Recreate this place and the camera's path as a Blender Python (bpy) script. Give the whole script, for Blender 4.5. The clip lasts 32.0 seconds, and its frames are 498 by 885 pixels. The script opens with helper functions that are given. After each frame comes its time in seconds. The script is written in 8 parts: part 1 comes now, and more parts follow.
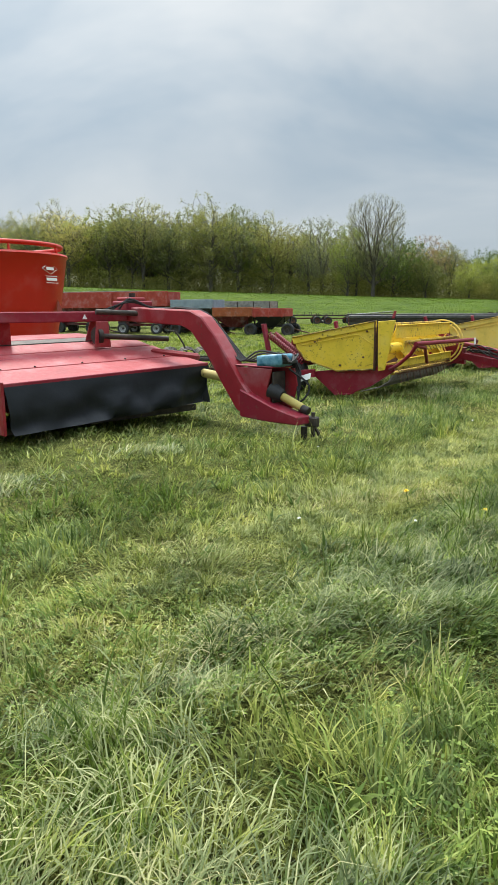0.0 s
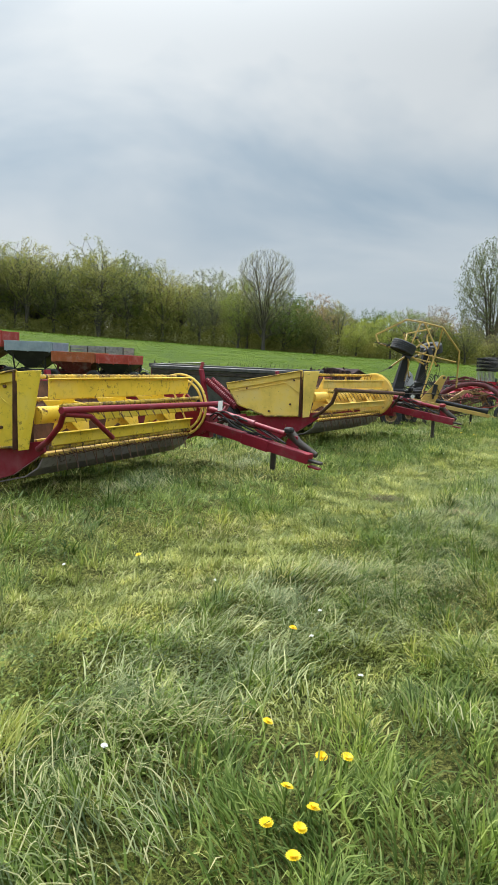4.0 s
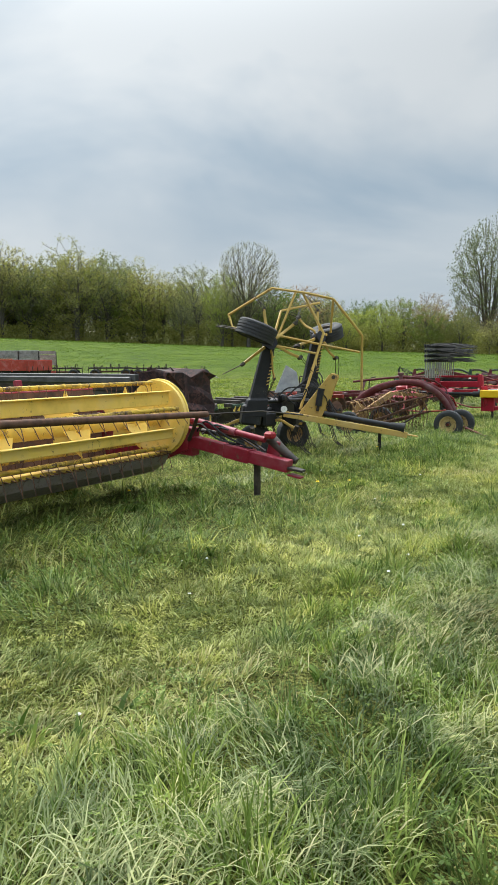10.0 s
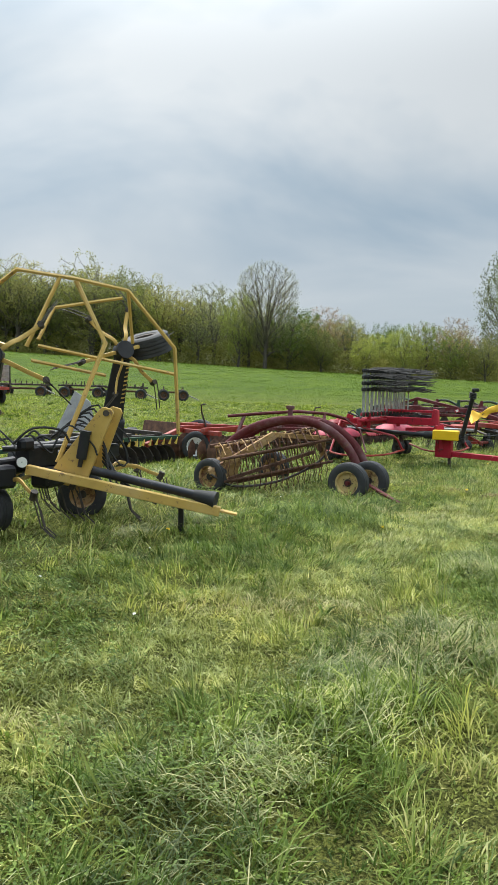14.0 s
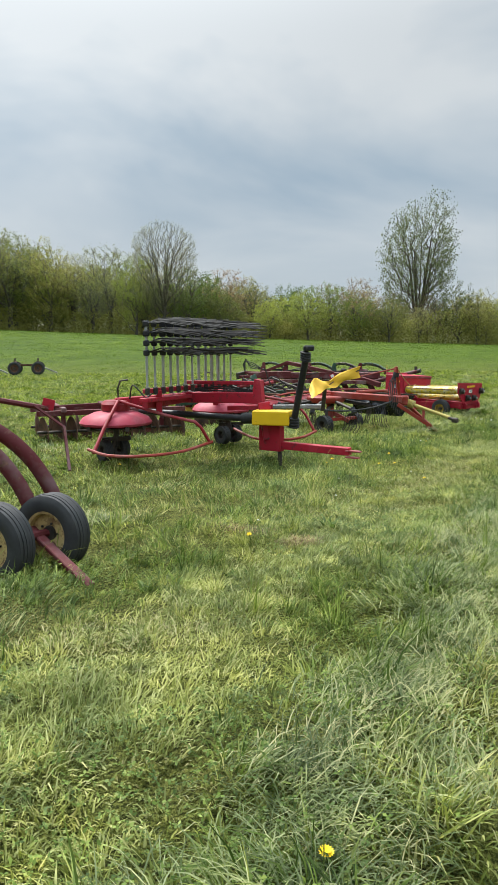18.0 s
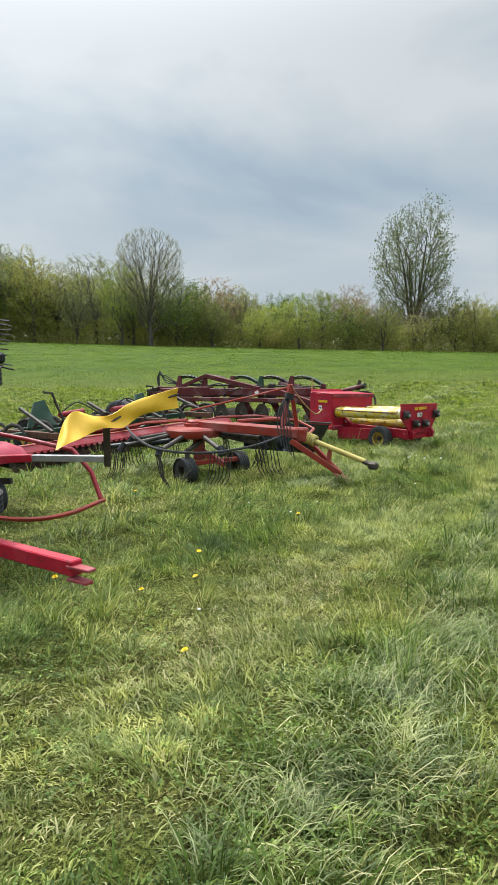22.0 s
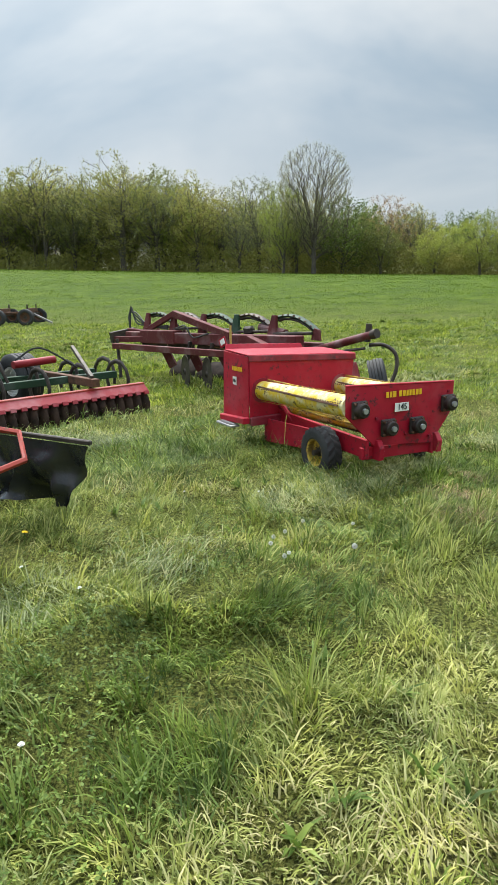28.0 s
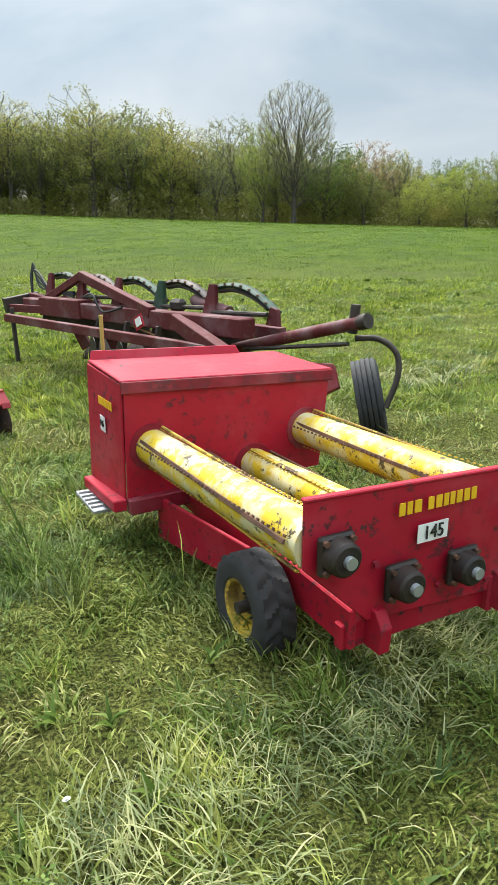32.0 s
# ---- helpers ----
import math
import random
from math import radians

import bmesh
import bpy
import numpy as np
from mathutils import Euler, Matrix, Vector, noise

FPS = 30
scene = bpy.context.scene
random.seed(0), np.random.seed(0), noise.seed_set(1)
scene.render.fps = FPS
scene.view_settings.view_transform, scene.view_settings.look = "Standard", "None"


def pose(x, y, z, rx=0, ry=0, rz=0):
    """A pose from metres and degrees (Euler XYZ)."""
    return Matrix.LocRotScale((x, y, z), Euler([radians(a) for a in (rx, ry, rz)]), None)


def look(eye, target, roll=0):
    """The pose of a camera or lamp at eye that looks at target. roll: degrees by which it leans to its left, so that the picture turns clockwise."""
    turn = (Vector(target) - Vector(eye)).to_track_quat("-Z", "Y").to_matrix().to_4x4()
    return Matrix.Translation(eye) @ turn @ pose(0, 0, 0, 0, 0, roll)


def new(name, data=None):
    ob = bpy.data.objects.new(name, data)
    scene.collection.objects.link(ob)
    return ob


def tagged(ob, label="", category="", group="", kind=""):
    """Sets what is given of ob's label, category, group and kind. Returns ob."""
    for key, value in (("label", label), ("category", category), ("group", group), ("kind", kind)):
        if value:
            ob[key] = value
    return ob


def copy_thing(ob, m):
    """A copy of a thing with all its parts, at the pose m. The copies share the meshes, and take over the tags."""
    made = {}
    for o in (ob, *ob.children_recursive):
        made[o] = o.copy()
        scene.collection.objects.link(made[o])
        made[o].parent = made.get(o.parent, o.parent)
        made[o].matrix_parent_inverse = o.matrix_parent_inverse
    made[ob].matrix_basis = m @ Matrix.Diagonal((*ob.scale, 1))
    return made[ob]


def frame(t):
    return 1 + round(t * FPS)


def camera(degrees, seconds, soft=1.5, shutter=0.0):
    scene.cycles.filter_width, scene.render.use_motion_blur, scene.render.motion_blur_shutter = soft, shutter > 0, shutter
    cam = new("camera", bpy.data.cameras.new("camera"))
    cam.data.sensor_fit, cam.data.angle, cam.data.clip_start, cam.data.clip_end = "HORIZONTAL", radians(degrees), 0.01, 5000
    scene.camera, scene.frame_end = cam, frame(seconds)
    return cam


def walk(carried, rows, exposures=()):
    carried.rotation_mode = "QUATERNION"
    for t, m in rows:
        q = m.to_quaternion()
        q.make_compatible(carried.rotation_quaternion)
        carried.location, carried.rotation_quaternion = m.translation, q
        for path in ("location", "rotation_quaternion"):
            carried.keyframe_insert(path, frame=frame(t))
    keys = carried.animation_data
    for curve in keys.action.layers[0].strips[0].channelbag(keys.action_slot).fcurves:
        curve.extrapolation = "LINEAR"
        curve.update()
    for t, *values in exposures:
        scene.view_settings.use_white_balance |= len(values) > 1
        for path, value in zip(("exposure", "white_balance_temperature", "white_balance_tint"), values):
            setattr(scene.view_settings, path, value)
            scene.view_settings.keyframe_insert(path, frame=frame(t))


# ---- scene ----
# seconds, eye (m), turn to the left, tilt up and lean (degrees)
ROWS = (
    (0, -0.000, -0.000, 1.425, 8.52, -10.93, -0.36),
    (0.5, 0.362, 0.445, 1.438, 7.01, -10.94, -0.42),
    (1, 0.644, 0.924, 1.438, 6.81, -10.17, 0.30),
    (1.5, 0.986, 1.461, 1.444, 7.23, -8.94, 1.21),
    (2, 1.257, 1.986, 1.456, 6.86, -7.80, 2.06),
    (2.5, 1.639, 2.539, 1.452, 5.70, -7.02, 2.47),
    (3, 1.966, 3.063, 1.423, 3.91, -6.68, 2.72),
    (3.5, 2.297, 3.643, 1.423, 1.69, -6.74, 2.55),
    (4, 2.612, 4.264, 1.418, 0.26, -6.67, 2.30),
    (4.5, 2.817, 4.793, 1.430, -0.71, -6.60, 1.91),
    (6.5, 3.833, 6.790, 1.412, 0.37, -7.33, 2.03),
    (7, 4.151, 7.375, 1.408, 0.93, -7.97, 1.70),
    (7.5, 4.358, 7.948, 1.401, 1.60, -8.65, 1.22),
    (8, 4.633, 8.495, 1.395, 1.72, -8.99, 0.87),
    (8.5, 4.945, 9.062, 1.424, 1.55, -8.92, 0.65),
    (9, 5.279, 9.568, 1.447, 1.12, -8.42, 0.27),
    (9.5, 5.705, 9.980, 1.491, 0.93, -7.64, -0.10),
    (10, 6.039, 10.366, 1.499, 0.84, -6.85, -0.13),
    (10.5, 6.473, 10.742, 1.550, 0.56, -6.38, -0.01),
    (11, 6.858, 11.155, 1.571, 0.13, -6.56, 0.28),
    (11.5, 7.246, 11.617, 1.618, -0.45, -7.10, 0.81),
    (12, 7.641, 12.166, 1.603, -0.35, -6.94, 0.73),
    (12.5, 7.978, 12.797, 1.583, 0.28, -6.09, 0.46),
    (13, 8.342, 13.341, 1.612, 1.53, -5.34, 0.76),
    (13.5, 8.626, 13.938, 1.595, 2.75, -5.03, 1.05),
    (15.5, 9.903, 16.119, 1.549, 3.63, -5.81, 2.44),
    (16, 10.211, 16.793, 1.504, 2.21, -5.94, 2.16),
    (16.5, 10.454, 17.430, 1.517, 0.65, -6.18, 1.12),
    (17, 10.639, 18.056, 1.499, -1.50, -6.58, 0.18),
    (17.5, 10.946, 18.673, 1.512, -2.90, -7.20, -0.24),
    (18, 11.163, 19.261, 1.518, -3.64, -7.75, -0.26),
    (18.5, 11.470, 19.788, 1.514, -3.45, -8.18, 0.06),
    (19, 11.758, 20.319, 1.488, -2.99, -8.60, 0.19),
    (19.5, 12.153, 20.802, 1.484, -2.57, -8.65, 0.15),
    (20, 12.486, 21.358, 1.475, -2.19, -8.39, 0.17),
    (20.5, 12.783, 21.874, 1.494, -2.35, -7.91, -0.05),
    (21, 13.122, 22.443, 1.520, -2.83, -7.26, -0.34),
    (21.5, 13.409, 22.966, 1.489, -3.50, -6.95, -0.45),
    (22, 13.795, 23.511, 1.503, -3.38, -6.94, -0.71),
    (22.5, 14.087, 24.103, 1.476, -2.51, -7.02, -0.87),
    (23, 14.373, 24.641, 1.474, -0.28, -6.96, -1.24),
    (23.5, 14.611, 25.155, 1.493, 2.63, -6.52, -1.48),
    (24, 14.938, 25.736, 1.499, 5.54, -6.53, -1.79),
    (24.5, 15.262, 26.244, 1.498, 8.31, -6.83, -1.98),
    (26.5, 16.690, 28.187, 1.449, 13.58, -10.51, -1.42),
    (27, 16.979, 28.683, 1.420, 13.27, -11.25, -1.24),
    (27.5, 17.249, 29.213, 1.445, 12.52, -11.84, -1.15),
    (28, 17.419, 29.648, 1.442, 12.17, -12.46, -1.28),
    (28.5, 17.521, 30.187, 1.447, 12.57, -13.05, -1.46),
    (29, 17.670, 30.630, 1.442, 13.51, -14.06, -1.36),
    (29.5, 17.717, 31.105, 1.421, 14.54, -15.30, -1.36),
    (30, 17.744, 31.570, 1.419, 14.35, -17.07, -1.01),
    (30.5, 17.724, 31.968, 1.436, 14.20, -19.00, -0.72),
    (31, 17.573, 32.325, 1.475, 12.62, -20.69, -0.02),
    (31.5, 17.473, 32.700, 1.498, 12.30, -21.16, 0.91),
    (32, 17.248, 32.923, 1.495, 10.40, -16.46, -0.35),
)


def carried_pose(x, y, z, turn, tilt, lean):
    return pose(x, y, z, 90 + tilt, 0, turn) @ pose(0, 0, 0, 0, 0, lean)


cam = camera(40.00, 32.0, soft=1.3)
walk(cam, [(t, carried_pose(*row)) for t, *row in ROWS], exposures=((0.0, 0.2), (24.0, 0.22), (28.0, 0.3), (30.0, 0.44), (31.0, 0.47), (32.0, 0.48)))

# ---- world, sun ----
world = bpy.data.worlds.new("overcast_sky")
scene.world = world
world.use_nodes = True
wn, wl = world.node_tree.nodes, world.node_tree.links
wn.clear()


def wnode(kind, **values):
    nd = wn.new(kind)
    for key, value in values.items():
        nd.inputs[key].default_value = value
    return nd


sky = wn.new("ShaderNodeTexSky")
sky.sky_type = "NISHITA"
sky.sun_disc = False
sky.sun_elevation, sky.sun_rotation = radians(52), radians(-35)
sky.air_density, sky.dust_density, sky.ozone_density = 1.0, 2.0, 1.5
w_co = wn.new("ShaderNodeTexCoord")
w_sep = wn.new("ShaderNodeSeparateXYZ")
wl.new(w_co.outputs["Generated"], w_sep.inputs[0])
# cloud deck: directions flattened onto a layer, so clouds shrink towards the horizon
w_den = wn.new("ShaderNodeMath")
w_den.operation = "ADD"
w_den.inputs[1].default_value = 0.42
w_abs = wn.new("ShaderNodeMath")
w_abs.operation = "ABSOLUTE"
wl.new(w_sep.outputs["Z"], w_abs.inputs[0])
wl.new(w_abs.outputs[0], w_den.inputs[0])
w_div = wn.new("ShaderNodeVectorMath")
w_div.operation = "DIVIDE"
w_cmb = wn.new("ShaderNodeCombineXYZ")
for axis in "XYZ":
    wl.new(w_den.outputs[0], w_cmb.inputs[axis])
wl.new(w_co.outputs["Generated"], w_div.inputs[0])
wl.new(w_cmb.outputs[0], w_div.inputs[1])
w_map = wn.new("ShaderNodeMapping")
w_map.inputs["Location"].default_value = (3.1, 1.4, 0.3)
w_map.inputs["Scale"].default_value = (0.75, 1.0, 1.0)
wl.new(w_div.outputs[0], w_map.inputs[0])
w_n1 = wnode("ShaderNodeTexNoise", Scale=1.5, Detail=5.0, Roughness=0.5, Distortion=0.35)
wl.new(w_map.outputs[0], w_n1.inputs["Vector"])
w_ramp = wn.new("ShaderNodeValToRGB")
w_ramp.color_ramp.elements[0].position, w_ramp.color_ramp.elements[0].color = 0.36, (0.335, 0.47, 0.59, 1)
w_ramp.color_ramp.elements[1].position, w_ramp.color_ramp.elements[1].color = 0.62, (0.79, 0.84, 0.86, 1)
wl.new(w_n1.outputs["Fac"], w_ramp.inputs[0])
# the deck pales towards the horizon
w_low = wn.new("ShaderNodeMapRange")
w_low.interpolation_type = "SMOOTHSTEP"
for key, value in (("From Min", 0.02), ("From Max", 0.34), ("To Min", 0.65), ("To Max", 0.0)):
    w_low.inputs[key].default_value = value
wl.new(w_sep.outputs["Z"], w_low.inputs["Value"])
w_pale = wn.new("ShaderNodeMix")
w_pale.data_type = "RGBA"
wl.new(w_low.outputs[0], w_pale.inputs[0])
wl.new(w_ramp.outputs[0], w_pale.inputs[6])
w_pale.inputs[7].default_value = (0.62, 0.69, 0.75, 1)
# an overcast deck is brighter overhead than near the horizon
w_lift = wn.new("ShaderNodeMapRange")
w_lift.interpolation_type = "SMOOTHSTEP"
for key, value in (("From Min", 0.38), ("From Max", 1.0), ("To Min", 1.0), ("To Max", 5.5)):
    w_lift.inputs[key].default_value = value
wl.new(w_sep.outputs["Z"], w_lift.inputs["Value"])
w_scale = wn.new("ShaderNodeVectorMath")
w_scale.operation = "SCALE"
wl.new(w_pale.outputs[2], w_scale.inputs[0])
# thin cloud glows round the veiled sun
w_sun = wn.new("ShaderNodeVectorMath")
w_sun.operation = "DOT_PRODUCT"
w_sun.inputs[1].default_value = Vector((-25, 36, 60)).normalized()
wl.new(w_co.outputs["Generated"], w_sun.inputs[0])
w_glow = wn.new("ShaderNodeMapRange")
w_glow.interpolation_type = "SMOOTHSTEP"
for key, value in (("From Min", 0.62), ("From Max", 0.92), ("To Min", 0.92), ("To Max", 1.2)):
    w_glow.inputs[key].default_value = value
wl.new(w_sun.outputs["Value"], w_glow.inputs["Value"])
w_both = wn.new("ShaderNodeMath")
w_both.operation = "MULTIPLY"
wl.new(w_lift.outputs[0], w_both.inputs[0])
wl.new(w_glow.outputs[0], w_both.inputs[1])
wl.new(w_both.outputs[0], w_scale.inputs["Scale"])
w_bg1 = wnode("ShaderNodeBackground", Strength=0.10)
wl.new(sky.outputs[0], w_bg1.inputs[0])
w_bg2 = wnode("ShaderNodeBackground", Strength=0.81)
wl.new(w_scale.outputs[0], w_bg2.inputs[0])
w_mix = wnode("ShaderNodeMixShader", Fac=0.9)
wl.new(w_bg1.outputs[0], w_mix.inputs[1])
wl.new(w_bg2.outputs[0], w_mix.inputs[2])
w_out = wn.new("ShaderNodeOutputWorld")
wl.new(w_mix.outputs[0], w_out.inputs[0])

sun = new("sun", bpy.data.lights.new("sun", "SUN"))
sun.data.energy, sun.data.angle, sun.data.color = 4.6, radians(14), (1.0, 0.96, 0.9)
sun.matrix_world = look((-25, 36, 60), (0, 0, 0))


# ---- materials ----
def mat_base(name):
    m = bpy.data.materials.new(name)
    m.use_nodes = True
    nt = m.node_tree
    return m, nt.nodes, nt.links, nt.nodes["Principled BSDF"]


def mat_noise(n, l, scale, detail=4.0, rough=0.6, co="Object", seed=0.0):
    tc = n.new("ShaderNodeTexCoord")
    info = n.new("ShaderNodeObjectInfo")
    add = n.new("ShaderNodeVectorMath")
    add.operation = "ADD"
    off = n.new("ShaderNodeVectorMath")
    off.operation = "SCALE"
    off.inputs[0].default_value = (37.0 + seed, 19.0, 53.0)
    l.new(info.outputs["Random"], off.inputs["Scale"])
    l.new(tc.outputs[co], add.inputs[0])
    l.new(off.outputs[0], add.inputs[1])
    t = n.new("ShaderNodeTexNoise")
    t.inputs["Scale"].default_value, t.inputs["Detail"].default_value, t.inputs["Roughness"].default_value = scale, detail, rough
    l.new(add.outputs[0], t.inputs["Vector"])
    return t.outputs["Fac"]


def mat_ramp(n, l, fac, stops):
    r = n.new("ShaderNodeValToRGB")
    els = r.color_ramp.elements
    while len(els) < len(stops):
        els.new(0.5)
    for e, (p, c) in zip(els, stops):
        e.position, e.color = p, (*c, 1) if len(c) == 3 else c
    l.new(fac, r.inputs[0])
    return r.outputs[0]


def mat_mix(n, l, fac, a, b):
    x = n.new("ShaderNodeMix")
    x.data_type = "RGBA"
    for k, v in ((6, a), (7, b)):
        if isinstance(v, tuple):
            x.inputs[k].default_value = (*v, 1)
        else:
            l.new(v, x.inputs[k])
    if isinstance(fac, float):
        x.inputs[0].default_value = fac
    else:
        l.new(fac, x.inputs[0])
    return x.outputs[2]


def mat_bump(n, l, b, fac, strength, dist=0.005):
    u = n.new("ShaderNodeBump")
    u.inputs["Strength"].default_value, u.inputs["Distance"].default_value = strength, dist
    l.new(fac, u.inputs["Height"])
    l.new(u.outputs[0], b.inputs["Normal"])


def paint(name, col, wear=0.35, under=(0.09, 0.045, 0.03), fade=0.3, rough=0.42, metal=0.0):
    """Weathered machine paint: faded patches, chips down to rust, dust."""
    m, n, l, b = mat_base(name)
    pale = tuple(c + (0.55 - c) * 0.35 * fade for c in col)
    dark = tuple(c * (1 - 0.45 * fade) for c in col)
    c1 = mat_ramp(n, l, mat_noise(n, l, 2.3), [(0.3, dark), (0.5, col), (0.72, pale)])
    chips = mat_noise(n, l, 16.0, 8.0, 0.72, seed=5.0)
    edge = 0.66 - 0.2 * wear
    mask = mat_ramp(n, l, chips, [(edge, (0, 0, 0)), (edge + 0.05, (1, 1, 1))])
    big = mat_ramp(n, l, mat_noise(n, l, 3.1, 4.0, 0.6, seed=9.0), [(0.42, (0.15, 0.15, 0.15)), (0.62, (1, 1, 1))])
    mul = n.new("ShaderNodeMath")
    mul.operation = "MULTIPLY"
    l.new(mask, mul.inputs[0])
    l.new(big, mul.inputs[1])
    rust = mat_ramp(n, l, mat_noise(n, l, 30.0), [(0.35, under), (0.7, tuple(min(1, c * 1.9) for c in under))])
    l.new(mat_mix(n, l, mul.outputs[0], c1, rust), b.inputs["Base Color"])
    rr = n.new("ShaderNodeMapRange")
    rr.inputs["To Min"].default_value, rr.inputs["To Max"].default_value = rough - 0.1, min(0.95, rough + 0.25)
    l.new(chips, rr.inputs["Value"])
    l.new(rr.outputs[0], b.inputs["Roughness"])
    b.inputs["Metallic"].default_value = metal
    b.inputs["Specular IOR Level"].default_value = 0.32
    mat_bump(n, l, b, chips, 0.25, 0.003)
    return m


def rubber(name, col=(0.02, 0.02, 0.021), dust=0.35):
    m, n, l, b = mat_base(name)
    f = mat_noise(n, l, 9.0, 6.0)
    l.new(mat_ramp(n, l, f, [(0.35, col), (0.75, tuple(c + 0.05 * dust for c in col))]), b.inputs["Base Color"])
    b.inputs["Roughness"].default_value = 0.78
    mat_bump(n, l, b, mat_noise(n, l, 60.0), 0.3, 0.002)
    return m


def flat_mat(name, c1, c2, scale=6.0, rough=0.7, bump=0.3, metal=0.0, gloss=0.4):
    m, n, l, b = mat_base(name)
    f = mat_noise(n, l, scale, 6.0)
    l.new(mat_ramp(n, l, f, [(0.32, c1), (0.7, c2)]), b.inputs["Base Color"])
    b.inputs["Roughness"].default_value, b.inputs["Metallic"].default_value = rough, metal
    b.inputs["Specular IOR Level"].default_value = gloss
    mat_bump(n, l, b, mat_noise(n, l, scale * 6), bump, 0.004)
    return m


RED = paint("faded_red_paint", (0.25, 0.014, 0.02), 0.3, fade=0.45)
RED_FRAME = paint("dark_red_frame_paint", (0.22, 0.011, 0.025), 0.4, fade=0.3)
RED_PINK = paint("sun_bleached_red_deck_paint", (0.29, 0.024, 0.03), 0.2, fade=0.45, rough=0.48)
DOME_RED = paint("dulled_crimson_dome_paint", (0.34, 0.028, 0.055), 0.25, fade=0.4, rough=0.5)
RED_BRIGHT = paint("bright_red_paint", (0.5, 0.02, 0.009), 0.05, fade=0.12, rough=0.35)
RED_CLEAN = paint("crimson_paint", (0.37, 0.008, 0.026), 0.55, (0.045, 0.015, 0.017), fade=0.18, rough=0.45)


def worn_roll():
    """Yellow paint worn through to bare pale metal, with dark chips."""
    m, n, l, b = mat_base("worn_yellow_roll_paint")
    wear = mat_noise(n, l, 7.0, 7.0, 0.7, seed=2.0)
    bare = mat_ramp(n, l, wear, [(0.46, (0, 0, 0)), (0.58, (1, 1, 1))])
    c = mat_mix(n, l, bare, (0.6, 0.41, 0.015), (0.6, 0.54, 0.32))
    chips = mat_ramp(n, l, mat_noise(n, l, 13.0, 8.0, 0.75, seed=6.0), [(0.57, (0, 0, 0)), (0.61, (1, 1, 1))])
    l.new(mat_mix(n, l, chips, c, (0.06, 0.04, 0.02)), b.inputs["Base Color"])
    b.inputs["Roughness"].default_value = 0.5
    mat_bump(n, l, b, wear, 0.3, 0.003)
    return m


YELLOW_WORN = worn_roll()
RED_ORANGE = paint("orange_red_paint", (0.26, 0.03, 0.018), 0.5, fade=0.4)
MAROON = paint("weathered_maroon_paint", (0.095, 0.012, 0.014), 0.55, fade=0.5, rough=0.6)
RUST_RED = paint("rusty_wagon_red_paint", (0.36, 0.05, 0.035), 0.5, (0.14, 0.055, 0.028), fade=0.6, rough=0.7)
RUST_ORANGE = paint("rusty_orange_wagon_paint", (0.33, 0.085, 0.03), 0.85, (0.16, 0.06, 0.03), fade=0.6, rough=0.75)
WAGON_GREY = paint("blue_grey_wagon_paint", (0.23, 0.28, 0.33), 0.3, (0.12, 0.09, 0.07), fade=0.5, rough=0.6)
YELLOW = paint("chipped_yellow_paint", (0.78, 0.55, 0.045), 0.52, (0.075, 0.04, 0.02), fade=0.4, rough=0.5)
YELLOW_PALE = paint("sun_faded_yellow_paint", (0.82, 0.57, 0.12), 0.3, (0.085, 0.05, 0.03), fade=0.6, rough=0.55)
YELLOW_CLEAN = paint("clean_yellow_plastic", (0.75, 0.45, 0.01), 0.0, fade=0.2, rough=0.4)
YELLOW_EDGE = paint("rust_edged_yellow_paint", (0.58, 0.38, 0.04), 1.15, (0.06, 0.035, 0.02), fade=0.5, rough=0.6)
APRON_GREY = paint("worn_grey_apron_steel", (0.25, 0.21, 0.21), 0.6, (0.07, 0.04, 0.035), fade=0.4, rough=0.5)
TAN_YELLOW = paint("tan_yellow_frame_paint", (0.5, 0.325, 0.085), 0.4, (0.12, 0.07, 0.04), fade=0.35)
RIM_CREAM = paint("rust_stained_cream_rim_paint", (0.5, 0.36, 0.15), 0.8, (0.1, 0.05, 0.03), fade=0.5, rough=0.7)
TAN_RUST = paint("rusted_tan_paint", (0.36, 0.22, 0.085), 0.9, (0.11, 0.05, 0.03), fade=0.5, rough=0.75)
BLACK_PAINT = paint("black_machine_paint", (0.012, 0.012, 0.015), 0.25, (0.06, 0.05, 0.045), fade=0.1, rough=0.4)
GREEN = paint("dark_green_paint", (0.014, 0.045, 0.022), 0.4, (0.06, 0.045, 0.035), fade=0.3, rough=0.55)
STEEL_DARK = flat_mat("dark_weathered_steel", (0.025, 0.022, 0.02), (0.085, 0.068, 0.055), 7.0, 0.6, 0.4, 0.4)
SHEET_GREY = flat_mat("dull_grey_sheet_steel", (0.05, 0.05, 0.052), (0.12, 0.118, 0.115), 5.0, 0.5, 0.4, 0.3)
GREASE = flat_mat("greasy_black_casting", (0.012, 0.01, 0.009), (0.04, 0.026, 0.02), 9.0, 0.55, 0.5, 0.1)
STEEL_GREY = flat_mat("grey_galvanised_steel", (0.28, 0.29, 0.3), (0.45, 0.46, 0.46), 8.0, 0.45, 0.2, 0.6)
SHARE_DARK = flat_mat("soil_stained_dark_steel", (0.012, 0.01, 0.009), (0.04, 0.03, 0.024), 9.0, 0.9, 0.4, 0.0, 0.1)
SOILED = flat_mat("soil_caked_rust", (0.025, 0.016, 0.012), (0.09, 0.05, 0.035), 9.0, 0.9, 0.7)
RUST = flat_mat("brown_rust", (0.05, 0.026, 0.016), (0.15, 0.07, 0.04), 9.0, 0.85, 0.6)
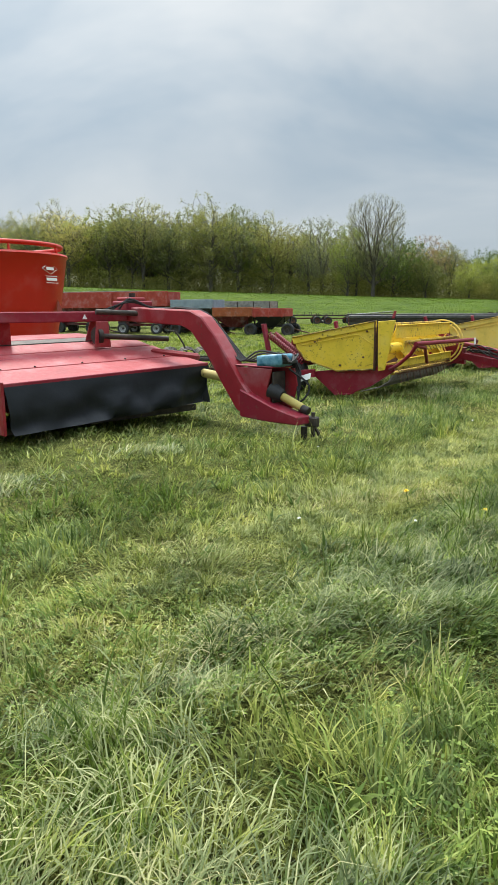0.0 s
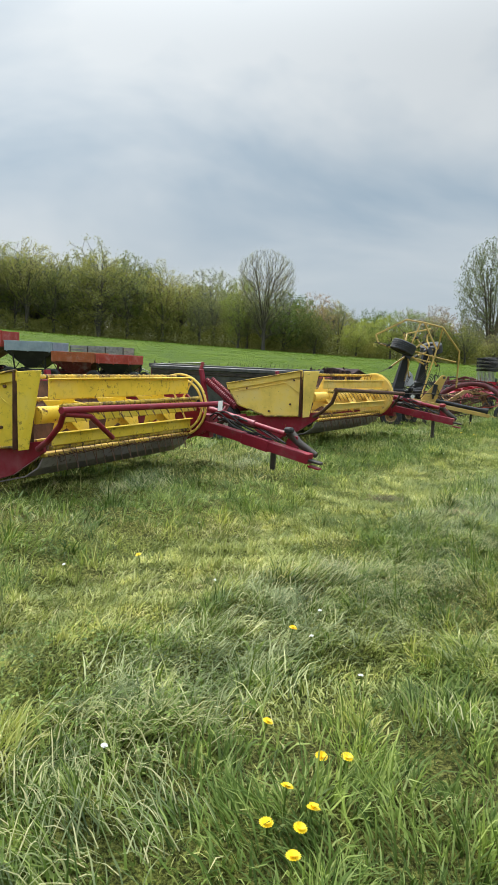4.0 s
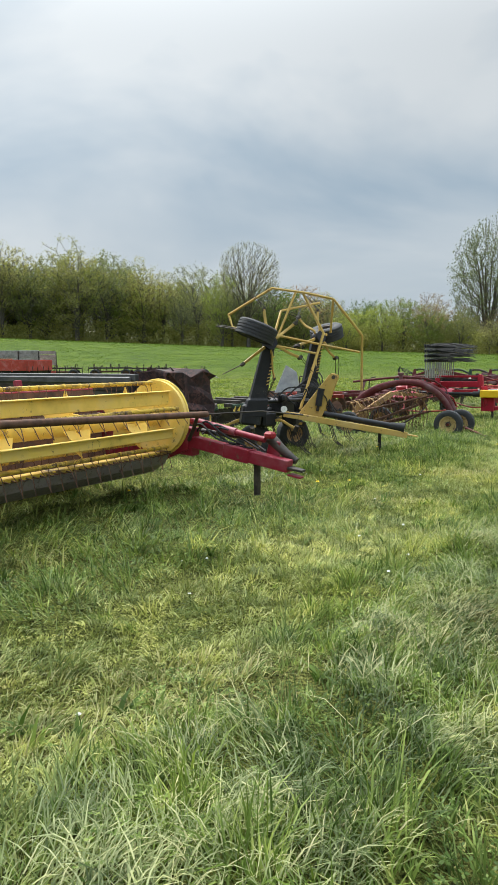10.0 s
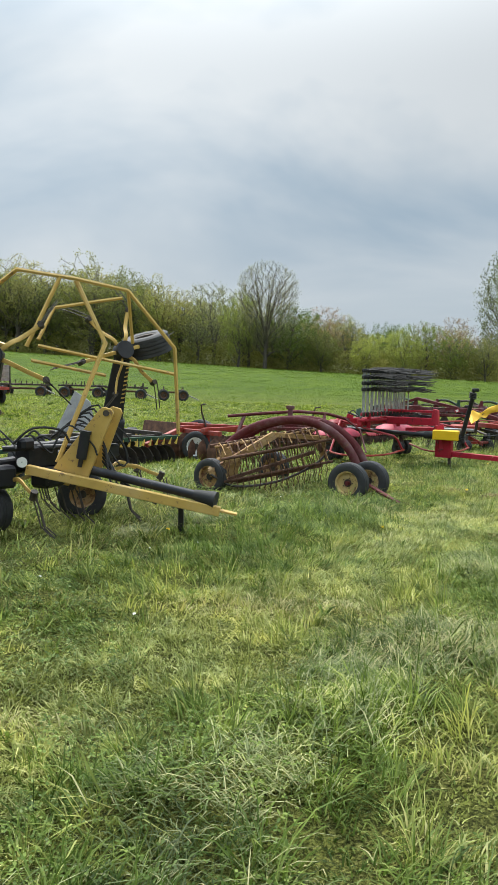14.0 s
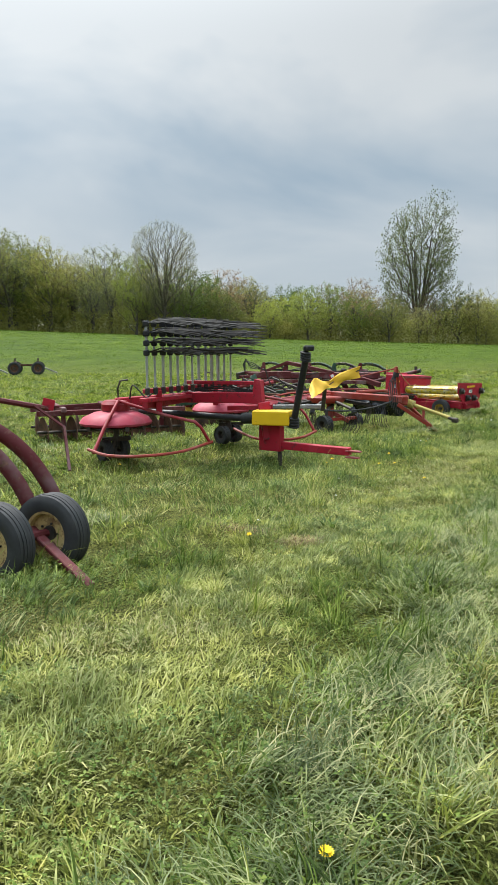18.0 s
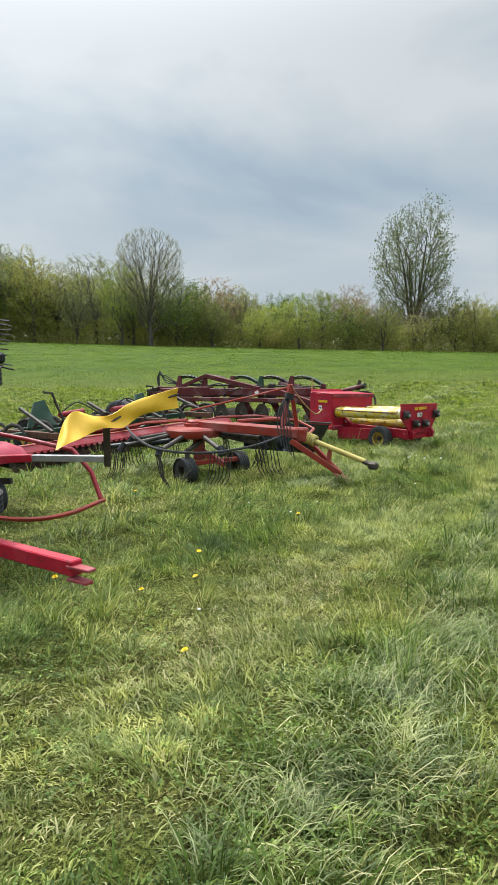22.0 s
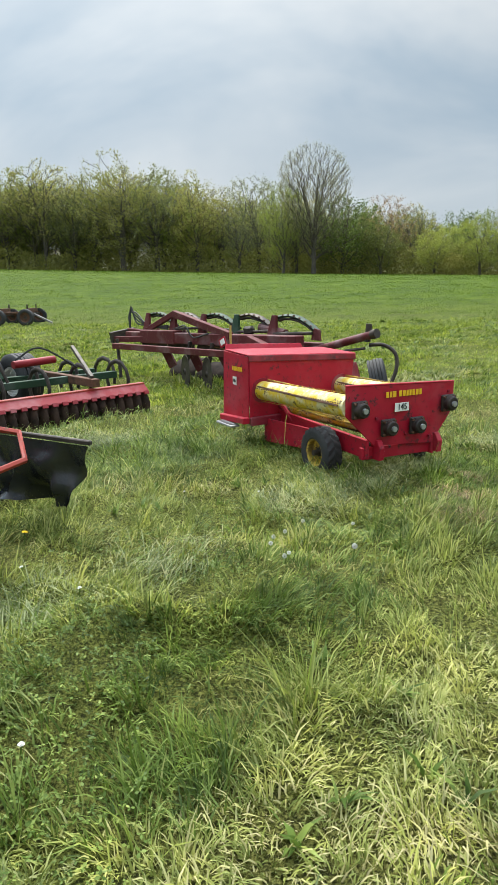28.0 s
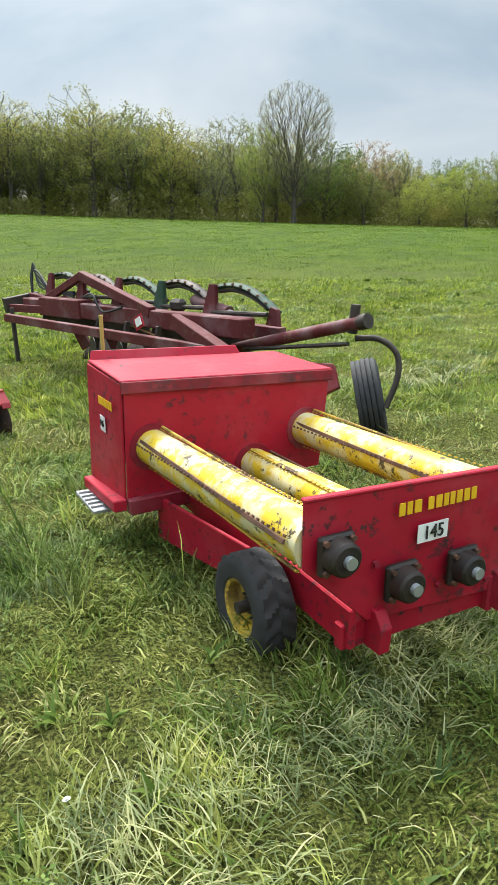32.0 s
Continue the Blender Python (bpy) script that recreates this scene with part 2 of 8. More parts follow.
PTO_YELLOW = paint("dirty_yellow_shaft_guard", (0.42, 0.33, 0.09), 0.3, (0.09, 0.07, 0.04), fade=0.4, rough=0.6)
TYRE = rubber("worn_black_tyre")
RUBBER = rubber("black_rubber_hose", (0.012, 0.012, 0.012), 0.2)
CURTAIN = flat_mat("black_rubberised_cloth", (0.012, 0.013, 0.015), (0.02, 0.022, 0.026), 2.2, 0.45, 0.8, 0.0, 0.18)
CURTAIN_SHEEN = flat_mat("shiny_crumpled_rubber_sheet", (0.012, 0.013, 0.016), (0.03, 0.033, 0.038), 3.0, 0.26, 1.0, 0.0, 0.6)
TANK_BLUE = flat_mat("dirty_turquoise_tank", (0.02, 0.13, 0.2), (0.18, 0.36, 0.44), 12.0, 0.5, 0.6)
CANVAS_YELLOW = flat_mat("yellow_canvas", (0.66, 0.36, 0.02), (0.78, 0.47, 0.04), 4.0, 0.6, 0.3)
WHITE = flat_mat("white_decal", (0.72, 0.72, 0.7), (0.82, 0.82, 0.8), 9.0, 0.5, 0.05)
LETTER_YELLOW = flat_mat("yellow_letter_decal", (0.7, 0.4, 0.01), (0.8, 0.48, 0.02), 9.0, 0.5, 0.05)
INK = flat_mat("black_ink", (0.012, 0.012, 0.012), (0.025, 0.025, 0.025), 9.0, 0.5, 0.05)
WOOD_GREY = flat_mat("weathered_grey_boards", (0.16, 0.15, 0.14), (0.34, 0.33, 0.31), 5.0, 0.85, 0.5)


# ---- builders ----
def thing(name, label, category, m, group="", kind=""):
    ob = new(name)
    ob.empty_display_size = 0.3
    ob.matrix_world = m
    return tagged(ob, label, category, group, kind)


def part(name, bm, material, parent, label=""):
    me = bpy.data.meshes.new(name)
    bm.normal_update()
    bm.to_mesh(me)
    bm.free()
    me.materials.append(material)
    ob = new(name, me)
    ob.parent = parent
    return tagged(ob, label)


def smooth(ob, angle=40):
    me = ob.data
    me.polygons.foreach_set("use_smooth", [True] * len(me.polygons))
    me.set_sharp_from_angle(angle=radians(angle))
    return ob


def bevel(bm, w, seg=1):
    bmesh.ops.bevel(bm, geom=bm.edges[:], offset=w, segments=seg, affect="EDGES", clamp_overlap=True)


def bm_box(size, m, bev=0.006):
    bm = bmesh.new()
    bmesh.ops.create_cube(bm, size=1)
    bmesh.ops.scale(bm, vec=size, verts=bm.verts)
    if bev:
        bevel(bm, min(bev, min(size) * 0.3))
    bmesh.ops.transform(bm, matrix=m, verts=bm.verts)
    return bm


def box(th, name, c, size, mat, rx=0, ry=0, rz=0, bev=0.006, label=""):
    return part(name, bm_box(size, pose(*c, rx, ry, rz), bev), mat, th, label)


def along(p0, p1):
    """A frame at the middle of p0-p1 whose z runs along it and whose y leans up."""
    a, b = Vector(p0), Vector(p1)
    d = (b - a).normalized()
    up = Vector((0, 0, 1)) if abs(d.z) < 0.97 else Vector((0, 1, 0))
    x = up.cross(d).normalized()
    y = d.cross(x)
    m = Matrix((x, y, d)).transposed().to_4x4()
    m.translation = (a + b) / 2
    return m, (b - a).length


def beam(th, name, p0, p1, w, h, mat, bev=0.006, label=""):
    """A bar of width w and height h from p0 to p1."""
    m, ln = along(p0, p1)
    return part(name, bm_box((w, h, ln), m, bev), mat, th, label)


def bm_cyl(p0, p1, r, seg=12, r2=None, bm=None, bev=0.0):
    bm = bm or bmesh.new()
    m, ln = along(p0, p1)
    got = bmesh.ops.create_cone(bm, cap_ends=True, segments=seg, radius1=r, radius2=r if r2 is None else r2, depth=ln)
    bmesh.ops.transform(bm, matrix=m, verts=got["verts"])
    return bm


def cyl(th, name, p0, p1, r, mat, seg=14, r2=None, label=""):
    return smooth(part(name, bm_cyl(p0, p1, r, seg, r2), mat, th, label))


def bm_tube(pts, r, seg=6, bm=None, flat=1.0):
    """A bent rod through pts; flat squeezes it into a strap."""
    bm = bm or bmesh.new()
    pts = [Vector(p) for p in pts]
    rings, side = [], None
    for i, p in enumerate(pts):
        d = (pts[min(i + 1, len(pts) - 1)] - pts[max(i - 1, 0)]).normalized()
        if side is None:
            side = d.cross(Vector((0, 0, 1)) if abs(d.z) < 0.9 else Vector((1, 0, 0))).normalized()
        side = (side - d * side.dot(d)).normalized()
        up = d.cross(side)
        rad = r[i] if isinstance(r, (list, tuple)) else r
        rings.append([bm.verts.new(p + (side * math.cos(a) * flat + up * math.sin(a)) * rad) for a in (2 * math.pi * k / seg for k in range(seg))])
    for a, b in zip(rings, rings[1:]):
        for k in range(seg):
            bm.faces.new((a[k], a[(k + 1) % seg], b[(k + 1) % seg], b[k]))
    bm.faces.new(rings[0][::-1])
    bm.faces.new(rings[-1])
    return bm


def arc(pts, n=6):
    """Catmull-Rom points through pts."""
    p = [Vector(q) for q in pts]
    p = [2 * p[0] - p[1]] + p + [2 * p[-1] - p[-2]]
    out = []
    for a, b, c, d in zip(p, p[1:], p[2:], p[3:]):
        for k in range(n):
            t = k / n
            out.append(0.5 * (2 * b + (c - a) * t + (2 * a - 5 * b + 4 * c - d) * t * t + (3 * b - a - 3 * c + d) * t ** 3))
    return out + [p[-2]]


def tube(th, name, pts, r, mat, seg=6, curve=0, flat=1.0, label=""):
    return smooth(part(name, bm_tube(arc(pts, curve) if curve else pts, r, seg, flat=flat), mat, th, label), 50)


def plate(th, name, pts, thick, mat, bev=0.004, label=""):
    """A flat sheet of the given outline (3-D points in one plane) with thickness."""
    bm = bmesh.new()
    vs = [bm.verts.new(p) for p in pts]
    f = bm.faces.new(vs)
    bm.normal_update()
    nrm = f.normal.copy()
    got = bmesh.ops.extrude_face_region(bm, geom=[f])
    bmesh.ops.translate(bm, vec=nrm * thick, verts=[v for v in got["geom"] if isinstance(v, bmesh.types.BMVert)])
    bmesh.ops.recalc_face_normals(bm, faces=bm.faces)
    if bev:
        bevel(bm, min(bev, thick * 0.3))
    return part(name, bm, mat, th, label)


def bm_spin(profile, m, seg=24):
    """Turns (radius, height) pairs round z, then lays them by m."""
    bm = bmesh.new()
    rings = [[bm.verts.new(m @ Vector((r * math.cos(2 * math.pi * k / seg), r * math.sin(2 * math.pi * k / seg), z))) for k in range(seg)] for r, z in profile]
    for a, b in zip(rings, rings[1:]):
        for k in range(seg):
            bm.faces.new((a[k], a[(k + 1) % seg], b[(k + 1) % seg], b[k]))
    return bm


def spin(th, name, profile, m, mat, seg=24, label=""):
    ob = part(name, bm_spin(profile, m, seg), mat, th, label)
    return smooth(ob, 35)


def axis_pose(c, d):
    m, _ = along(c, Vector(c) + Vector(d))
    m.translation = Vector(c)
    return m


def wheel(th, c, d, r, w, rim_mat, rim=0.58, tread="rib", name="wheel", seg=30):
    """A wheel at c with its axle along d: hub with rim and tyre as sub-parts."""
    m = axis_pose(c, d)
    h, ri = w / 2, r * rim
    hub = spin(th, name, [(0.001, -h * 0.35), (ri * 0.32, -h * 0.35), (ri * 0.36, -h * 0.1), (ri * 0.36, h * 0.1), (ri * 0.32, h * 0.35), (0.001, h * 0.35)], m, STEEL_DARK, 12)
    spin(hub, "rim", [(ri * 0.3, h * 0.12), (ri * 0.62, h * 0.3), (ri * 0.88, h * 0.28), (ri * 0.93, h * 0.78), (ri * 1.05, h * 0.86), (ri * 1.05, -h * 0.86), (ri * 0.93, -h * 0.78), (ri * 0.88, -h * 0.05), (ri * 0.6, h * 0.05), (ri * 0.3, -h * 0.08)], m, rim_mat, seg)
    prof = [(ri * 1.0, h * 0.78), (ri * 1.12, h * 0.92), ((r + ri) * 0.52, h), (r * 0.9, h * 0.92), (r * 0.965, h * 0.78)]
    if tread == "rib":
        for k in range(5):
            a, b = 0.78 - 0.39 * k + 0.02, 0.78 - 0.39 * k - 0.29
            if a <= -0.78:
                break
            prof += [(r * (0.975 + 0.02 * (k in (1, 2))), h * (a - 0.04)), (r * (0.985 + 0.015 * (k in (1, 2))), h * b), (r * 0.955, h * (b - 0.02)), (r * 0.955, h * (b - 0.06))]
    prof += [(r * 0.965, -h * 0.78), (r * 0.9, -h * 0.92), ((r + ri) * 0.52, -h), (ri * 1.12, -h * 0.92), (ri * 1.0, -h * 0.78)]
    if tread == "lug":
        prof[5:5] = [(r * 0.97, h * z) for z in (0.7, 0.48, 0.26, 0.06, -0.06, -0.26, -0.48, -0.7)]
        tyre = bm_spin(prof, m, 96)
        back = m.inverted()
        for v in tyre.verts:
            q = back @ v.co
            rad = math.hypot(q.x, q.y)
            if rad > r * 0.93:
                ph = (math.atan2(q.y, q.x) * 18 / math.tau + 0.9 * abs(q.z) / h + (0.5 if q.z < 0 else 0)) % 1
                k = (1.0 if ph < 0.5 else 0.955) * r / rad
                v.co = m @ Vector((q.x * k, q.y * k, q.z))
    else:
        tyre = bm_spin(prof, m, seg)
    smooth(part("tyre", tyre, TYRE, hub), 30)
    for k in range(5):
        a = 2 * math.pi * k / 5
        p = m @ Vector((ri * 0.46 * math.cos(a), ri * 0.46 * math.sin(a), h * 0.2))
        q = m @ Vector((ri * 0.46 * math.cos(a), ri * 0.46 * math.sin(a), h * 0.34))
        part("lug_nut", bm_cyl(p, q, ri * 0.06, 6), STEEL_DARK, hub)
    return hub


def word_bars(th, widths, height, m, mat, name="brand_block"):
    """A row of plain blocks in place of a maker's name."""
    x = -sum(abs(w) for w in widths) / 2
    for w in widths:
        if w > 0:
            bm = bmesh.new()
            bmesh.ops.create_cube(bm, size=1, matrix=m @ Matrix.Translation((x + w / 2, 0, 0)) @ Matrix.Diagonal((w * 0.72, height, 0.003, 1)))
            part(name, bm, mat, th)
        x += abs(w)


def lettering(th, text, size, m, mat, name="lettering", squeeze=1.0):
    cu = bpy.data.curves.new(name, "FONT")
    cu.body, cu.size, cu.align_x, cu.align_y, cu.extrude = text, size, "CENTER", "CENTER", 0.002
    tmp = bpy.data.objects.new(name, cu)
    scene.collection.objects.link(tmp)
    dg = bpy.context.evaluated_depsgraph_get()
    me = bpy.data.meshes.new_from_object(tmp.evaluated_get(dg))
    bpy.data.objects.remove(tmp)
    me.transform(m @ Matrix.Diagonal((squeeze, 1, 1, 1)))
    me.materials.clear()
    me.materials.append(mat)
    ob = new(name, me)
    ob.parent = th
    return ob


# ---- ground ----
def step(a, b, v):
    t = np.clip((v - a) / (b - a), 0.0, 1.0)
    return t * t * (3 - 2 * t)


def land(x, y):
    """The field's height: level where the machines stand, rising to the wood."""
    x, y = np.asarray(x, float), np.asarray(y, float)
    rise = np.clip(4.15 - 0.036 * np.clip(x, -90, 80), 1.0, 8.0)
    r = np.hypot(x - 8, y - 12)
    z = rise * (0.2 * step(28, 75, r) + 0.8 * step(50, 138, r)) * step(-40, 60, y)
    z = z + 9.0 * step(150, 260, r) * step(40, 110, y)
    near = 1 - step(60, 130, r)
    z = z + near * (0.018 * np.sin(x * 1.3 + y * 0.7) * np.sin(y * 1.1 - x * 0.4) + 0.012 * np.sin(x * 3.1 - y * 2.3))
    return z - 0.12 * step(22, 29.5, y) * (1 - step(44, 60, y))


SWATH = radians(58)


def value_noise(seed_or_rng, x, y, scale):
    """Smooth lattice noise from 0 to 1 at x, y."""
    g = np.random.default_rng(seed_or_rng).random((128, 128))
    u, v = x * scale + 40.3, y * scale + 40.7
    i, j = np.floor(u).astype(int), np.floor(v).astype(int)
    a, b = u - i, v - j
    a, b = a * a * (3 - 2 * a), b * b * (3 - 2 * b)
    i, j = i % 127, j % 127
    return (g[i, j] * (1 - a) + g[i + 1, j] * a) * (1 - b) + (g[i, j + 1] * (1 - a) + g[i + 1, j + 1] * a) * b


def swath(x, y):
    """Place across the mown swaths, which waver a little, in metres."""
    along_ = x * math.cos(SWATH) + y * math.sin(SWATH)
    across = -x * math.sin(SWATH) + y * math.cos(SWATH)
    return across + 1.0 * step(29.5, 32.5, y) + 0.3 * (value_noise(61, along_, across, 0.35) - 0.5) + 0.25 * (value_noise(62, along_, across, 1.3) - 0.5) + 0.2 * (value_noise(63, x, y, 4.0) - 0.5)


def hump(v, mid, half):
    return np.exp(-((v - mid) / half) ** 2)


def windrow(w):
    """Share of loose cut grass: in the row beside the walked line and in later, fainter ones."""
    return hump(w, 1.5, 0.42) + 0.45 * hump(w, 0.55, 0.4) + 0.5 * hump(w, 4.75, 0.45) + 0.45 * hump(w, 7.6, 0.6)


def mown(w):
    """Share of short yellowish stubble between the rows."""
    return hump(w, 2.65, 0.66) + 0.4 * hump(w, 1.0, 0.25) + 0.45 * hump(w, 5.6, 0.35) + 0.4 * hump(w, 8.6, 0.5)


def turf(x, y):
    """The ground's own lumps on top of the land."""
    x, y = np.asarray(x, float), np.asarray(y, float)
    w = swath(x, y)
    near = 1 - step(40, 70, np.hypot(x - 8, y - 12))
    lump = 0.085 * value_noise(71, x, y, 1.9) ** 1.5 + 0.08 * value_noise(72, x, y, 4.6) ** 2 + 0.02 * value_noise(73, x, y, 9.0)
    return land(x, y) + near * (lump * (1.0 - 0.55 * np.clip(mown(w), 0, 1)) + 0.05 * np.clip(windrow(w), 0, 1) * value_noise(74, x, y, 2.7))


def axis_steps(lo, hi, fine, far):
    mid = np.arange(lo, hi, fine)
    out, d = [], fine
    p = hi
    while p < far:
        d *= 1.13
        p += d
        out.append(p)
    left, d, p = [], fine, lo
    while p > -far:
        d *= 1.13
        p -= d
        left.append(p)
    return np.concatenate([left[::-1], mid, out])


def mesh_from(name, co, quads):
    """A mesh from vertex and quad (or triangle) arrays."""
    me = bpy.data.meshes.new(name)
    co, quads = np.asarray(co, np.float32), np.asarray(quads, np.int32)
    k = quads.shape[1]
    me.vertices.add(len(co))
    me.vertices.foreach_set("co", co.ravel())
    me.loops.add(quads.size)
    me.loops.foreach_set("vertex_index", quads.ravel())
    me.polygons.add(len(quads))
    me.polygons.foreach_set("loop_start", np.arange(len(quads), dtype=np.int32) * k)
    me.update(calc_edges=True)
    return me


def world_noise(n, l, scale, detail=4.0, rough=0.6, z=0.0, stretch=(1, 1, 1)):
    g = n.new("ShaderNodeNewGeometry")
    mp = n.new("ShaderNodeMapping")
    mp.inputs["Location"].default_value = (z, z * 0.7, 0)
    mp.inputs["Scale"].default_value = stretch
    l.new(g.outputs["Position"], mp.inputs[0])
    t = n.new("ShaderNodeTexNoise")
    t.inputs["Scale"].default_value, t.inputs["Detail"].default_value, t.inputs["Roughness"].default_value = scale, detail, rough
    l.new(mp.outputs[0], t.inputs["Vector"])
    return t.outputs["Fac"]


def swath_noise(n, l, z=0.0):
    """Noise drawn out along the mown swaths."""
    g = n.new("ShaderNodeNewGeometry")
    mp = n.new("ShaderNodeMapping")
    mp.vector_type = "POINT"
    mp.inputs["Rotation"].default_value = (0, 0, -SWATH)
    mp.inputs["Scale"].default_value = (0.35, 1.0, 1.0)
    mp.inputs["Location"].default_value = (z, z, 0)
    l.new(g.outputs["Position"], mp.inputs[0])
    t = n.new("ShaderNodeTexNoise")
    t.inputs["Scale"].default_value, t.inputs["Detail"].default_value, t.inputs["Roughness"].default_value = 1.1, 5.0, 0.62
    l.new(mp.outputs[0], t.inputs["Vector"])
    return t.outputs["Fac"]


def field_material():
    m, n, l, b = mat_base("field_turf")
    fine = world_noise(n, l, 60.0, 6.0, 0.82)
    tuft = world_noise(n, l, 0.8, 8.0, 0.8, 5.0, (0.9, 0.65, 1))
    mid = world_noise(n, l, 4.5, 5.0, 0.65, 7.0)
    far = world_noise(n, l, 0.16, 7.0, 0.66, 3.0)
    near_col = mat_ramp(n, l, fine, [(0.42, (0.035, 0.042, 0.008)), (0.5, (0.125, 0.145, 0.024)), (0.58, (0.3, 0.325, 0.07))])
    dry = mat_ramp(n, l, fine, [(0.42, (0.05, 0.048, 0.012)), (0.5, (0.16, 0.155, 0.036)), (0.58, (0.36, 0.335, 0.11))])
    mask = mat_ramp(n, l, swath_noise(n, l), [(0.46, (0, 0, 0)), (0.68, (0.8, 0.8, 0.8))])
    c = mat_mix(n, l, mask, near_col, dry)
    dark = mat_ramp(n, l, mid, [(0.36, (0.45, 0.45, 0.45)), (0.6, (1, 1, 1))])
    mu = n.new("ShaderNodeMix")
    mu.data_type, mu.blend_type = "RGBA", "MULTIPLY"
    mu.inputs[0].default_value = 0.6
    l.new(c, mu.inputs[6])
    l.new(dark, mu.inputs[7])
    meadow = mat_ramp(n, l, tuft, [(0.36, (0.012, 0.025, 0.003)), (0.47, (0.045, 0.083, 0.004)), (0.64, (0.105, 0.15, 0.007))])
    meadow2 = mat_ramp(n, l, far, [(0.36, (0.018, 0.038, 0.003)), (0.5, (0.046, 0.077, 0.004)), (0.64, (0.092, 0.12, 0.007))])
    meadow = mat_mix(n, l, 0.35, meadow, meadow2)
    g = n.new("ShaderNodeNewGeometry")
    sp = n.new("ShaderNodeSeparateXYZ")
    l.new(g.outputs["Position"], sp.inputs[0])
    edge = n.new("ShaderNodeMapRange")
    edge.interpolation_type = "SMOOTHSTEP"
    for key, value in (("From Min", 32.0), ("From Max", 80.0)):
        edge.inputs[key].default_value = value
    l.new(sp.outputs["Y"], edge.inputs["Value"])
    # leaf litter under the wood
    bow = n.new("ShaderNodeMath")
    bow.operation = "MULTIPLY"
    l.new(sp.outputs["X"], bow.inputs[0])
    l.new(sp.outputs["X"], bow.inputs[1])
    rim = n.new("ShaderNodeMath")
    rim.operation = "MULTIPLY_ADD"
    rim.inputs[1].default_value = 0.0016
    l.new(bow.outputs[0], rim.inputs[0])
    l.new(sp.outputs["Y"], rim.inputs[2])
    slant = n.new("ShaderNodeMath")
    slant.operation = "MULTIPLY_ADD"
    slant.inputs[1].default_value = 0.035
    l.new(sp.outputs["X"], slant.inputs[0])
    l.new(rim.outputs[0], slant.inputs[2])
    under = n.new("ShaderNodeMapRange")
    under.inputs["From Min"].default_value, under.inputs["From Max"].default_value = 148.5, 150.5
    l.new(slant.outputs[0], under.inputs["Value"])
    litter = mat_ramp(n, l, tuft, [(0.36, (0.03, 0.026, 0.014)), (0.64, (0.09, 0.085, 0.04))])
    open_field = mat_mix(n, l, edge.outputs[0], mu.outputs[2], meadow)
    l.new(mat_mix(n, l, under.outputs[0], open_field, litter), b.inputs["Base Color"])
    b.inputs["Roughness"].default_value = 0.9
    b.inputs["Specular IOR Level"].default_value = 0.12
    mat_bump(n, l, b, fine, 1.0, 0.06)
    return m


gx, gy = axis_steps(-10, 26, 0.17, 2500), axis_steps(-2, 50, 0.17, 2500)
GX, GY = np.meshgrid(gx, gy)
gco = np.stack([GX, GY, turf(GX, GY)], -1).reshape(-1, 3)
gi = np.arange(len(gx) * len(gy)).reshape(len(gy), len(gx))
ground = new("ground", mesh_from("ground", gco, np.stack([gi[:-1, :-1], gi[:-1, 1:], gi[1:, 1:], gi[1:, :-1]], -1).reshape(-1, 4)))
ground.data.materials.append(field_material())
ground.data.polygons.foreach_set("use_smooth", [True] * len(ground.data.polygons))
tagged(ground, "grassy hay field rising gently to the wood", "field", kind="structure")


# ---- trees ----
def thin_leaf(n, l, b, share):
    """Lets light through a leaf of the principled shader's own colour."""
    tr = n.new("ShaderNodeBsdfTranslucent")
    l.new(b.inputs["Base Color"].links[0].from_socket, tr.inputs["Color"])
    mx = n.new("ShaderNodeMixShader")
    mx.inputs[0].default_value = share
    l.new(b.outputs[0], mx.inputs[1])
    l.new(tr.outputs[0], mx.inputs[2])
    l.new(mx.outputs[0], n["Material Output"].inputs[0])


def leaf_material(name, c1, c2):
    m, n, l, b = mat_base(name)
    g = n.new("ShaderNodeNewGeometry")
    big = world_noise(n, l, 0.35, 3.0)
    mx = n.new("ShaderNodeMath")
    mx.operation = "ADD"
    l.new(g.outputs["Random Per Island"], mx.inputs[0])
    l.new(big, mx.inputs[1])
    hf = n.new("ShaderNodeMath")
    hf.operation = "MULTIPLY"
    hf.inputs[1].default_value = 0.5
    l.new(mx.outputs[0], hf.inputs[0])
    info = n.new("ShaderNodeObjectInfo")
    tone = mat_ramp(n, l, info.outputs["Random"], [(0.0, (0.42, 0.5, 0.44)), (0.35, (0.72, 0.76, 0.66)), (0.7, (1.05, 1.02, 0.9)), (1.0, (1.45, 1.3, 1.05))])
    mu = n.new("ShaderNodeMix")
    mu.data_type, mu.blend_type = "RGBA", "MULTIPLY"
    mu.inputs[0].default_value = 1.0
    l.new(mat_ramp(n, l, hf.outputs[0], [(0.2, c1), (0.8, c2)]), mu.inputs[6])
    l.new(tone, mu.inputs[7])
    l.new(mu.outputs[2], b.inputs["Base Color"])
    b.inputs["Roughness"].default_value = 0.65
    b.inputs["Specular IOR Level"].default_value = 0.25
    thin_leaf(n, l, b, 0.4)
    return m


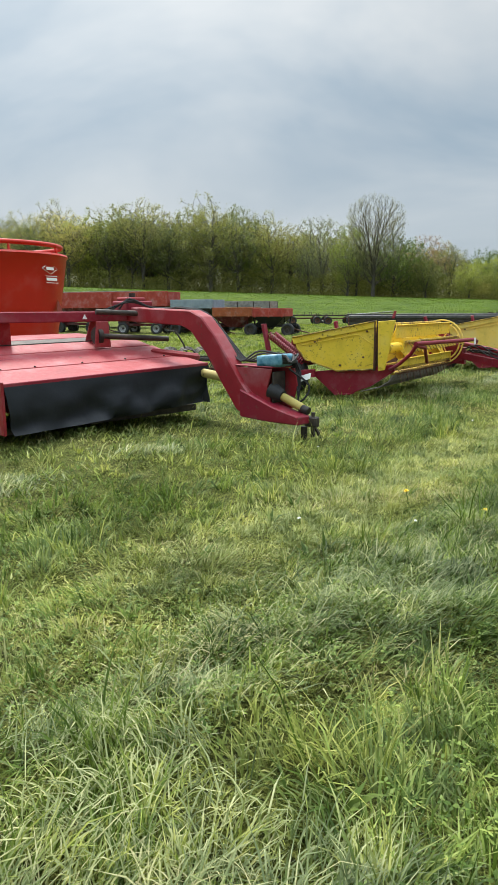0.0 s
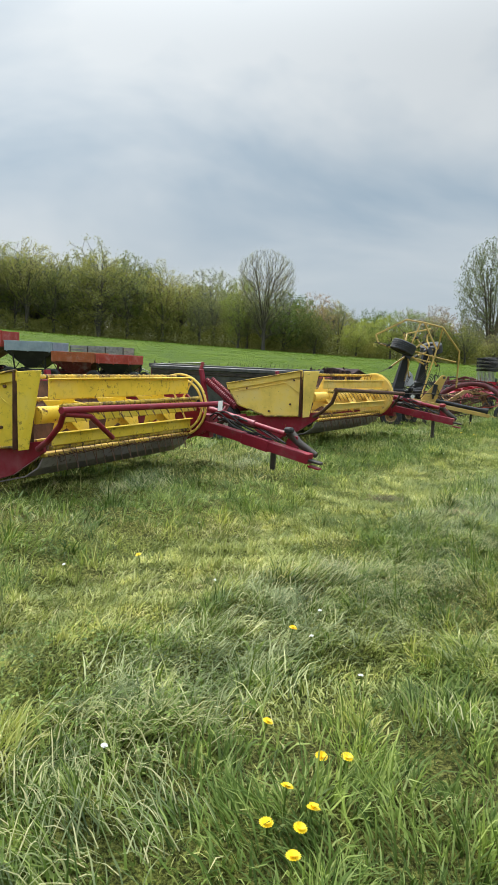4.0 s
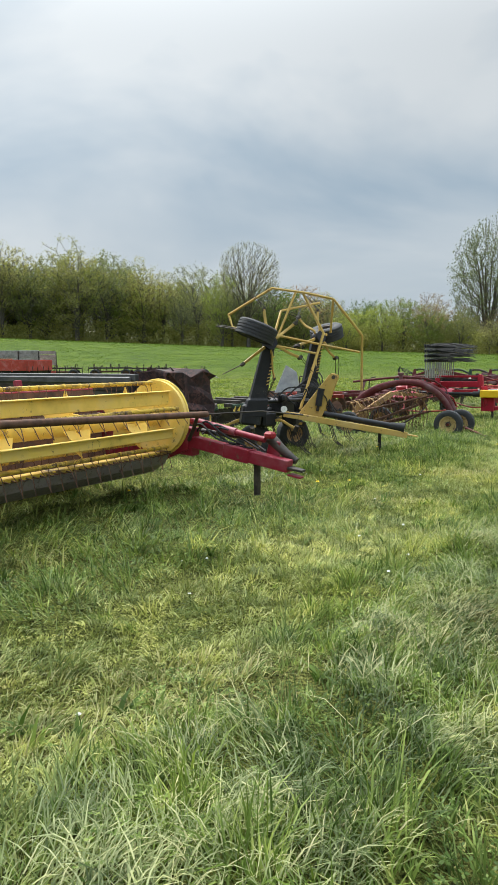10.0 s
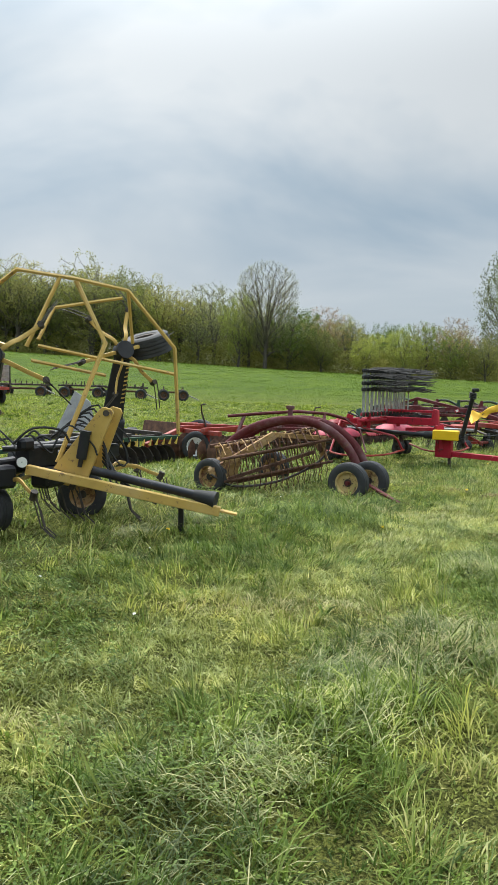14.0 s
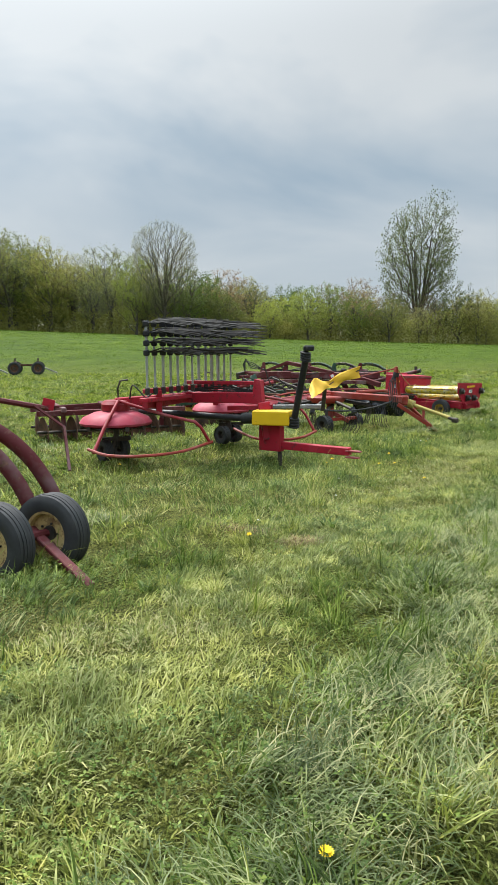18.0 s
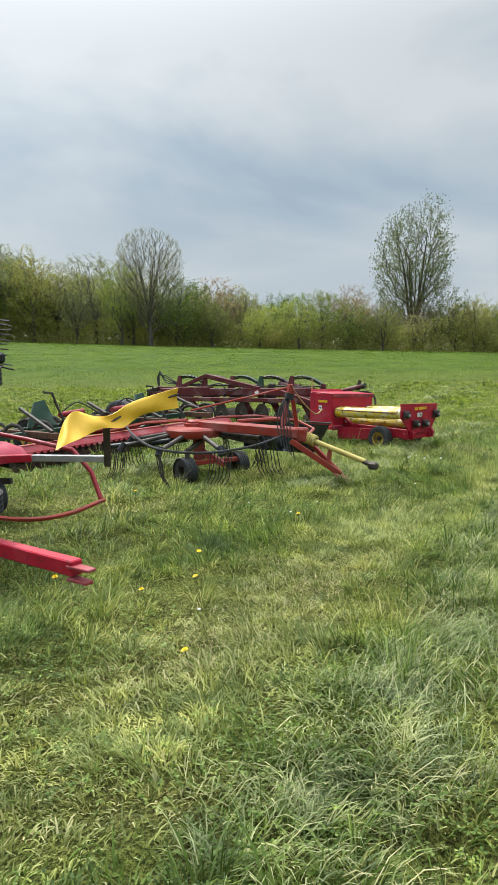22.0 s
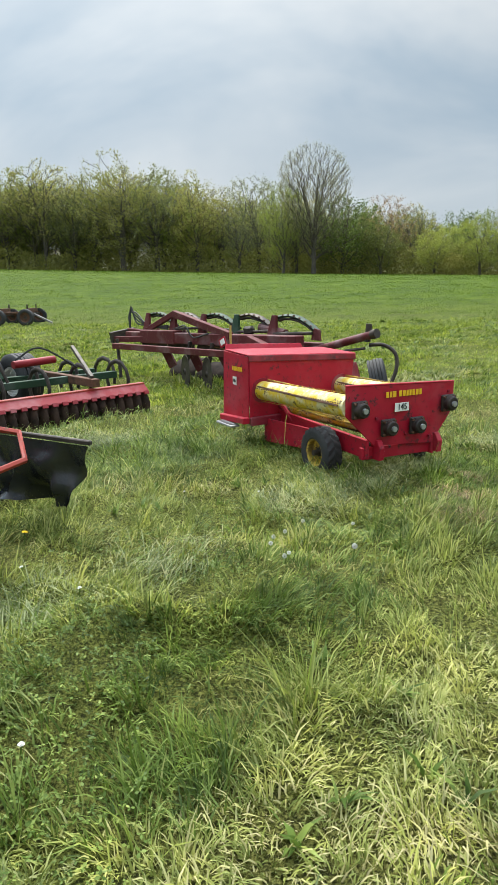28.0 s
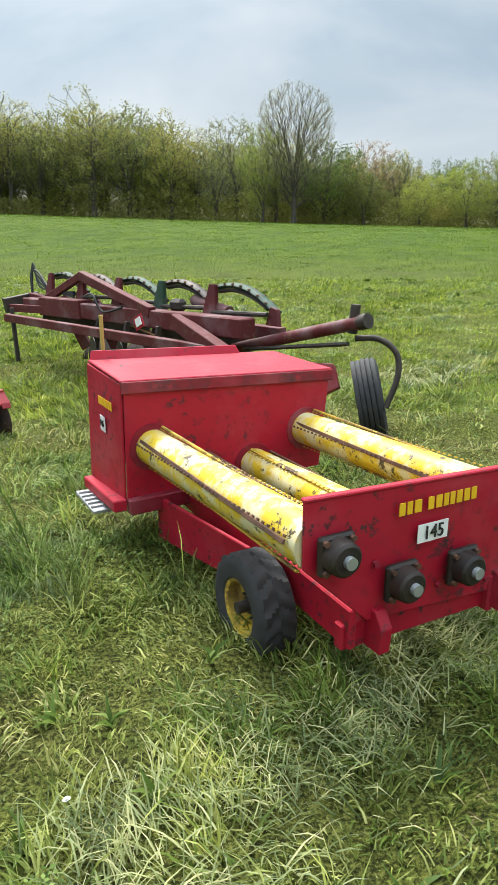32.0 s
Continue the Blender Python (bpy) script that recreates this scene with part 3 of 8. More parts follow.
BARK = flat_mat("grey_brown_bark", (0.05, 0.042, 0.034), (0.125, 0.11, 0.09), 3.0, 0.9, 0.8)
LEAF_OLIVE = leaf_material("olive_spring_leaves", (0.218, 0.230, 0.057), (0.368, 0.368, 0.115))
LEAF_GREEN = leaf_material("fresh_green_leaves", (0.196, 0.247, 0.046), (0.333, 0.397, 0.092))
LEAF_YELLOW = leaf_material("yellow_green_buds", (0.299, 0.299, 0.081), (0.506, 0.471, 0.161))
LEAF_PALE = leaf_material("pale_spring_buds", (0.218, 0.241, 0.098), (0.414, 0.425, 0.184))
LEAF_BROWN = leaf_material("reddish_brown_buds", (0.230, 0.155, 0.092), (0.368, 0.270, 0.149))
LEAF_GREY = leaf_material("grey_green_buds", (0.207, 0.218, 0.115), (0.356, 0.368, 0.196))


def skeleton(seed, height, low, width, count, stems=1, reach=0.7, flare=0.5, lumps=0.3, rise=0.45, hold=0.2, fan=0.0, fork=0.0):
    """Nodes, parents and radii of a branching tree whose twigs fill an uneven egg-shaped crown."""
    rng = np.random.default_rng(seed)
    v = rng.normal(size=(count, 3))
    v /= np.linalg.norm(v, axis=1, keepdims=True)
    bump = np.zeros(count)
    for _ in range(7):
        w = rng.normal(size=3)
        w /= np.linalg.norm(w)
        bump += np.maximum(0, v @ w) ** 4 * rng.uniform(-0.6, 1.0)
    r = rng.random(count) ** 0.42 * (1 + lumps * bump)
    mid, half = (low + height) / 2, (height - low) / 2
    pts = v * r[:, None] * np.array([width / 2, width / 2, half]) + np.array([0, 0, mid])
    pts[:, :2] *= np.clip(1 + fan * ((pts[:, 2] - low) / (height - low) - 0.6), 0.15, 1.6)[:, None]
    pts[:, 2] = np.clip(pts[:, 2], low * 0.7, None)
    co, par = [np.array([0, 0, -0.2])], [-1]
    for k in range(stems):
        a = k * 2.4 + seed
        out = np.array([math.cos(a), math.sin(a), 0]) * (flare if stems > 1 else 0.0) * rng.uniform(0.4, 1.0)
        last, top = 0, height * reach * rng.uniform(0.8, 1.05)
        wob = rng.normal(0, 0.12, 2)
        for i in range(1, 9):
            t = i / 8
            p = np.array([0, 0, top * t]) + out * width * 0.5 * max(0.0, (t - fork) / (1 - fork)) ** 1.2 + np.array([wob[0] * math.sin(t * 5), wob[1] * math.sin(t * 4), 0])
            co.append(p)
            par.append(last)
            last = len(co) - 1
    co_a = np.zeros((len(co) + 2 * count, 3))
    co_a[:len(co)] = co
    path = np.linalg.norm(co_a[:len(co)], axis=1).tolist() + [0.0] * (2 * count)
    path = np.array(path)
    used = len(co)
    core = np.array(co)
    near = np.min(np.linalg.norm(pts[:, None] - core[None], axis=2), axis=1)
    for i in np.argsort(near):
        p = pts[i]
        d = np.linalg.norm(co_a[:used] - p, axis=1)
        fall = np.maximum(0, co_a[:used, 2] + rise * d - p[2])
        j = int(np.argmin(d + hold * path[:used] + 3.0 * fall))
        m = (co_a[j] + p) / 2 + np.array([*(rng.normal(0, 0.06, 2) * d[j]), 0.0])
        half_step = d[j] / 2
        for q in (m, p):
            co_a[used] = q
            par.append(j)
            path[used] = path[j] + half_step
            j = used
            used += 1
    co_a = co_a[:used]
    load = np.ones(used)
    for i in range(used - 1, 0, -1):
        load[par[i]] += load[i]
    return co_a, par, load, pts


def limb_mesh(name, co, par, load, trunk_r, thin):
    """Tapered limbs, three to six sides each, in one mesh."""
    rad = np.maximum(thin, trunk_r * (load / load.max()) ** 0.5)
    vs, fs = [], []
    for i in range(1, len(co)):
        a, b = co[par[i]], co[i]
        d = b - a
        ln = np.linalg.norm(d)
        if ln < 1e-5:
            continue
        d = d / ln
        u = np.cross(d, (1, 0, 0) if abs(d[0]) < 0.8 else (0, 1, 0))
        u /= np.linalg.norm(u)
        w = np.cross(d, u)
        n = 6 if rad[i] > 0.08 else 3
        o = len(vs)
        ra = min(rad[par[i]], rad[i] * 1.5)
        for p, r in ((a, ra), (b + d * rad[i] * 0.3, rad[i])):
            for k in range(n):
                an = math.tau * k / n
                vs.append(p + r * (u * math.cos(an) + w * math.sin(an)))
        for k in range(n):
            fs.append((o + k, o + (k + 1) % n, o + n + (k + 1) % n, o + n + k))
    me = mesh_from(name, np.array(vs), np.array(fs))
    me.materials.append(BARK)
    me.polygons.foreach_set("use_smooth", [True] * len(me.polygons))
    return me


def leaf_mesh(name, pts, co, radius, count, size, mat, seed):
    """Crown: single leaf clusters scattered round the twigs."""
    rng = np.random.default_rng(seed)
    c = np.concatenate([pts, pts, co[len(co) // 3:]])
    pos = c[rng.integers(0, len(c), count)] + rng.normal(0, 0.5, (count, 3)) * radius
    a = rng.normal(size=(count, 3))
    a /= np.linalg.norm(a, axis=1, keepdims=True)
    b = np.cross(a, rng.normal(size=(count, 3)))
    b /= np.linalg.norm(b, axis=1, keepdims=True)
    s = size * rng.uniform(0.5, 1.25, (count, 1))
    blade = np.stack([pos - a * s, pos + a * s * 0.4 - b * s * 0.7, pos + a * s * 0.6 + b * s * 0.7], 1).reshape(-1, 3)
    me = mesh_from(name, blade, np.arange(count * 3).reshape(-1, 3))
    me.materials.append(mat)
    return me


def tree(label, m, seed, height, low, width, count, leaves, size, mat, trunk_r, radius=0.8, thin=0.014, group="", name="tree", category="tree", **shape):
    th = thing(name, label, category, m, group)
    co, par, load, pts = skeleton(seed, height, low, width, count, **shape)
    trunk = new("trunk", limb_mesh("trunk", co, par, load, trunk_r, thin))
    trunk.parent = th
    crown = new("crown", leaf_mesh("crown", pts, co, radius, leaves, size, mat, seed + 5))
    crown.parent = th
    return th


def spot(x, y, rz=0.0, s=1.0, dz=0.0):
    return Matrix.LocRotScale((x, y, float(land(x, y)) + dz), Euler((0, 0, radians(rz))), (s, s, s))


kinds = []
for k, (label, mat, leaves, h, low, width, size, twigs) in enumerate((
        ("tall leafy tree in olive spring green", LEAF_OLIVE, 9000, 13, 2.6, 8.6, 0.11, 420),
        ("broad tree in fresh green leaf", LEAF_GREEN, 11000, 12, 2.0, 9.4, 0.11, 360),
        ("tree with yellow-green buds", LEAF_YELLOW, 7000, 13, 3.0, 8.8, 0.1, 520),
        ("tree with reddish-brown buds", LEAF_BROWN, 6500, 11, 2.0, 8.0, 0.1, 480),
        ("slender half-bare tree with grey-green buds", LEAF_GREY, 3600, 14, 4.0, 7.6, 0.09, 560),
        ("rounded green tree of the wood's edge", LEAF_GREEN, 11000, 10, 1.2, 9.0, 0.11, 340),
        ("dense olive tree of the wood's edge", LEAF_OLIVE, 11000, 10, 1.2, 8.6, 0.11, 340),
        ("pale budding tree with a forked trunk", LEAF_PALE, 6000, 13, 3.0, 8.6, 0.1, 520))):
    kinds.append((tree(label, spot(-95 + 9 * k, 172), 40 + k, h, low, width, twigs, leaves, size, mat, 0.3, 0.5, 0.03, "trees of the wood", stems=3 if k in (2, 3, 4, 7) else 2, flare=0.45, reach=0.85, lumps=0.4, fork=0.22, rise=0.4, hold=0.25, fan=0.25), h))

rt = random.Random(7)


def wood_edge(x):
    return 149 - 0.0016 * x * x - 0.035 * x


def wood_height(x):
    return float(np.interp(x, [-110, -60, -42, -28, -15, 0, 12, 30, 60, 90, 140], [15.5, 17, 18, 17.5, 14.5, 14.5, 12, 10.5, 10, 12, 12]))


for row, (gap, back) in enumerate(((8.0, 1.0), (6.5, 5.0), (6.0, 10.0), (6.5, 17.0), (8.0, 27.0))):
    x = -118 + row
    while x < 128:
        x += gap * rt.uniform(0.65, 1.35)
        y = wood_edge(x) + back + rt.uniform(-1.6, 1.6)
        if abs(x - 4) < 1.6 and row == 0:
            continue
        pool = (((0, 2, 7, 4, 7) if row == 0 else (0, 2, 7, 4, 1, 0, 1, 6)) if x < 0 else ((1, 5, 6, 3, 2, 0, 5, 7) if x < 40 else (3, 0, 5, 6, 7, 2)))
        src, h = kinds[rt.choice(pool)]
        s = wood_height(x) / h * rt.uniform(0.7, 1.12) * (0.95 if row == 0 else 0.97)
        m = Matrix.LocRotScale((x, y, float(land(x, y))), Euler((0, 0, rt.random() * 6.28)), None)
        ob = copy_thing(src, m)
        ob.scale = (s * 1.12, s * 1.12, s * rt.uniform(0.92, 1.06))

# the two trees that stand clear of the wood
tree("tall dome-crowned tree with fine bare twigs and few buds", spot(4, 145), 3, 19.4, 4.6, 13.0, 2600, 20000, 0.075, LEAF_GREY, 0.55, 0.45, 0.021, stems=6, reach=0.9, flare=0.5, rise=0.55, hold=0.25, lumps=0.6, fan=0.4, fork=0.26)
ob = copy_thing(kinds[1][0], spot(-1.2, 146.5, 140))
ob.scale = (0.85, 0.85, 1.2)
tree("many-stemmed willow with sparse young leaves", spot(53.5, 154.5), 8, 27.6, 3.5, 17.0, 1500, 17000, 0.17, LEAF_PALE, 0.8, 0.8, 0.03, stems=6, reach=0.8, flare=0.6, rise=0.5, hold=0.5, lumps=0.6, fan=0.35, fork=0.06)
# pale flowering shrub in front of the wood
tree("pale yellow-green flowering shrub at the field's edge", spot(26, 147), 12, 3.4, 0.3, 2.8, 70, 1300, 0.13, LEAF_YELLOW, 0.06, 0.5, 0.01, name="shrub", category="shrub", stems=4, flare=0.5)

# undergrowth that closes the foot of the wood
rg = np.random.default_rng(21)
cnt = 130000
ux = rg.uniform(-120, 130, cnt)
uy = wood_edge(ux) - 1.8 + rg.gamma(1.6, 4.5, cnt)
uh = rg.random(cnt) ** 1.6 * 4.4 * (0.5 + value_noise(91, ux, uy, 0.12))
upos = np.stack([ux, uy, land(ux, uy) + uh], -1)
ua = rg.normal(size=(cnt, 3))
ua /= np.linalg.norm(ua, axis=1, keepdims=True)
ub = np.cross(ua, rg.normal(size=(cnt, 3)))
ub /= np.linalg.norm(ub, axis=1, keepdims=True)
us = rg.uniform(0.1, 0.26, (cnt, 1))
uco = np.stack([upos - ua * us, upos - ub * us * 0.6, upos + ua * us, upos + ub * us * 0.6], 1).reshape(-1, 3)
brush = new("undergrowth", mesh_from("undergrowth", uco, np.arange(cnt * 4).reshape(-1, 4)))
brush.data.materials.append(LEAF_OLIVE)
tagged(brush, "dense olive-brown undergrowth at the foot of the wood", "undergrowth", kind="stuff")


# ---- disc mower-conditioner with the black front curtain ----
def coil(th, name, p0, p1, r, turns, wire, mat):
    m, ln = along(p0, p1)
    pts = [m @ Vector((r * math.cos(a), r * math.sin(a), -ln / 2 + ln * k / (turns * 8))) for k in range(turns * 8 + 1) for a in (k * math.pi / 4,)]
    return tube(th, name, pts, wire, mat, 4)


def cloth(th, name, corners, nx, nz, sag, mat, seed, label="", thick=0.006):
    """A hanging sheet between four corners (top a, top b, bottom b, bottom a), with folds."""
    a, b, c, d = (Vector(p) for p in corners)
    nrm = (b - a).cross(d - a).normalized()
    bm = bmesh.new()
    rows = []
    for j in range(nz + 1):
        v = j / nz
        row = []
        for i in range(nx + 1):
            u = i / nx
            p = a.lerp(b, u).lerp(d.lerp(c, u), v)
            p = p + nrm * sag * v * (noise.noise(Vector((u * 5 + seed, v * 1.6, seed))) + 0.4 * noise.noise(Vector((u * 14, v * 4, seed))))
            row.append(bm.verts.new(p))
        rows.append(row)
    for r0, r1 in zip(rows, rows[1:]):
        for i in range(nx):
            bm.faces.new((r0[i], r0[i + 1], r1[i + 1], r1[i]))
    got = bmesh.ops.extrude_face_region(bm, geom=bm.faces[:])
    bmesh.ops.translate(bm, vec=nrm * thick, verts=[v for v in got["geom"] if isinstance(v, bmesh.types.BMVert)])
    bmesh.ops.recalc_face_normals(bm, faces=bm.faces)
    return smooth(part(name, bm, mat, th, label), 60)


def slab(th, name, a, b, c, d, thick, mat, bev=0.005, label=""):
    return plate(th, name, (a, b, c, d), thick, mat, bev, label)


mc = thing("mower_conditioner", "faded red disc mower-conditioner with black front curtain on the grass", "mower", pose(-1.83, 8.56, 0, 0, 0, -126.7))
W1 = 2.72
slab(mc, "front_deck", (0, 0.02, 0.775), (W1, 0.02, 0.715), (W1, -0.5, 0.80), (0, -0.5, 0.845), 0.02, RED_PINK)
slab(mc, "middle_deck", (0.05, -0.51, 0.85), (W1, -0.51, 0.805), (W1, -0.95, 0.93), (0.12, -0.95, 0.97), 0.02, RED_PINK)
slab(mc, "rear_deck", (0.15, -0.96, 0.975), (W1, -0.96, 0.935), (W1, -1.25, 1.02), (0.2, -1.25, 1.05), 0.02, RED_PINK)
slab(mc, "belt_cover", (0.6, -1.26, 1.055), (W1, -1.26, 1.03), (W1, -1.55, 1.06), (0.6, -1.55, 1.085), 0.02, STEEL_DARK)
slab(mc, "top_hood", (0.5, -1.56, 1.09), (W1 + 0.3, -1.56, 1.06), (W1 + 0.3, -2.2, 1.1), (0.5, -2.2, 1.12), 0.03, RED)
beam(mc, "front_lip", (0.0, 0.03, 0.755), (W1, 0.03, 0.695), 0.03, 0.05, RED_FRAME)
for k, x in enumerate((0.3, 0.9, 1.5, 2.1, 2.5)):
    cyl(mc, "bolt", (x, -0.47, 0.86 - 0.018 * x), (x, -0.47, 0.875 - 0.018 * x), 0.012, STEEL_DARK, 8)
cloth(mc, "front_curtain", ((0.0, 0.045, 0.745), (W1, 0.045, 0.685), (W1 - 0.05, 0.16, 0.2), (0.04, 0.1, 0.3)), 46, 9, 0.16, CURTAIN, 3.3, "black rubberised curtain")
cloth(mc, "side_curtain", ((0.0, 0.04, 0.75), (0.0, -0.5, 0.82), (0.03, -0.45, 0.34), (0.05, 0.08, 0.28)), 10, 6, 0.12, CURTAIN, 8.1)
beam(mc, "end_pipe", (-0.16, -0.3, 0.82), (0.3, -0.75, 0.9), 0.1, 0.1, RED_PINK, 0.03)
plate(mc, "left_end_plate", ((W1 + 0.02, 0.1, 0.2), (W1 + 0.02, 0.1, 0.74), (W1 + 0.02, -1.5, 1.05), (W1 + 0.02, -1.5, 0.25)), 0.03, RED)
box(mc, "cutter_bar", (W1 / 2, -0.35, 0.2), (W1 - 0.1, 0.4, 0.08), STEEL_DARK)
box(mc, "conditioner_housing", (W1 / 2 + 0.1, -1.25, 0.6), (W1 - 0.5, 0.9, 0.6), RED_FRAME)
for x in (0.35, W1 - 0.2):
    wheel(mc, (x, -2.1, 0.36), (1, 0, 0), 0.36, 0.24, WHITE, name="transport_wheel")
    beam(mc, "wheel_arm", (x + 0.17, -2.1, 0.36), (x + 0.17, -1.5, 0.8), 0.07, 0.12, RED_FRAME)
beam(mc, "cross_beam", (0.2, -1.12, 1.36), (3.1, -1.18, 1.36), 0.14, 0.13, RED_FRAME, 0.012)
for x in (0.75, 2.0, 2.9):
    plate(mc, "bracket", ((x, -1.22, 1.3), (x + 0.16, -1.22, 1.3), (x + 0.2, -1.3, 1.02), (x - 0.04, -1.3, 1.02)), 0.02, RED)
plate(mc, "drive_bracket", ((0.85, -0.9, 1.3), (1.02, -0.9, 1.3), (1.06, -0.9, 0.98), (0.82, -0.9, 0.98)), 0.02, RED)
cyl(mc, "drive_shaft", (0.95, -0.9, 1.12), (0.05, -0.7, 1.06), 0.035, STEEL_DARK)
cyl(mc, "pulley", (1.0, -0.95, 1.12), (0.94, -0.95, 1.12), 0.11, STEEL_DARK, 18)
box(mc, "pivot_box", (0.28, -1.15, 1.46), (0.42, 0.36, 0.2), RED_FRAME, bev=0.02)
box(mc, "pivot_cap", (0.3, -1.15, 1.58), (0.3, 0.26, 0.05), RED, bev=0.02)
cyl(mc, "pivot_pin", (0.28, -1.15, 1.5), (0.28, -1.15, 1.66), 0.045, STEEL_DARK)
cyl(mc, "hydraulic_ram", (0.95, -1.0, 1.42), (0.1, -0.75, 1.38), 0.035, STEEL_DARK, label="dark hydraulic ram")
plate(mc, "tongue", [(0.25, y, z) for y, z in ((-1.15, 1.3), (0.05, 1.25), (0.22, 1.19), (0.5, 0.93), (0.78, 0.58), (1.0, 0.32), (1.15, 0.26), (1.3, 0.27), (1.3, 0.45), (1.1, 0.62), (0.92, 0.84), (0.66, 1.14), (0.42, 1.36), (0.22, 1.43), (-1.15, 1.48))], 0.19, RED, 0.014)
plate(mc, "tongue_cheek", ((0.12, 0.86, 0.8), (0.12, 1.6, 0.8), (0.14, 1.66, 0.62), (0.16, 1.6, 0.36), (0.16, 1.2, 0.3)), 0.02, RED)
plate(mc, "tongue_cheek", ((0.38, 0.86, 0.8), (0.38, 1.5, 0.8), (0.38, 1.44, 0.6), (0.38, 1.5, 0.36), (0.38, 1.2, 0.3)), 0.02, RED)
slab(mc, "box_top", (0.12, 0.9, 0.81), (0.38, 0.9, 0.81), (0.38, 1.5, 0.81), (0.12, 1.58, 0.81), 0.015, RED_FRAME)
plate(mc, "drawbar", [(0.26, y, z) for y, z in ((1.08, 0.25), (1.5, 0.235), (1.95, 0.24), (1.95, 0.33), (1.6, 0.4), (1.08, 0.56))], 0.2, RED_FRAME, 0.012)
box(mc, "hitch_clevis", (0.23, 1.95, 0.26), (0.09, 0.16, 0.11), STEEL_DARK, bev=0.015)
cyl(mc, "hitch_pin", (0.23, 1.97, 0.1), (0.23, 1.97, 0.36), 0.02, STEEL_DARK)
tube(mc, "safety_chain", [(0.2, 1.95, 0.22), (0.16, 2.0, 0.1), (0.22, 2.02, 0.03), (0.3, 1.96, 0.05)], 0.018, STEEL_DARK, 5, 4)
cyl(mc, "jack_foot", (0.25, 1.86, -0.01), (0.25, 1.86, 0.2), 0.035, STEEL_DARK)
cyl(mc, "shaft_guard", (0.3, 1.55, 0.52), (0.27, 1.85, 0.4), 0.045, PTO_YELLOW, 16)
cyl(mc, "shaft_bell", (0.31, 1.45, 0.56), (0.3, 1.6, 0.51), 0.1, RUBBER, 16, r2=0.06)
cyl(mc, "shaft_joint", (0.27, 1.83, 0.4), (0.26, 1.93, 0.37), 0.045, STEEL_DARK, 10)
cyl(mc, "drive_guard", (0.28, 1.2, 0.6), (0.0, -0.45, 0.68), 0.055, PTO_YELLOW, 16)
# boxy turquoise tank on the tongue, its faces made uneven
bmt = bm_box((0.24, 0.34, 0.13), pose(0.24, 1.42, 0.88, 4, 0, 4), 0.02)
bmesh.ops.subdivide_edges(bmt, edges=bmt.edges[:], cuts=2, use_grid_fill=True)
for v in bmt.verts:
    v.co += Vector((noise.noise(v.co * 7), noise.noise(v.co * 7 + Vector((9, 0, 0))), noise.noise(v.co * 7 + Vector((0, 9, 0))))) * 0.018
smooth(part("tarp_bundle", bmt, TANK_BLUE, mc, "dirty turquoise tank on the tongue"), 60)
for k in range(5):
    o = 0.03 * k
    tube(mc, "hose", [(0.12 + o, -0.3, 1.47), (0.1 + o, 0.15, 1.4), (0.16 + o, 0.66, 1.06), (0.18 + o, 0.95, 0.86), (0.1 + o, 1.2, 0.86 + o), (0.08, 1.5 + o, 0.84), (0.14, 1.68, 0.55 - o)], 0.011, RUBBER, 5, 4)
for k in range(3):
    tube(mc, "hose", [(0.8 - 0.1 * k, -1.0, 1.45), (0.5, -0.9, 1.54 + 0.02 * k), (0.3, -0.7, 1.47), (0.15, -0.4, 1.46)], 0.012, RUBBER, 5, 4)
for k in range(7):
    tube(mc, "hose", [(0.1, 1.15 + 0.04 * k, 0.84 + 0.02 * (k % 3)), (0.06, 1.3 + 0.05 * k, 0.95 - 0.03 * (k % 2)), (0.1 + 0.04 * k, 1.62 + 0.02 * k, 0.88), (0.3, 1.6, 0.86 + 0.015 * k), (0.36, 1.3, 0.86)], 0.011, RUBBER, 5, 5)
tube(mc, "hose", [(0.2, 1.6, 0.8), (0.1, 1.8, 0.62), (0.16, 1.74, 0.45), (0.2, 1.62, 0.5)], 0.012, RUBBER, 5, 5)
plate(mc, "paper_tag", ((0.1, 1.68, 0.72), (0.1, 1.82, 0.76), (0.12, 1.83, 0.7), (0.12, 1.7, 0.66)), 0.003, WHITE, 0)
# the box is open here; a dark plate stands for its shaded inside
box(mc, "box_end", (0.26, 1.5, 0.6), (0.2, 0.02, 0.34), STEEL_DARK, bev=0.01)
lettering(mc, "5209", 0.085, pose(2.52, -1.045, 1.36, 90, 0, 180), WHITE)
plate(mc, "warning_decal", ((1.12, -1.046, 1.33), (1.05, -1.046, 1.33), (1.085, -1.046, 1.39)), 0.002, WHITE, 0)

# ---- red vertical feed mixer ----
fx = thing("feed_mixer", "bright red steel tub of a vertical feed mixer on wheels", "feed mixer", pose(-6.93, 12.55, 0))
spin(fx, "tub", [(1.22, 0.75), (1.27, 1.1), (1.42, 2.1), (1.5, 2.62), (1.53, 2.66), (1.5, 2.7), (1.46, 2.64), (1.38, 2.1), (1.2, 0.8)], Matrix(), RED_BRIGHT, 40)
spin(fx, "tub_floor", [(0.01, 0.72), (1.25, 0.72), (1.25, 0.78), (0.01, 0.78)], Matrix(), RED_BRIGHT, 40)
tube(fx, "hay_ring", [(1.4 * math.cos(a), 1.4 * math.sin(a), 2.86) for a in np.linspace(0, math.tau, 33)], 0.045, RED_BRIGHT, 8)
for k in range(8):
    a = k * math.tau / 8
    cyl(fx, "ring_post", (1.46 * math.cos(a), 1.46 * math.sin(a), 2.62), (1.4 * math.cos(a), 1.4 * math.sin(a), 2.86), 0.022, RED_BRIGHT, 8)
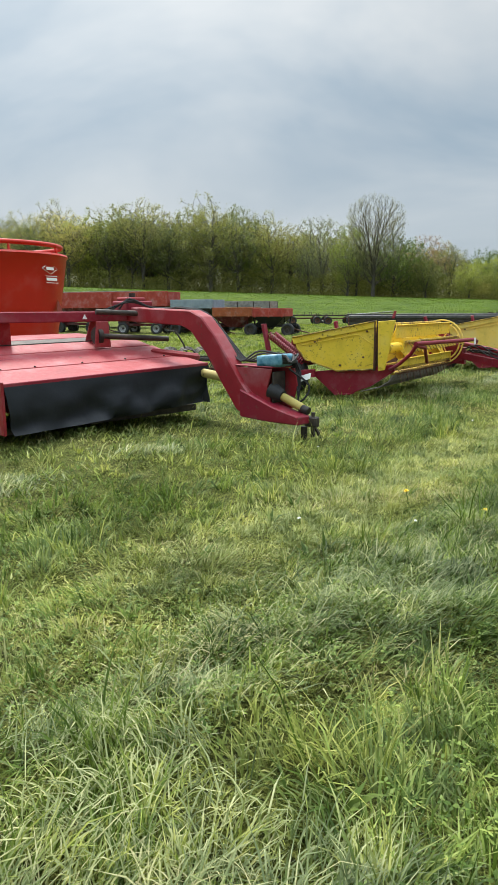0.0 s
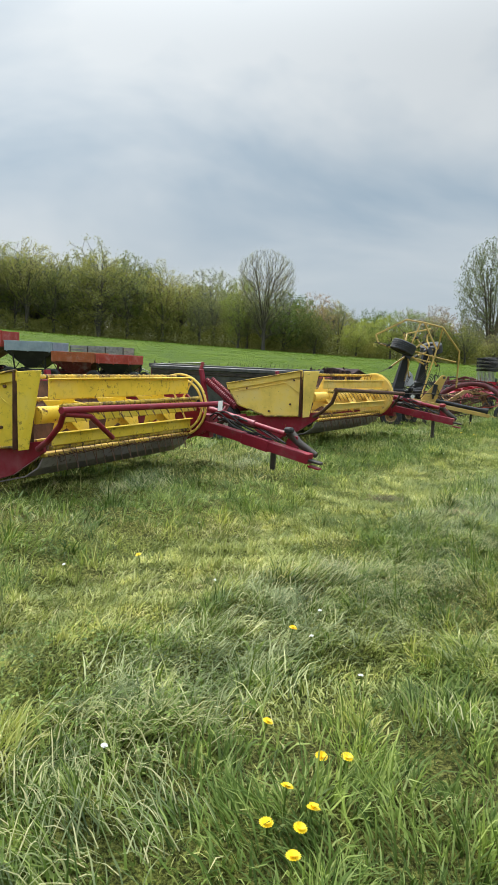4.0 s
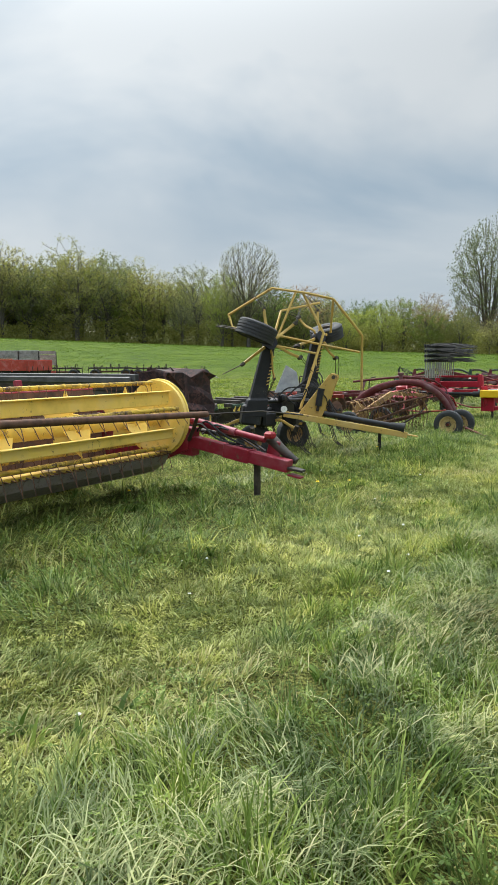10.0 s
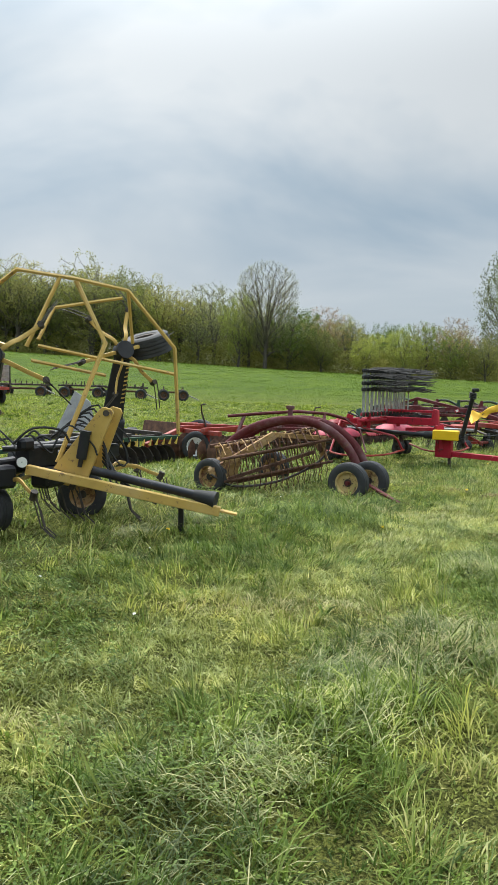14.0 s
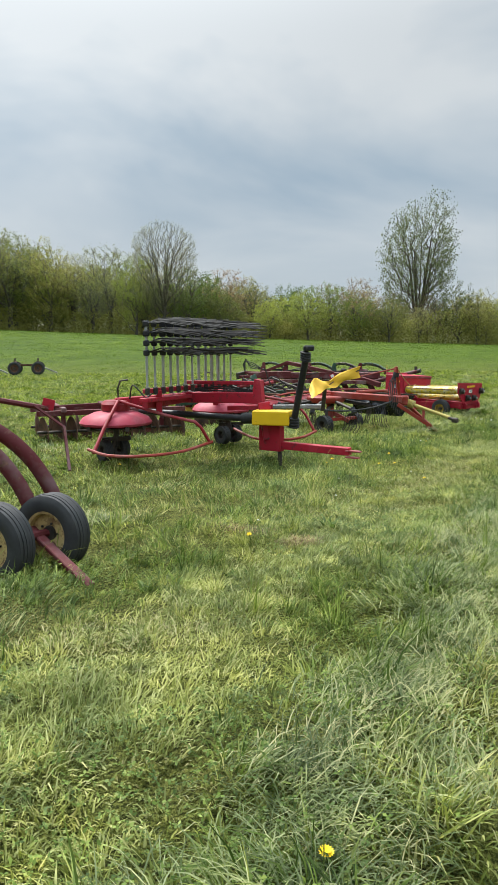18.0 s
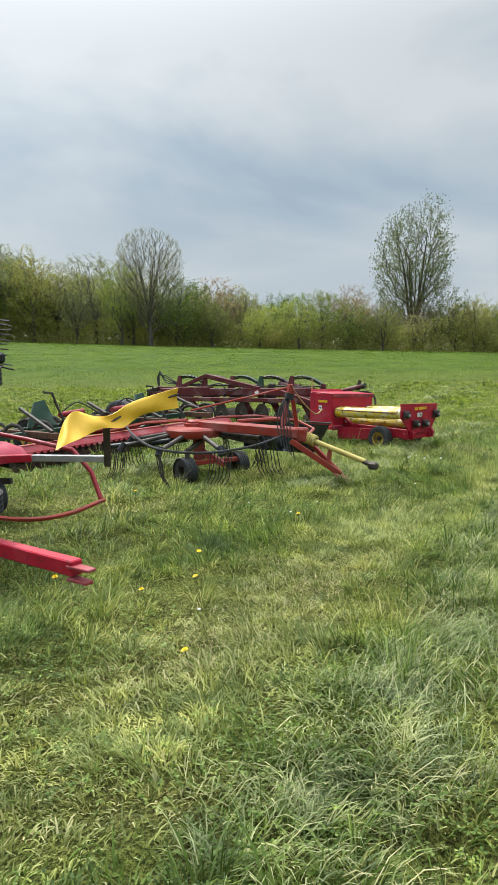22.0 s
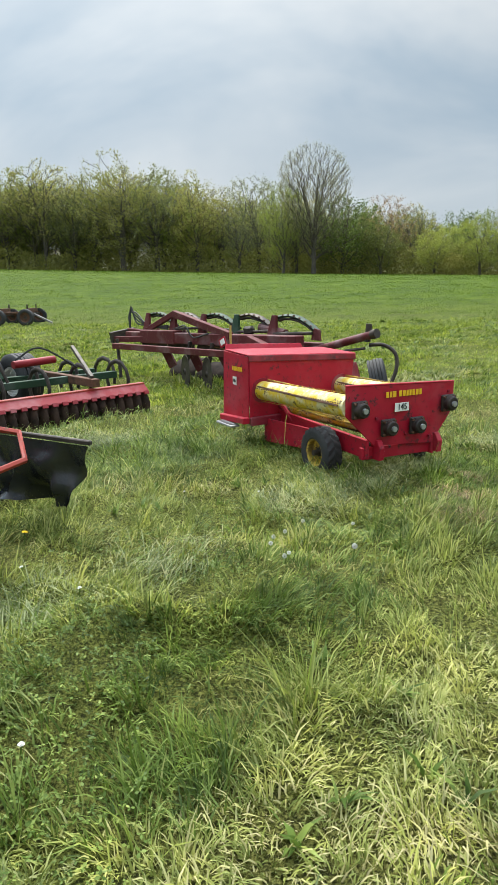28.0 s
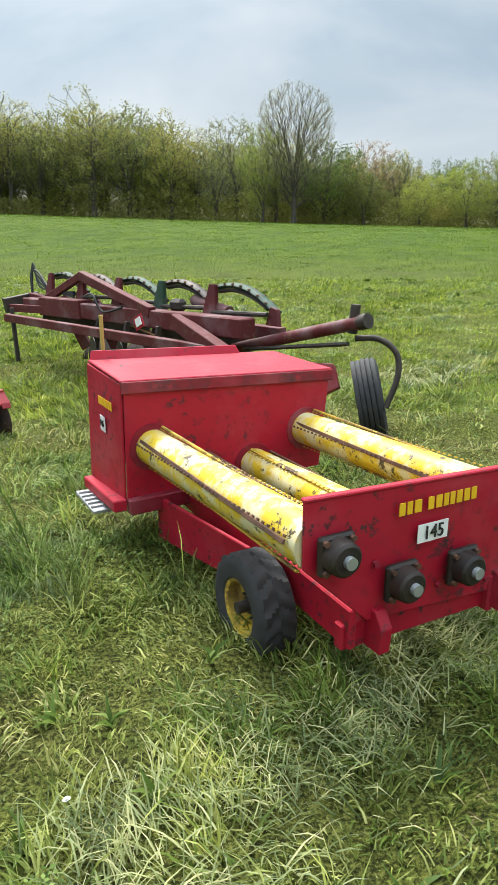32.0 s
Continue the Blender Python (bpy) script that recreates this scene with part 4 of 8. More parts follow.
for s in (-1, 1):
    beam(fx, "chassis_rail", (-1.3, 0.5 * s, 0.62), (1.9, 0.5 * s, 0.62), 0.12, 0.2, RED_FRAME)
    wheel(fx, (-0.2, 1.05 * s, 0.42), (0, s, 0), 0.42, 0.3, WHITE)
cyl(fx, "axle", (-0.2, -1.0, 0.42), (-0.2, 1.0, 0.42), 0.05, STEEL_DARK)
beam(fx, "wheel_hanger", (-0.2, 0.5, 0.6), (-0.2, 0.5, 0.4), 0.1, 0.1, RED_FRAME)
a_face = math.degrees(math.atan2(-12.2, 6.6))
mface = pose(0, 0, 0, 0, 0, a_face + 49)
logo = mface @ pose(1.475, 0, 2.3, 0, -7, 0) @ pose(0, 0, 0, 90, 0, 90)
for nm, pts in (("diamond_logo", [(-0.22, 0.09), (0, 0.2), (0.22, 0.09), (0, -0.02)]),):
    ring = [logo @ Vector((x, y, 0.004)) for x, y in pts]
    tube(fx, nm, ring + [ring[0]], 0.007, WHITE, 4)
for nm, y, hgt, wid in (("logo_bar", 0.09, 0.06, 0.22), ("logo_bar", -0.12, 0.055, 0.3), ("logo_line", -0.06, 0.012, 0.34), ("logo_line", -0.19, 0.012, 0.34)):
    plate(fx, nm, [logo @ Vector(p) for p in ((-wid / 2, y - hgt / 2, 0.004), (wid / 2, y - hgt / 2, 0.004), (wid / 2, y + hgt / 2, 0.004), (-wid / 2, y + hgt / 2, 0.004))], 0.003, WHITE, 0)
tri_m = mface @ pose(1.36, 0.35, 1.62, 0, -7, 14) @ pose(0, 0, 0, 90, 0, 90)
plate(fx, "slow_vehicle_triangle", [tri_m @ Vector(p) for p in ((-0.16, -0.1, 0.0), (0.16, -0.1, 0.0), (0, 0.17, 0.0))], 0.006, RED_ORANGE, 0)


fx.scale = (1, 1, 0.92)

# ---- the two haybines ----
def haybine(label, m, body, reel_mat, arm_mat, tongue_end, tongue_z, stand, hoop, pipe_mat, drop, rim_mat, sag):
    th = thing("haybine", label, "haybine", m, "yellow and red haybines in a row")
    z0 = drop
    sheet = plate(th, "side_sheet", [(-1.66, -0.005, 0.97 + z0), (-0.2, -0.005, 1.245 + z0), (-0.23, -0.005, 0.52 + z0), (-0.85, -0.005, 0.47 + z0), (-1.42, -0.005, 0.63 + z0), (-1.6, -0.005, 0.83 + z0)], 0.012, body)
    plate(sheet, "top_flange", [(-1.68, -0.03, 0.985 + z0), (-0.19, -0.03, 1.262 + z0), (-0.19, -0.028, 1.16 + z0), (-1.64, -0.028, 0.875 + z0)], 0.016, body)
    tube(sheet, "rolled_edge", [(-0.23, -0.015, 0.52 + z0), (-0.85, -0.015, 0.47 + z0), (-1.42, -0.015, 0.63 + z0), (-1.6, -0.015, 0.84 + z0)], 0.014, YELLOW_EDGE, 6)
    tube(sheet, "rolled_edge", [(-1.66, -0.04, 0.985 + z0), (-0.19, -0.04, 1.26 + z0)], 0.011, YELLOW_EDGE, 6)
    tube(sheet, "crease", [(-1.5, -0.022, 0.86 + z0), (-0.5, -0.022, 1.05 + z0), (-0.24, -0.022, 0.9 + z0)], 0.006, body, 5)
    for x, z in ((-1.25, 0.92), (-0.4, 0.7), (-0.35, 1.1), (-0.8, 0.56)):
        cyl(sheet, "bolt", (x, -0.03, z + z0), (x, -0.005, z + z0), 0.016, RUST, 6)
    plate(th, "front_panel", [(-0.13, -0.06, 0.5 + z0), (-0.03, -0.03, 0.52 + z0), (0.12, -0.03, 1.27 + z0), (-0.15, -0.06, 1.25 + z0)], 0.014, body)
    plate(th, "slot_back", [(-0.3, 0.06, 0.56 + z0), (-0.05, 0.06, 0.56 + z0), (-0.05, 0.06, 1.2 + z0), (-0.3, 0.06, 1.18 + z0)], 0.01, RUST)
    plate(th, "panel_web", [(-0.205, -0.06, 0.5 + z0), (-0.205, -0.06, 1.25 + z0), (-0.21, 0.1, 1.2 + z0), (-0.21, 0.1, 0.5 + z0)], 0.008, RUST)
    plate(th, "end_frame", [(-1.36, 0.03, 0.43 + z0), (-0.2, 0.03, 0.56 + z0), (0.08, 0.03, 0.6 + z0), (0.1, 0.03, 0.5 + z0), (-0.3, 0.03, 0.24 + z0), (-0.5, 0.03, 0.17 + z0), (-0.62, 0.03, 0.1 + z0), (-0.9, 0.03, 0.07 + z0)], 0.035, arm_mat)
    plate(th, "skid_shoe", [(-0.9, 0.0, 0.07 + z0), (-0.62, 0.0, 0.1 + z0), (-0.62, 0.16, 0.1 + z0), (-0.9, 0.16, 0.07 + z0)], 0.02, arm_mat)
    plate(th, "far_end_frame", [(-1.3, 2.78, 0.4 + z0), (-1.2, 2.78, 1.0 + z0), (0.0, 2.78, 0.98 + z0), (0.3, 2.78, 0.72 + z0), (0.3, 2.78, 0.5 + z0), (-0.3, 2.78, 0.25 + z0), (-0.9, 2.78, 0.15 + z0)], 0.04, arm_mat)
    for y in (0.06, 2.74):
        wy = -0.16 if y < 1 else 2.98
        wheel(th, (-1.84, wy + 0.25 * (y < 1), 0.36), (0, -1 if y < 1 else 1, 0), 0.37, 0.24, rim_mat)
        beam(th, "lift_post", (-2.2, y - 0.12, 1.2 + z0), (-2.0, y - 0.12, 0.3 + z0), 0.05, 0.1, arm_mat)
        beam(th, "lift_arm", (-2.06, y - 0.12, 0.34 + z0), (-1.22, y - 0.12, 0.42 + z0), 0.05, 0.13, arm_mat)
        coil(th, "lift_spring", (-2.12, y - 0.08, 1.02 + z0), (-1.5, y - 0.02, 0.58 + z0), 0.045, 20, 0.014, arm_mat)
        coil(th, "lift_spring", (-2.08, y + 0.04, 1.03 + z0), (-1.45, y + 0.06, 0.6 + z0), 0.045, 20, 0.014, arm_mat)
    beam(th, "rear_axle_beam", (-1.95, -0.05, 0.5 + z0), (-1.95, 2.8, 0.5 + z0), 0.1, 0.1, arm_mat)
    hood = slab(th, "hood", (-1.72, 0.12, 0.99 + z0), (-1.72, 2.66, 0.99 + z0), (-0.95, 2.66, 1.13 + z0), (-0.95, 0.12, 1.13 + z0), 0.02, RED)
    slab(th, "hood_back", (-1.72, 0.12, 0.99 + z0), (-1.72, 2.66, 0.99 + z0), (-1.85, 2.66, 0.6 + z0), (-1.85, 0.12, 0.6 + z0), 0.02, RED)
    slab(th, "inner_back", (-0.95, 0.12, 1.12 + z0), (-0.95, 2.66, 1.12 + z0), (-0.75, 2.66, 0.3 + z0), (-0.75, 0.12, 0.3 + z0), 0.02, RUST)
    cyl(th, "conditioner_roll", (-0.9, 0.1, 0.75 + z0), (-0.9, 2.7, 0.75 + z0), 0.11, RUST, 14)
    # apron under the cutter bar, in three bent strips
    prof = ((0.06, 0.43), (0.0, 0.33), (-0.16, 0.23), (-0.5, 0.14))
    for (xa, za), (xb, zb) in zip(prof, prof[1:]):
        slab(th, "apron", (xa, 0.06, za + z0), (xa, 2.76, za + z0), (xb, 2.76, zb + z0), (xb, 0.06, zb + z0), 0.012, APRON_GREY, 0)
    beam(th, "cutter_bar", (0.03, 0.06, 0.46 + z0), (0.03, 2.76, 0.46 + z0), 0.12, 0.035, YELLOW_EDGE)
    for k in range(36):
        y = 0.1 + 2.6 * k / 35
        part("knife_guard", bm_cyl((0.04, y, 0.46 + z0), (0.17, y, 0.45 + z0), 0.013, 5, r2=0.003), RUST, th)
    # reel
    cx, cz, rr = -0.12, 0.83 + z0, 0.37
    cyl(th, "reel_tube", (cx + 0.05, 0.1, cz), (cx + 0.05, 2.7, cz), 0.085, reel_mat, 20)
    for y in (0.62, 1.5, 2.3):
        star = []
        for k in range(10):
            a = math.tau * k / 10 + 0.3
            rad = rr * (0.93 if k % 2 == 0 else 0.42)
            star.append((cx + rad * math.cos(a), y, cz + rad * math.sin(a)))
        plate(th, "reel_spider", star, 0.02, reel_mat)
        plate(th, "reel_gusset", [(cx + 0.1, y - 0.2, cz + 0.02), (cx + 0.1, y + 0.2, cz + 0.02), (cx + 0.24, y + 0.06, cz - 0.2), (cx + 0.24, y - 0.06, cz - 0.2)], 0.014, reel_mat)
    for k in range(5):
        a = math.tau * k / 5 + 0.3
        bx, bz = cx + rr * math.cos(a), cz + rr * math.sin(a)
        bar = cyl(th, "tine_bar", (bx, 0.12, bz), (bx, 2.7, bz), 0.021, YELLOW_EDGE, 8)
        for j in range(26):
            y = 0.18 + 2.48 * j / 25
            cyl(bar, "tine_clamp", (bx, y - 0.012, bz), (bx, y + 0.012, bz), 0.025, YELLOW_EDGE, 6)
            dx, dz = 0.5 * math.cos(a) + 0.25, -0.85 + 0.3 * math.sin(a)
            w = 0.03 * math.sin(j * 2.1 + k)
            tube(bar, "tine", [(bx, y, bz), (bx + 0.07 * dx + 0.01, y + w, bz + 0.07 * dz), (bx + 0.2 * dx - 0.02, y + 2 * w, bz + 0.2 * dz)], 0.0045, RUST, 3)
    for a, w in (((0.95, 0.2), (0.1, 0.17), (-0.75, 0.12)) if hoop else ((0.75, 0.14), (-0.5, 0.1))):
        bx, bz = cx + (rr - 0.05) * math.cos(a), cz + (rr - 0.05) * math.sin(a)
        beam(th, "reel_slat", (bx, 0.12, bz), (bx, 2.7, bz), 0.02, w, reel_mat)
        beam(th, "slat_lip", (bx + 0.02, 0.12, bz + w / 2), (bx + 0.02, 2.7, bz + w / 2), 0.05, 0.012, reel_mat)
    ry = axis_pose((cx + 0.03, 2.76, cz), (0, 1, 0))
    if hoop:
        for r in (0.40, 0.34):
            tube(th, "reel_hoop", [ry @ Vector((r * math.cos(t), r * math.sin(t), 0)) for t in np.linspace(0, math.tau, 37)], 0.016, YELLOW_PALE, 6)
        for t in np.linspace(0, math.tau, 7)[:-1]:
            tube(th, "hoop_spoke", [ry @ Vector((0.08 * math.cos(t), 0.08 * math.sin(t), 0)), ry @ Vector((0.4 * math.cos(t), 0.4 * math.sin(t), 0))], 0.013, YELLOW_PALE, 5)
    else:
        spin(th, "reel_end_disc", [(0.05, 0.0), (0.3, 0.0), (0.36, 0.03), (0.4, 0.03), (0.4, -0.03), (0.36, -0.03), (0.3, -0.015), (0.05, -0.015)], ry, reel_mat, 32)
        tube(th, "disc_rim", [ry @ Vector((0.405 * math.cos(t), 0.405 * math.sin(t), 0.02)) for t in np.linspace(0, math.tau, 37)], 0.014, YELLOW_PALE, 6)
    # pusher pipe in front of the reel
    tube(th, "pusher_pipe", [(0.5, -0.2, 0.93 + z0 + sag), (0.5, 2.85, 0.88 + z0)], 0.033, pipe_mat, 10)
    tube(th, "pipe_support", [(0.5, -0.16, 0.92 + z0 + sag), (0.4, -0.1, 0.78 + z0), (0.2, -0.03, 0.62 + z0), (0.02, 0.03, 0.52 + z0)], 0.028, arm_mat if hoop else pipe_mat, 8)
    if hoop:
        tube(th, "pipe_brace", [(0.5, -0.16, 0.9 + z0), (0.5, 0.2, 0.86 + z0), (0.35, 0.75, 0.6 + z0)], 0.026, arm_mat, 8)
        tube(th, "pipe_support", [(0.5, 2.85, 0.88 + z0), (0.5, 3.0, 0.86 + z0), (0.45, 2.9, 0.7 + z0)], 0.03, arm_mat, 8)
        plate(th, "paper_tag", [(0.54, 2.66, 0.92 + z0), (0.54, 2.78, 0.92 + z0), (0.55, 2.76, 0.8 + z0), (0.55, 2.64, 0.8 + z0)], 0.003, WHITE, 0)
    else:
        tube(th, "pipe_support", [(0.5, 2.7, 0.88 + z0), (0.4, 2.75, 0.72 + z0), (0.3, 2.8, 0.6 + z0)], 0.022, STEEL_DARK, 6)
        tube(th, "control_rod", [(0.5, 2.85, 0.88 + z0), (0.9, 3.3, 0.9 + z0), (1.3, 3.5, 0.86 + z0)], 0.008, STEEL_DARK, 5)
    # tongue
    ex, ey = tongue_end
    b0 = Vector((0.2, 2.86, 0.6 + z0))
    b1 = Vector((ex, ey, tongue_z))
    beam(th, "tongue", b0, b1, 0.12, 0.12, arm_mat)
    beam(th, "tongue_root", (-0.6, 2.9, 0.62 + z0), (0.35, 2.86, 0.58 + z0), 0.12, 0.3, arm_mat)
    beam(th, "tongue_sleeve", b0.lerp(b1, 0.42), b0.lerp(b1, 0.66), 0.14, 0.14, arm_mat)
    d = (b1 - b0).normalized()
    n_side = Vector((-d.y, d.x, 0))
    p0, p1 = b0.lerp(b1, 0.08) + Vector((0, 0, 0.22)), b0.lerp(b1, 0.78) + Vector((0, 0, 0.2))
    cyl(th, "swing_cylinder", p0, p0.lerp(p1, 0.62), 0.042, arm_mat, 14)
    cyl(th, "cylinder_rod", p0.lerp(p1, 0.6), p1, 0.032, arm_mat, 12)
    plate(th, "jack_bracket", [p1 + d * 0.02 + n_side * 0.06, p1 + d * 0.14 + n_side * 0.06, b1.lerp(b0, 0.12) + n_side * 0.06, b1.lerp(b0, 0.25) + n_side * 0.06], 0.02, arm_mat)
    box(th, "jack_cap", p1 + d * 0.06 + Vector((0, 0, 0.06)), (0.11, 0.09, 0.07), RED if not hoop else RUBBER, rz=math.degrees(math.atan2(d.y, d.x)), bev=0.03)
    tube(th, "shaft_bell", [p1 + d * 0.02 + n_side * 0.1, p1 + d * 0.14 + n_side * 0.1 - Vector((0, 0, 0.08)), b1 + d * 0.02 + n_side * 0.1 + Vector((0, 0, 0.04))], [0.06, 0.05, 0.035], STEEL_DARK, 12)
    cyl(th, "drive_shaft", b0.lerp(b1, 0.1) + n_side * 0.14 + Vector((0, 0, 0.1)), p1 + d * 0.08 + n_side * 0.1, 0.03, STEEL_DARK, 10)
    plate(th, "hitch_tongue", [b1 + n_side * 0.05, b1 + d * 0.16 + n_side * 0.04, b1 + d * 0.16 - n_side * 0.04, b1 - n_side * 0.05], 0.025, STEEL_DARK)
    plate(th, "hitch_tongue", [b1 + n_side * 0.05 - Vector((0, 0, 0.07)), b1 + d * 0.14 + n_side * 0.04 - Vector((0, 0, 0.07)), b1 + d * 0.14 - n_side * 0.04 - Vector((0, 0, 0.07)), b1 - n_side * 0.05 - Vector((0, 0, 0.07))], 0.02, arm_mat)
    s0 = b0.lerp(b1, stand) + n_side * 0.02
    beam(th, "stand", (s0.x, s0.y, 0.14), (s0.x, s0.y, s0.z), 0.055, 0.055, STEEL_DARK)
    for k in range(5):
        q0, q1 = b0.lerp(b1, 0.05 + 0.05 * k), b0.lerp(b1, 0.55 + 0.06 * k)
        h = 0.1 + 0.05 * math.sin(k * 2.3)
        tube(th, "hose", [q0 + Vector((0, 0, 0.09)) + n_side * 0.03 * k, q0.lerp(q1, 0.3) + Vector((0, 0, h + 0.12)) - n_side * 0.06, q0.lerp(q1, 0.65) + Vector((0, 0, h + 0.02)) + n_side * (0.05 * k - 0.1), q1 + Vector((0, 0, 0.09))], 0.011, RUBBER, 5, 5)
    return th


haybine("old haybine with dented yellow side sheet and open reel hoop", pose(0.55, 10.67, 0, 0, 0, -25.1), YELLOW, YELLOW, RED_FRAME, (1.86, 2.5), 0.33, 0.68, True, RED_FRAME, 0.0, YELLOW_PALE, 0.0)
haybine("haybine with clean yellow side sheet and solid reel disc", pose(3.56, 15.35, 0, 0, 0, -31.9), YELLOW_PALE, YELLOW_PALE, RED_FRAME, (1.5, 2.85), 0.47, 0.7, False, RUST, 0.06, WHITE, 0.06)


# ---- gravity wagons behind the mowers ----
def wagon(label, m, mat, width, depth, side_h, hopper_h, deck, under=MAROON, decal=False):
    """Local x is along the wagon; hopper box with sloping floor on a four-wheel gear."""
    th = thing("gravity_wagon", label, "farm wagon", m, "gravity wagons in a row")
    w, d, top = width / 2, depth / 2, deck + hopper_h + side_h
    zb = deck + hopper_h
    for s in (-1, 1):
        slab(th, "side_board", (-w, s * d, zb), (w, s * d, zb), (w, s * d, top), (-w, s * d, top), 0.05, mat)
        slab(th, "end_board", (s * w, -d, zb), (s * w, d, zb), (s * w, d, top), (s * w, -d, top), 0.05, mat)
        beam(th, "top_rail", (-w - 0.03, s * d, top), (w + 0.03, s * d, top), 0.08, 0.06, mat)
        slab(th, "hopper_slope", (s * w, -d, zb), (s * w, d, zb), (s * 0.25, d * 0.6, deck), (s * 0.25, -d * 0.6, deck), 0.04, under)
        slab(th, "hopper_face", (-w, s * d, zb), (w, s * d, zb), (0.3, s * d * 0.6, deck), (-0.3, s * d * 0.6, deck), 0.04, under)
        for x in (-w + 0.15, 0.0, w - 0.15):
            beam(th, "stake", (x, s * (d + 0.03), zb - 0.05), (x, s * (d + 0.03), top), 0.05, 0.05, mat)
        for x in (-0.9, 0.9):
            beam(th, "leg", (x, s * d * 0.75, 0.62), (x * 1.05, s * d * 0.95, zb), 0.07, 0.07, under)
            beam(th, "brace", (x, s * d * 0.75, 0.65), (x * 0.3, s * d * 0.7, zb - 0.1), 0.04, 0.04, under)
        beam(th, "gear_rail", (-1.35, s * 0.45, 0.6), (1.35, s * 0.45, 0.6), 0.1, 0.14, under)
    for x in (-1.15, 1.15):
        beam(th, "axle", (x, -0.8, 0.42), (x, 0.8, 0.42), 0.1, 0.1, STEEL_DARK)
        beam(th, "bolster", (x, -0.5, 0.52), (x, 0.5, 0.52), 0.1, 0.12, under)
        for s in (-1, 1):
            wheel(th, (x, s * 0.85, 0.38), (0, s, 0), 0.38, 0.24, STEEL_GREY if decal else STEEL_DARK, seg=20)
    beam(th, "pole", (1.2, 0, 0.45), (2.6, -0.5, 0.12), 0.07, 0.07, RUST)
    if decal:
        spin(th, "round_decal", [(0.01, 0.0), (0.17, 0.0), (0.17, 0.006), (0.01, 0.006)], axis_pose((-w * 0.25, -d - 0.03, zb + side_h * 0.45), (0, -1, 0)), WHITE, 20)
        spin(th, "decal_dot", [(0.01, 0.0), (0.07, 0.0), (0.07, 0.004), (0.01, 0.004)], axis_pose((-w * 0.25, -d - 0.042, zb + side_h * 0.45), (0, -1, 0)), INK, 12)
    return th


def at_land(x, y, rz):
    return pose(x, y, float(land(x, y)), 0, 0, rz)


wagon("rusty red gravity wagon with grey boards behind", at_land(-17.6, 43.6, -8), RUST_RED, 5.6, 2.2, 0.95, 0.85, 0.75)
wagon("rust-red gravity wagon with a round white decal", at_land(-13.1, 43.0, -8), RUST_RED, 4.0, 2.0, 0.85, 1.05, 0.72, decal=True)
wagon("blue-grey gravity wagon on a dark running gear", at_land(-9.55, 42.5, -9), WAGON_GREY, 2.75, 2.0, 0.5, 0.9, 0.75, BLACK_PAINT)
wagon("rusty orange gravity wagon with low sides", at_land(-7.0, 42.0, -9), RUST_ORANGE, 2.45, 1.9, 0.5, 0.62, 0.55)
wagon("low dark red flare wagon beside the orange one", at_land(-4.75, 41.6, -9), RUST_RED, 1.95, 1.8, 0.45, 0.6, 0.55, BLACK_PAINT)
# grey sided boxes farther back
for (x, y, ln, zt, n) in ((-19.0, 49.5, 8.5, 2.7, 9), (-7.0, 47.5, 3.4, 2.1, 4)):
    th = thing("grain_box", "weathered grey slatted wagon box behind the wagons", "farm wagon", at_land(x, y, -8), "gravity wagons in a row")
    for s in (-1, 1):
        for k in range(4):
            beam(th, "board", (-ln / 2, s, zt - 0.18 - 0.2 * k), (ln / 2, s, zt - 0.18 - 0.2 * k), 0.04, 0.18, WOOD_GREY)
        for k in range(n):
            xx = -ln / 2 + ln * k / (n - 1)
            beam(th, "post", (xx, s * 1.04, 0.7), (xx, s * 1.04, zt - 0.12), 0.06, 0.06, STEEL_DARK)
    box(th, "bed", (0, 0, 0.85), (ln, 2.1, 0.14), RUST_RED)
    for xx in (-ln / 3, ln / 3):
        for s in (-1, 1):
            wheel(th, (xx, s * 0.9, 0.4), (0, s, 0), 0.4, 0.22, STEEL_DARK, seg=18)
        beam(th, "axle", (xx, -0.85, 0.45), (xx, 0.85, 0.45), 0.1, 0.1, STEEL_DARK)
        beam(th, "stanchion", (xx, 0, 0.45), (xx, 0, 0.8), 0.4, 0.3, STEEL_DARK)

# ---- long black grain head behind the haybines ----
gh = thing("combine_header", "dark grey corrugated grain head with a bent lid on grass", "grain head", pose(-0.1, 22.3, 0, 0, 0, math.degrees(math.atan2(20.5 - 22.3, 4.2))))
L2 = 4.62
for k in range(4):
    z = 1.21 - 0.12 * k
    beam(gh, "back_rib", (0, 0.03 * k, z), (L2, 0.03 * k, z), 0.05, 0.1, SHEET_GREY if k % 2 == 0 else STEEL_DARK, 0.015)
slab(gh, "back_sheet", (0, 0.12, 0.4), (L2, 0.12, 0.4), (L2, 0.02, 1.23), (0, 0.02, 1.23), 0.02, SHEET_GREY)
slab(gh, "lid_sheet", (0.0, 0.1, 1.28), (1.3, 0.3, 1.36), (1.15, 0.9, 1.32), (-0.1, 0.7, 1.26), 0.012, STEEL_GREY)
slab(gh, "floor_sheet", (0, 1.15, 0.25), (L2, 1.15, 0.25), (L2, 0.14, 0.4), (0, 0.14, 0.4), 0.02, STEEL_DARK)
beam(gh, "top_beam", (-0.1, 0.08, 1.25), (L2 + 0.05, 0.08, 1.25), 0.12, 0.1, SHEET_GREY)
for k in range(2):
    plate(gh, "end_sheet", [(L2 * k, 1.2, 0.2), (L2 * k, 0.0, 0.3), (L2 * k, 0.0, 1.22), (L2 * k, 0.6, 1.08)], 0.03, MAROON if k == 0 else BLACK_PAINT)
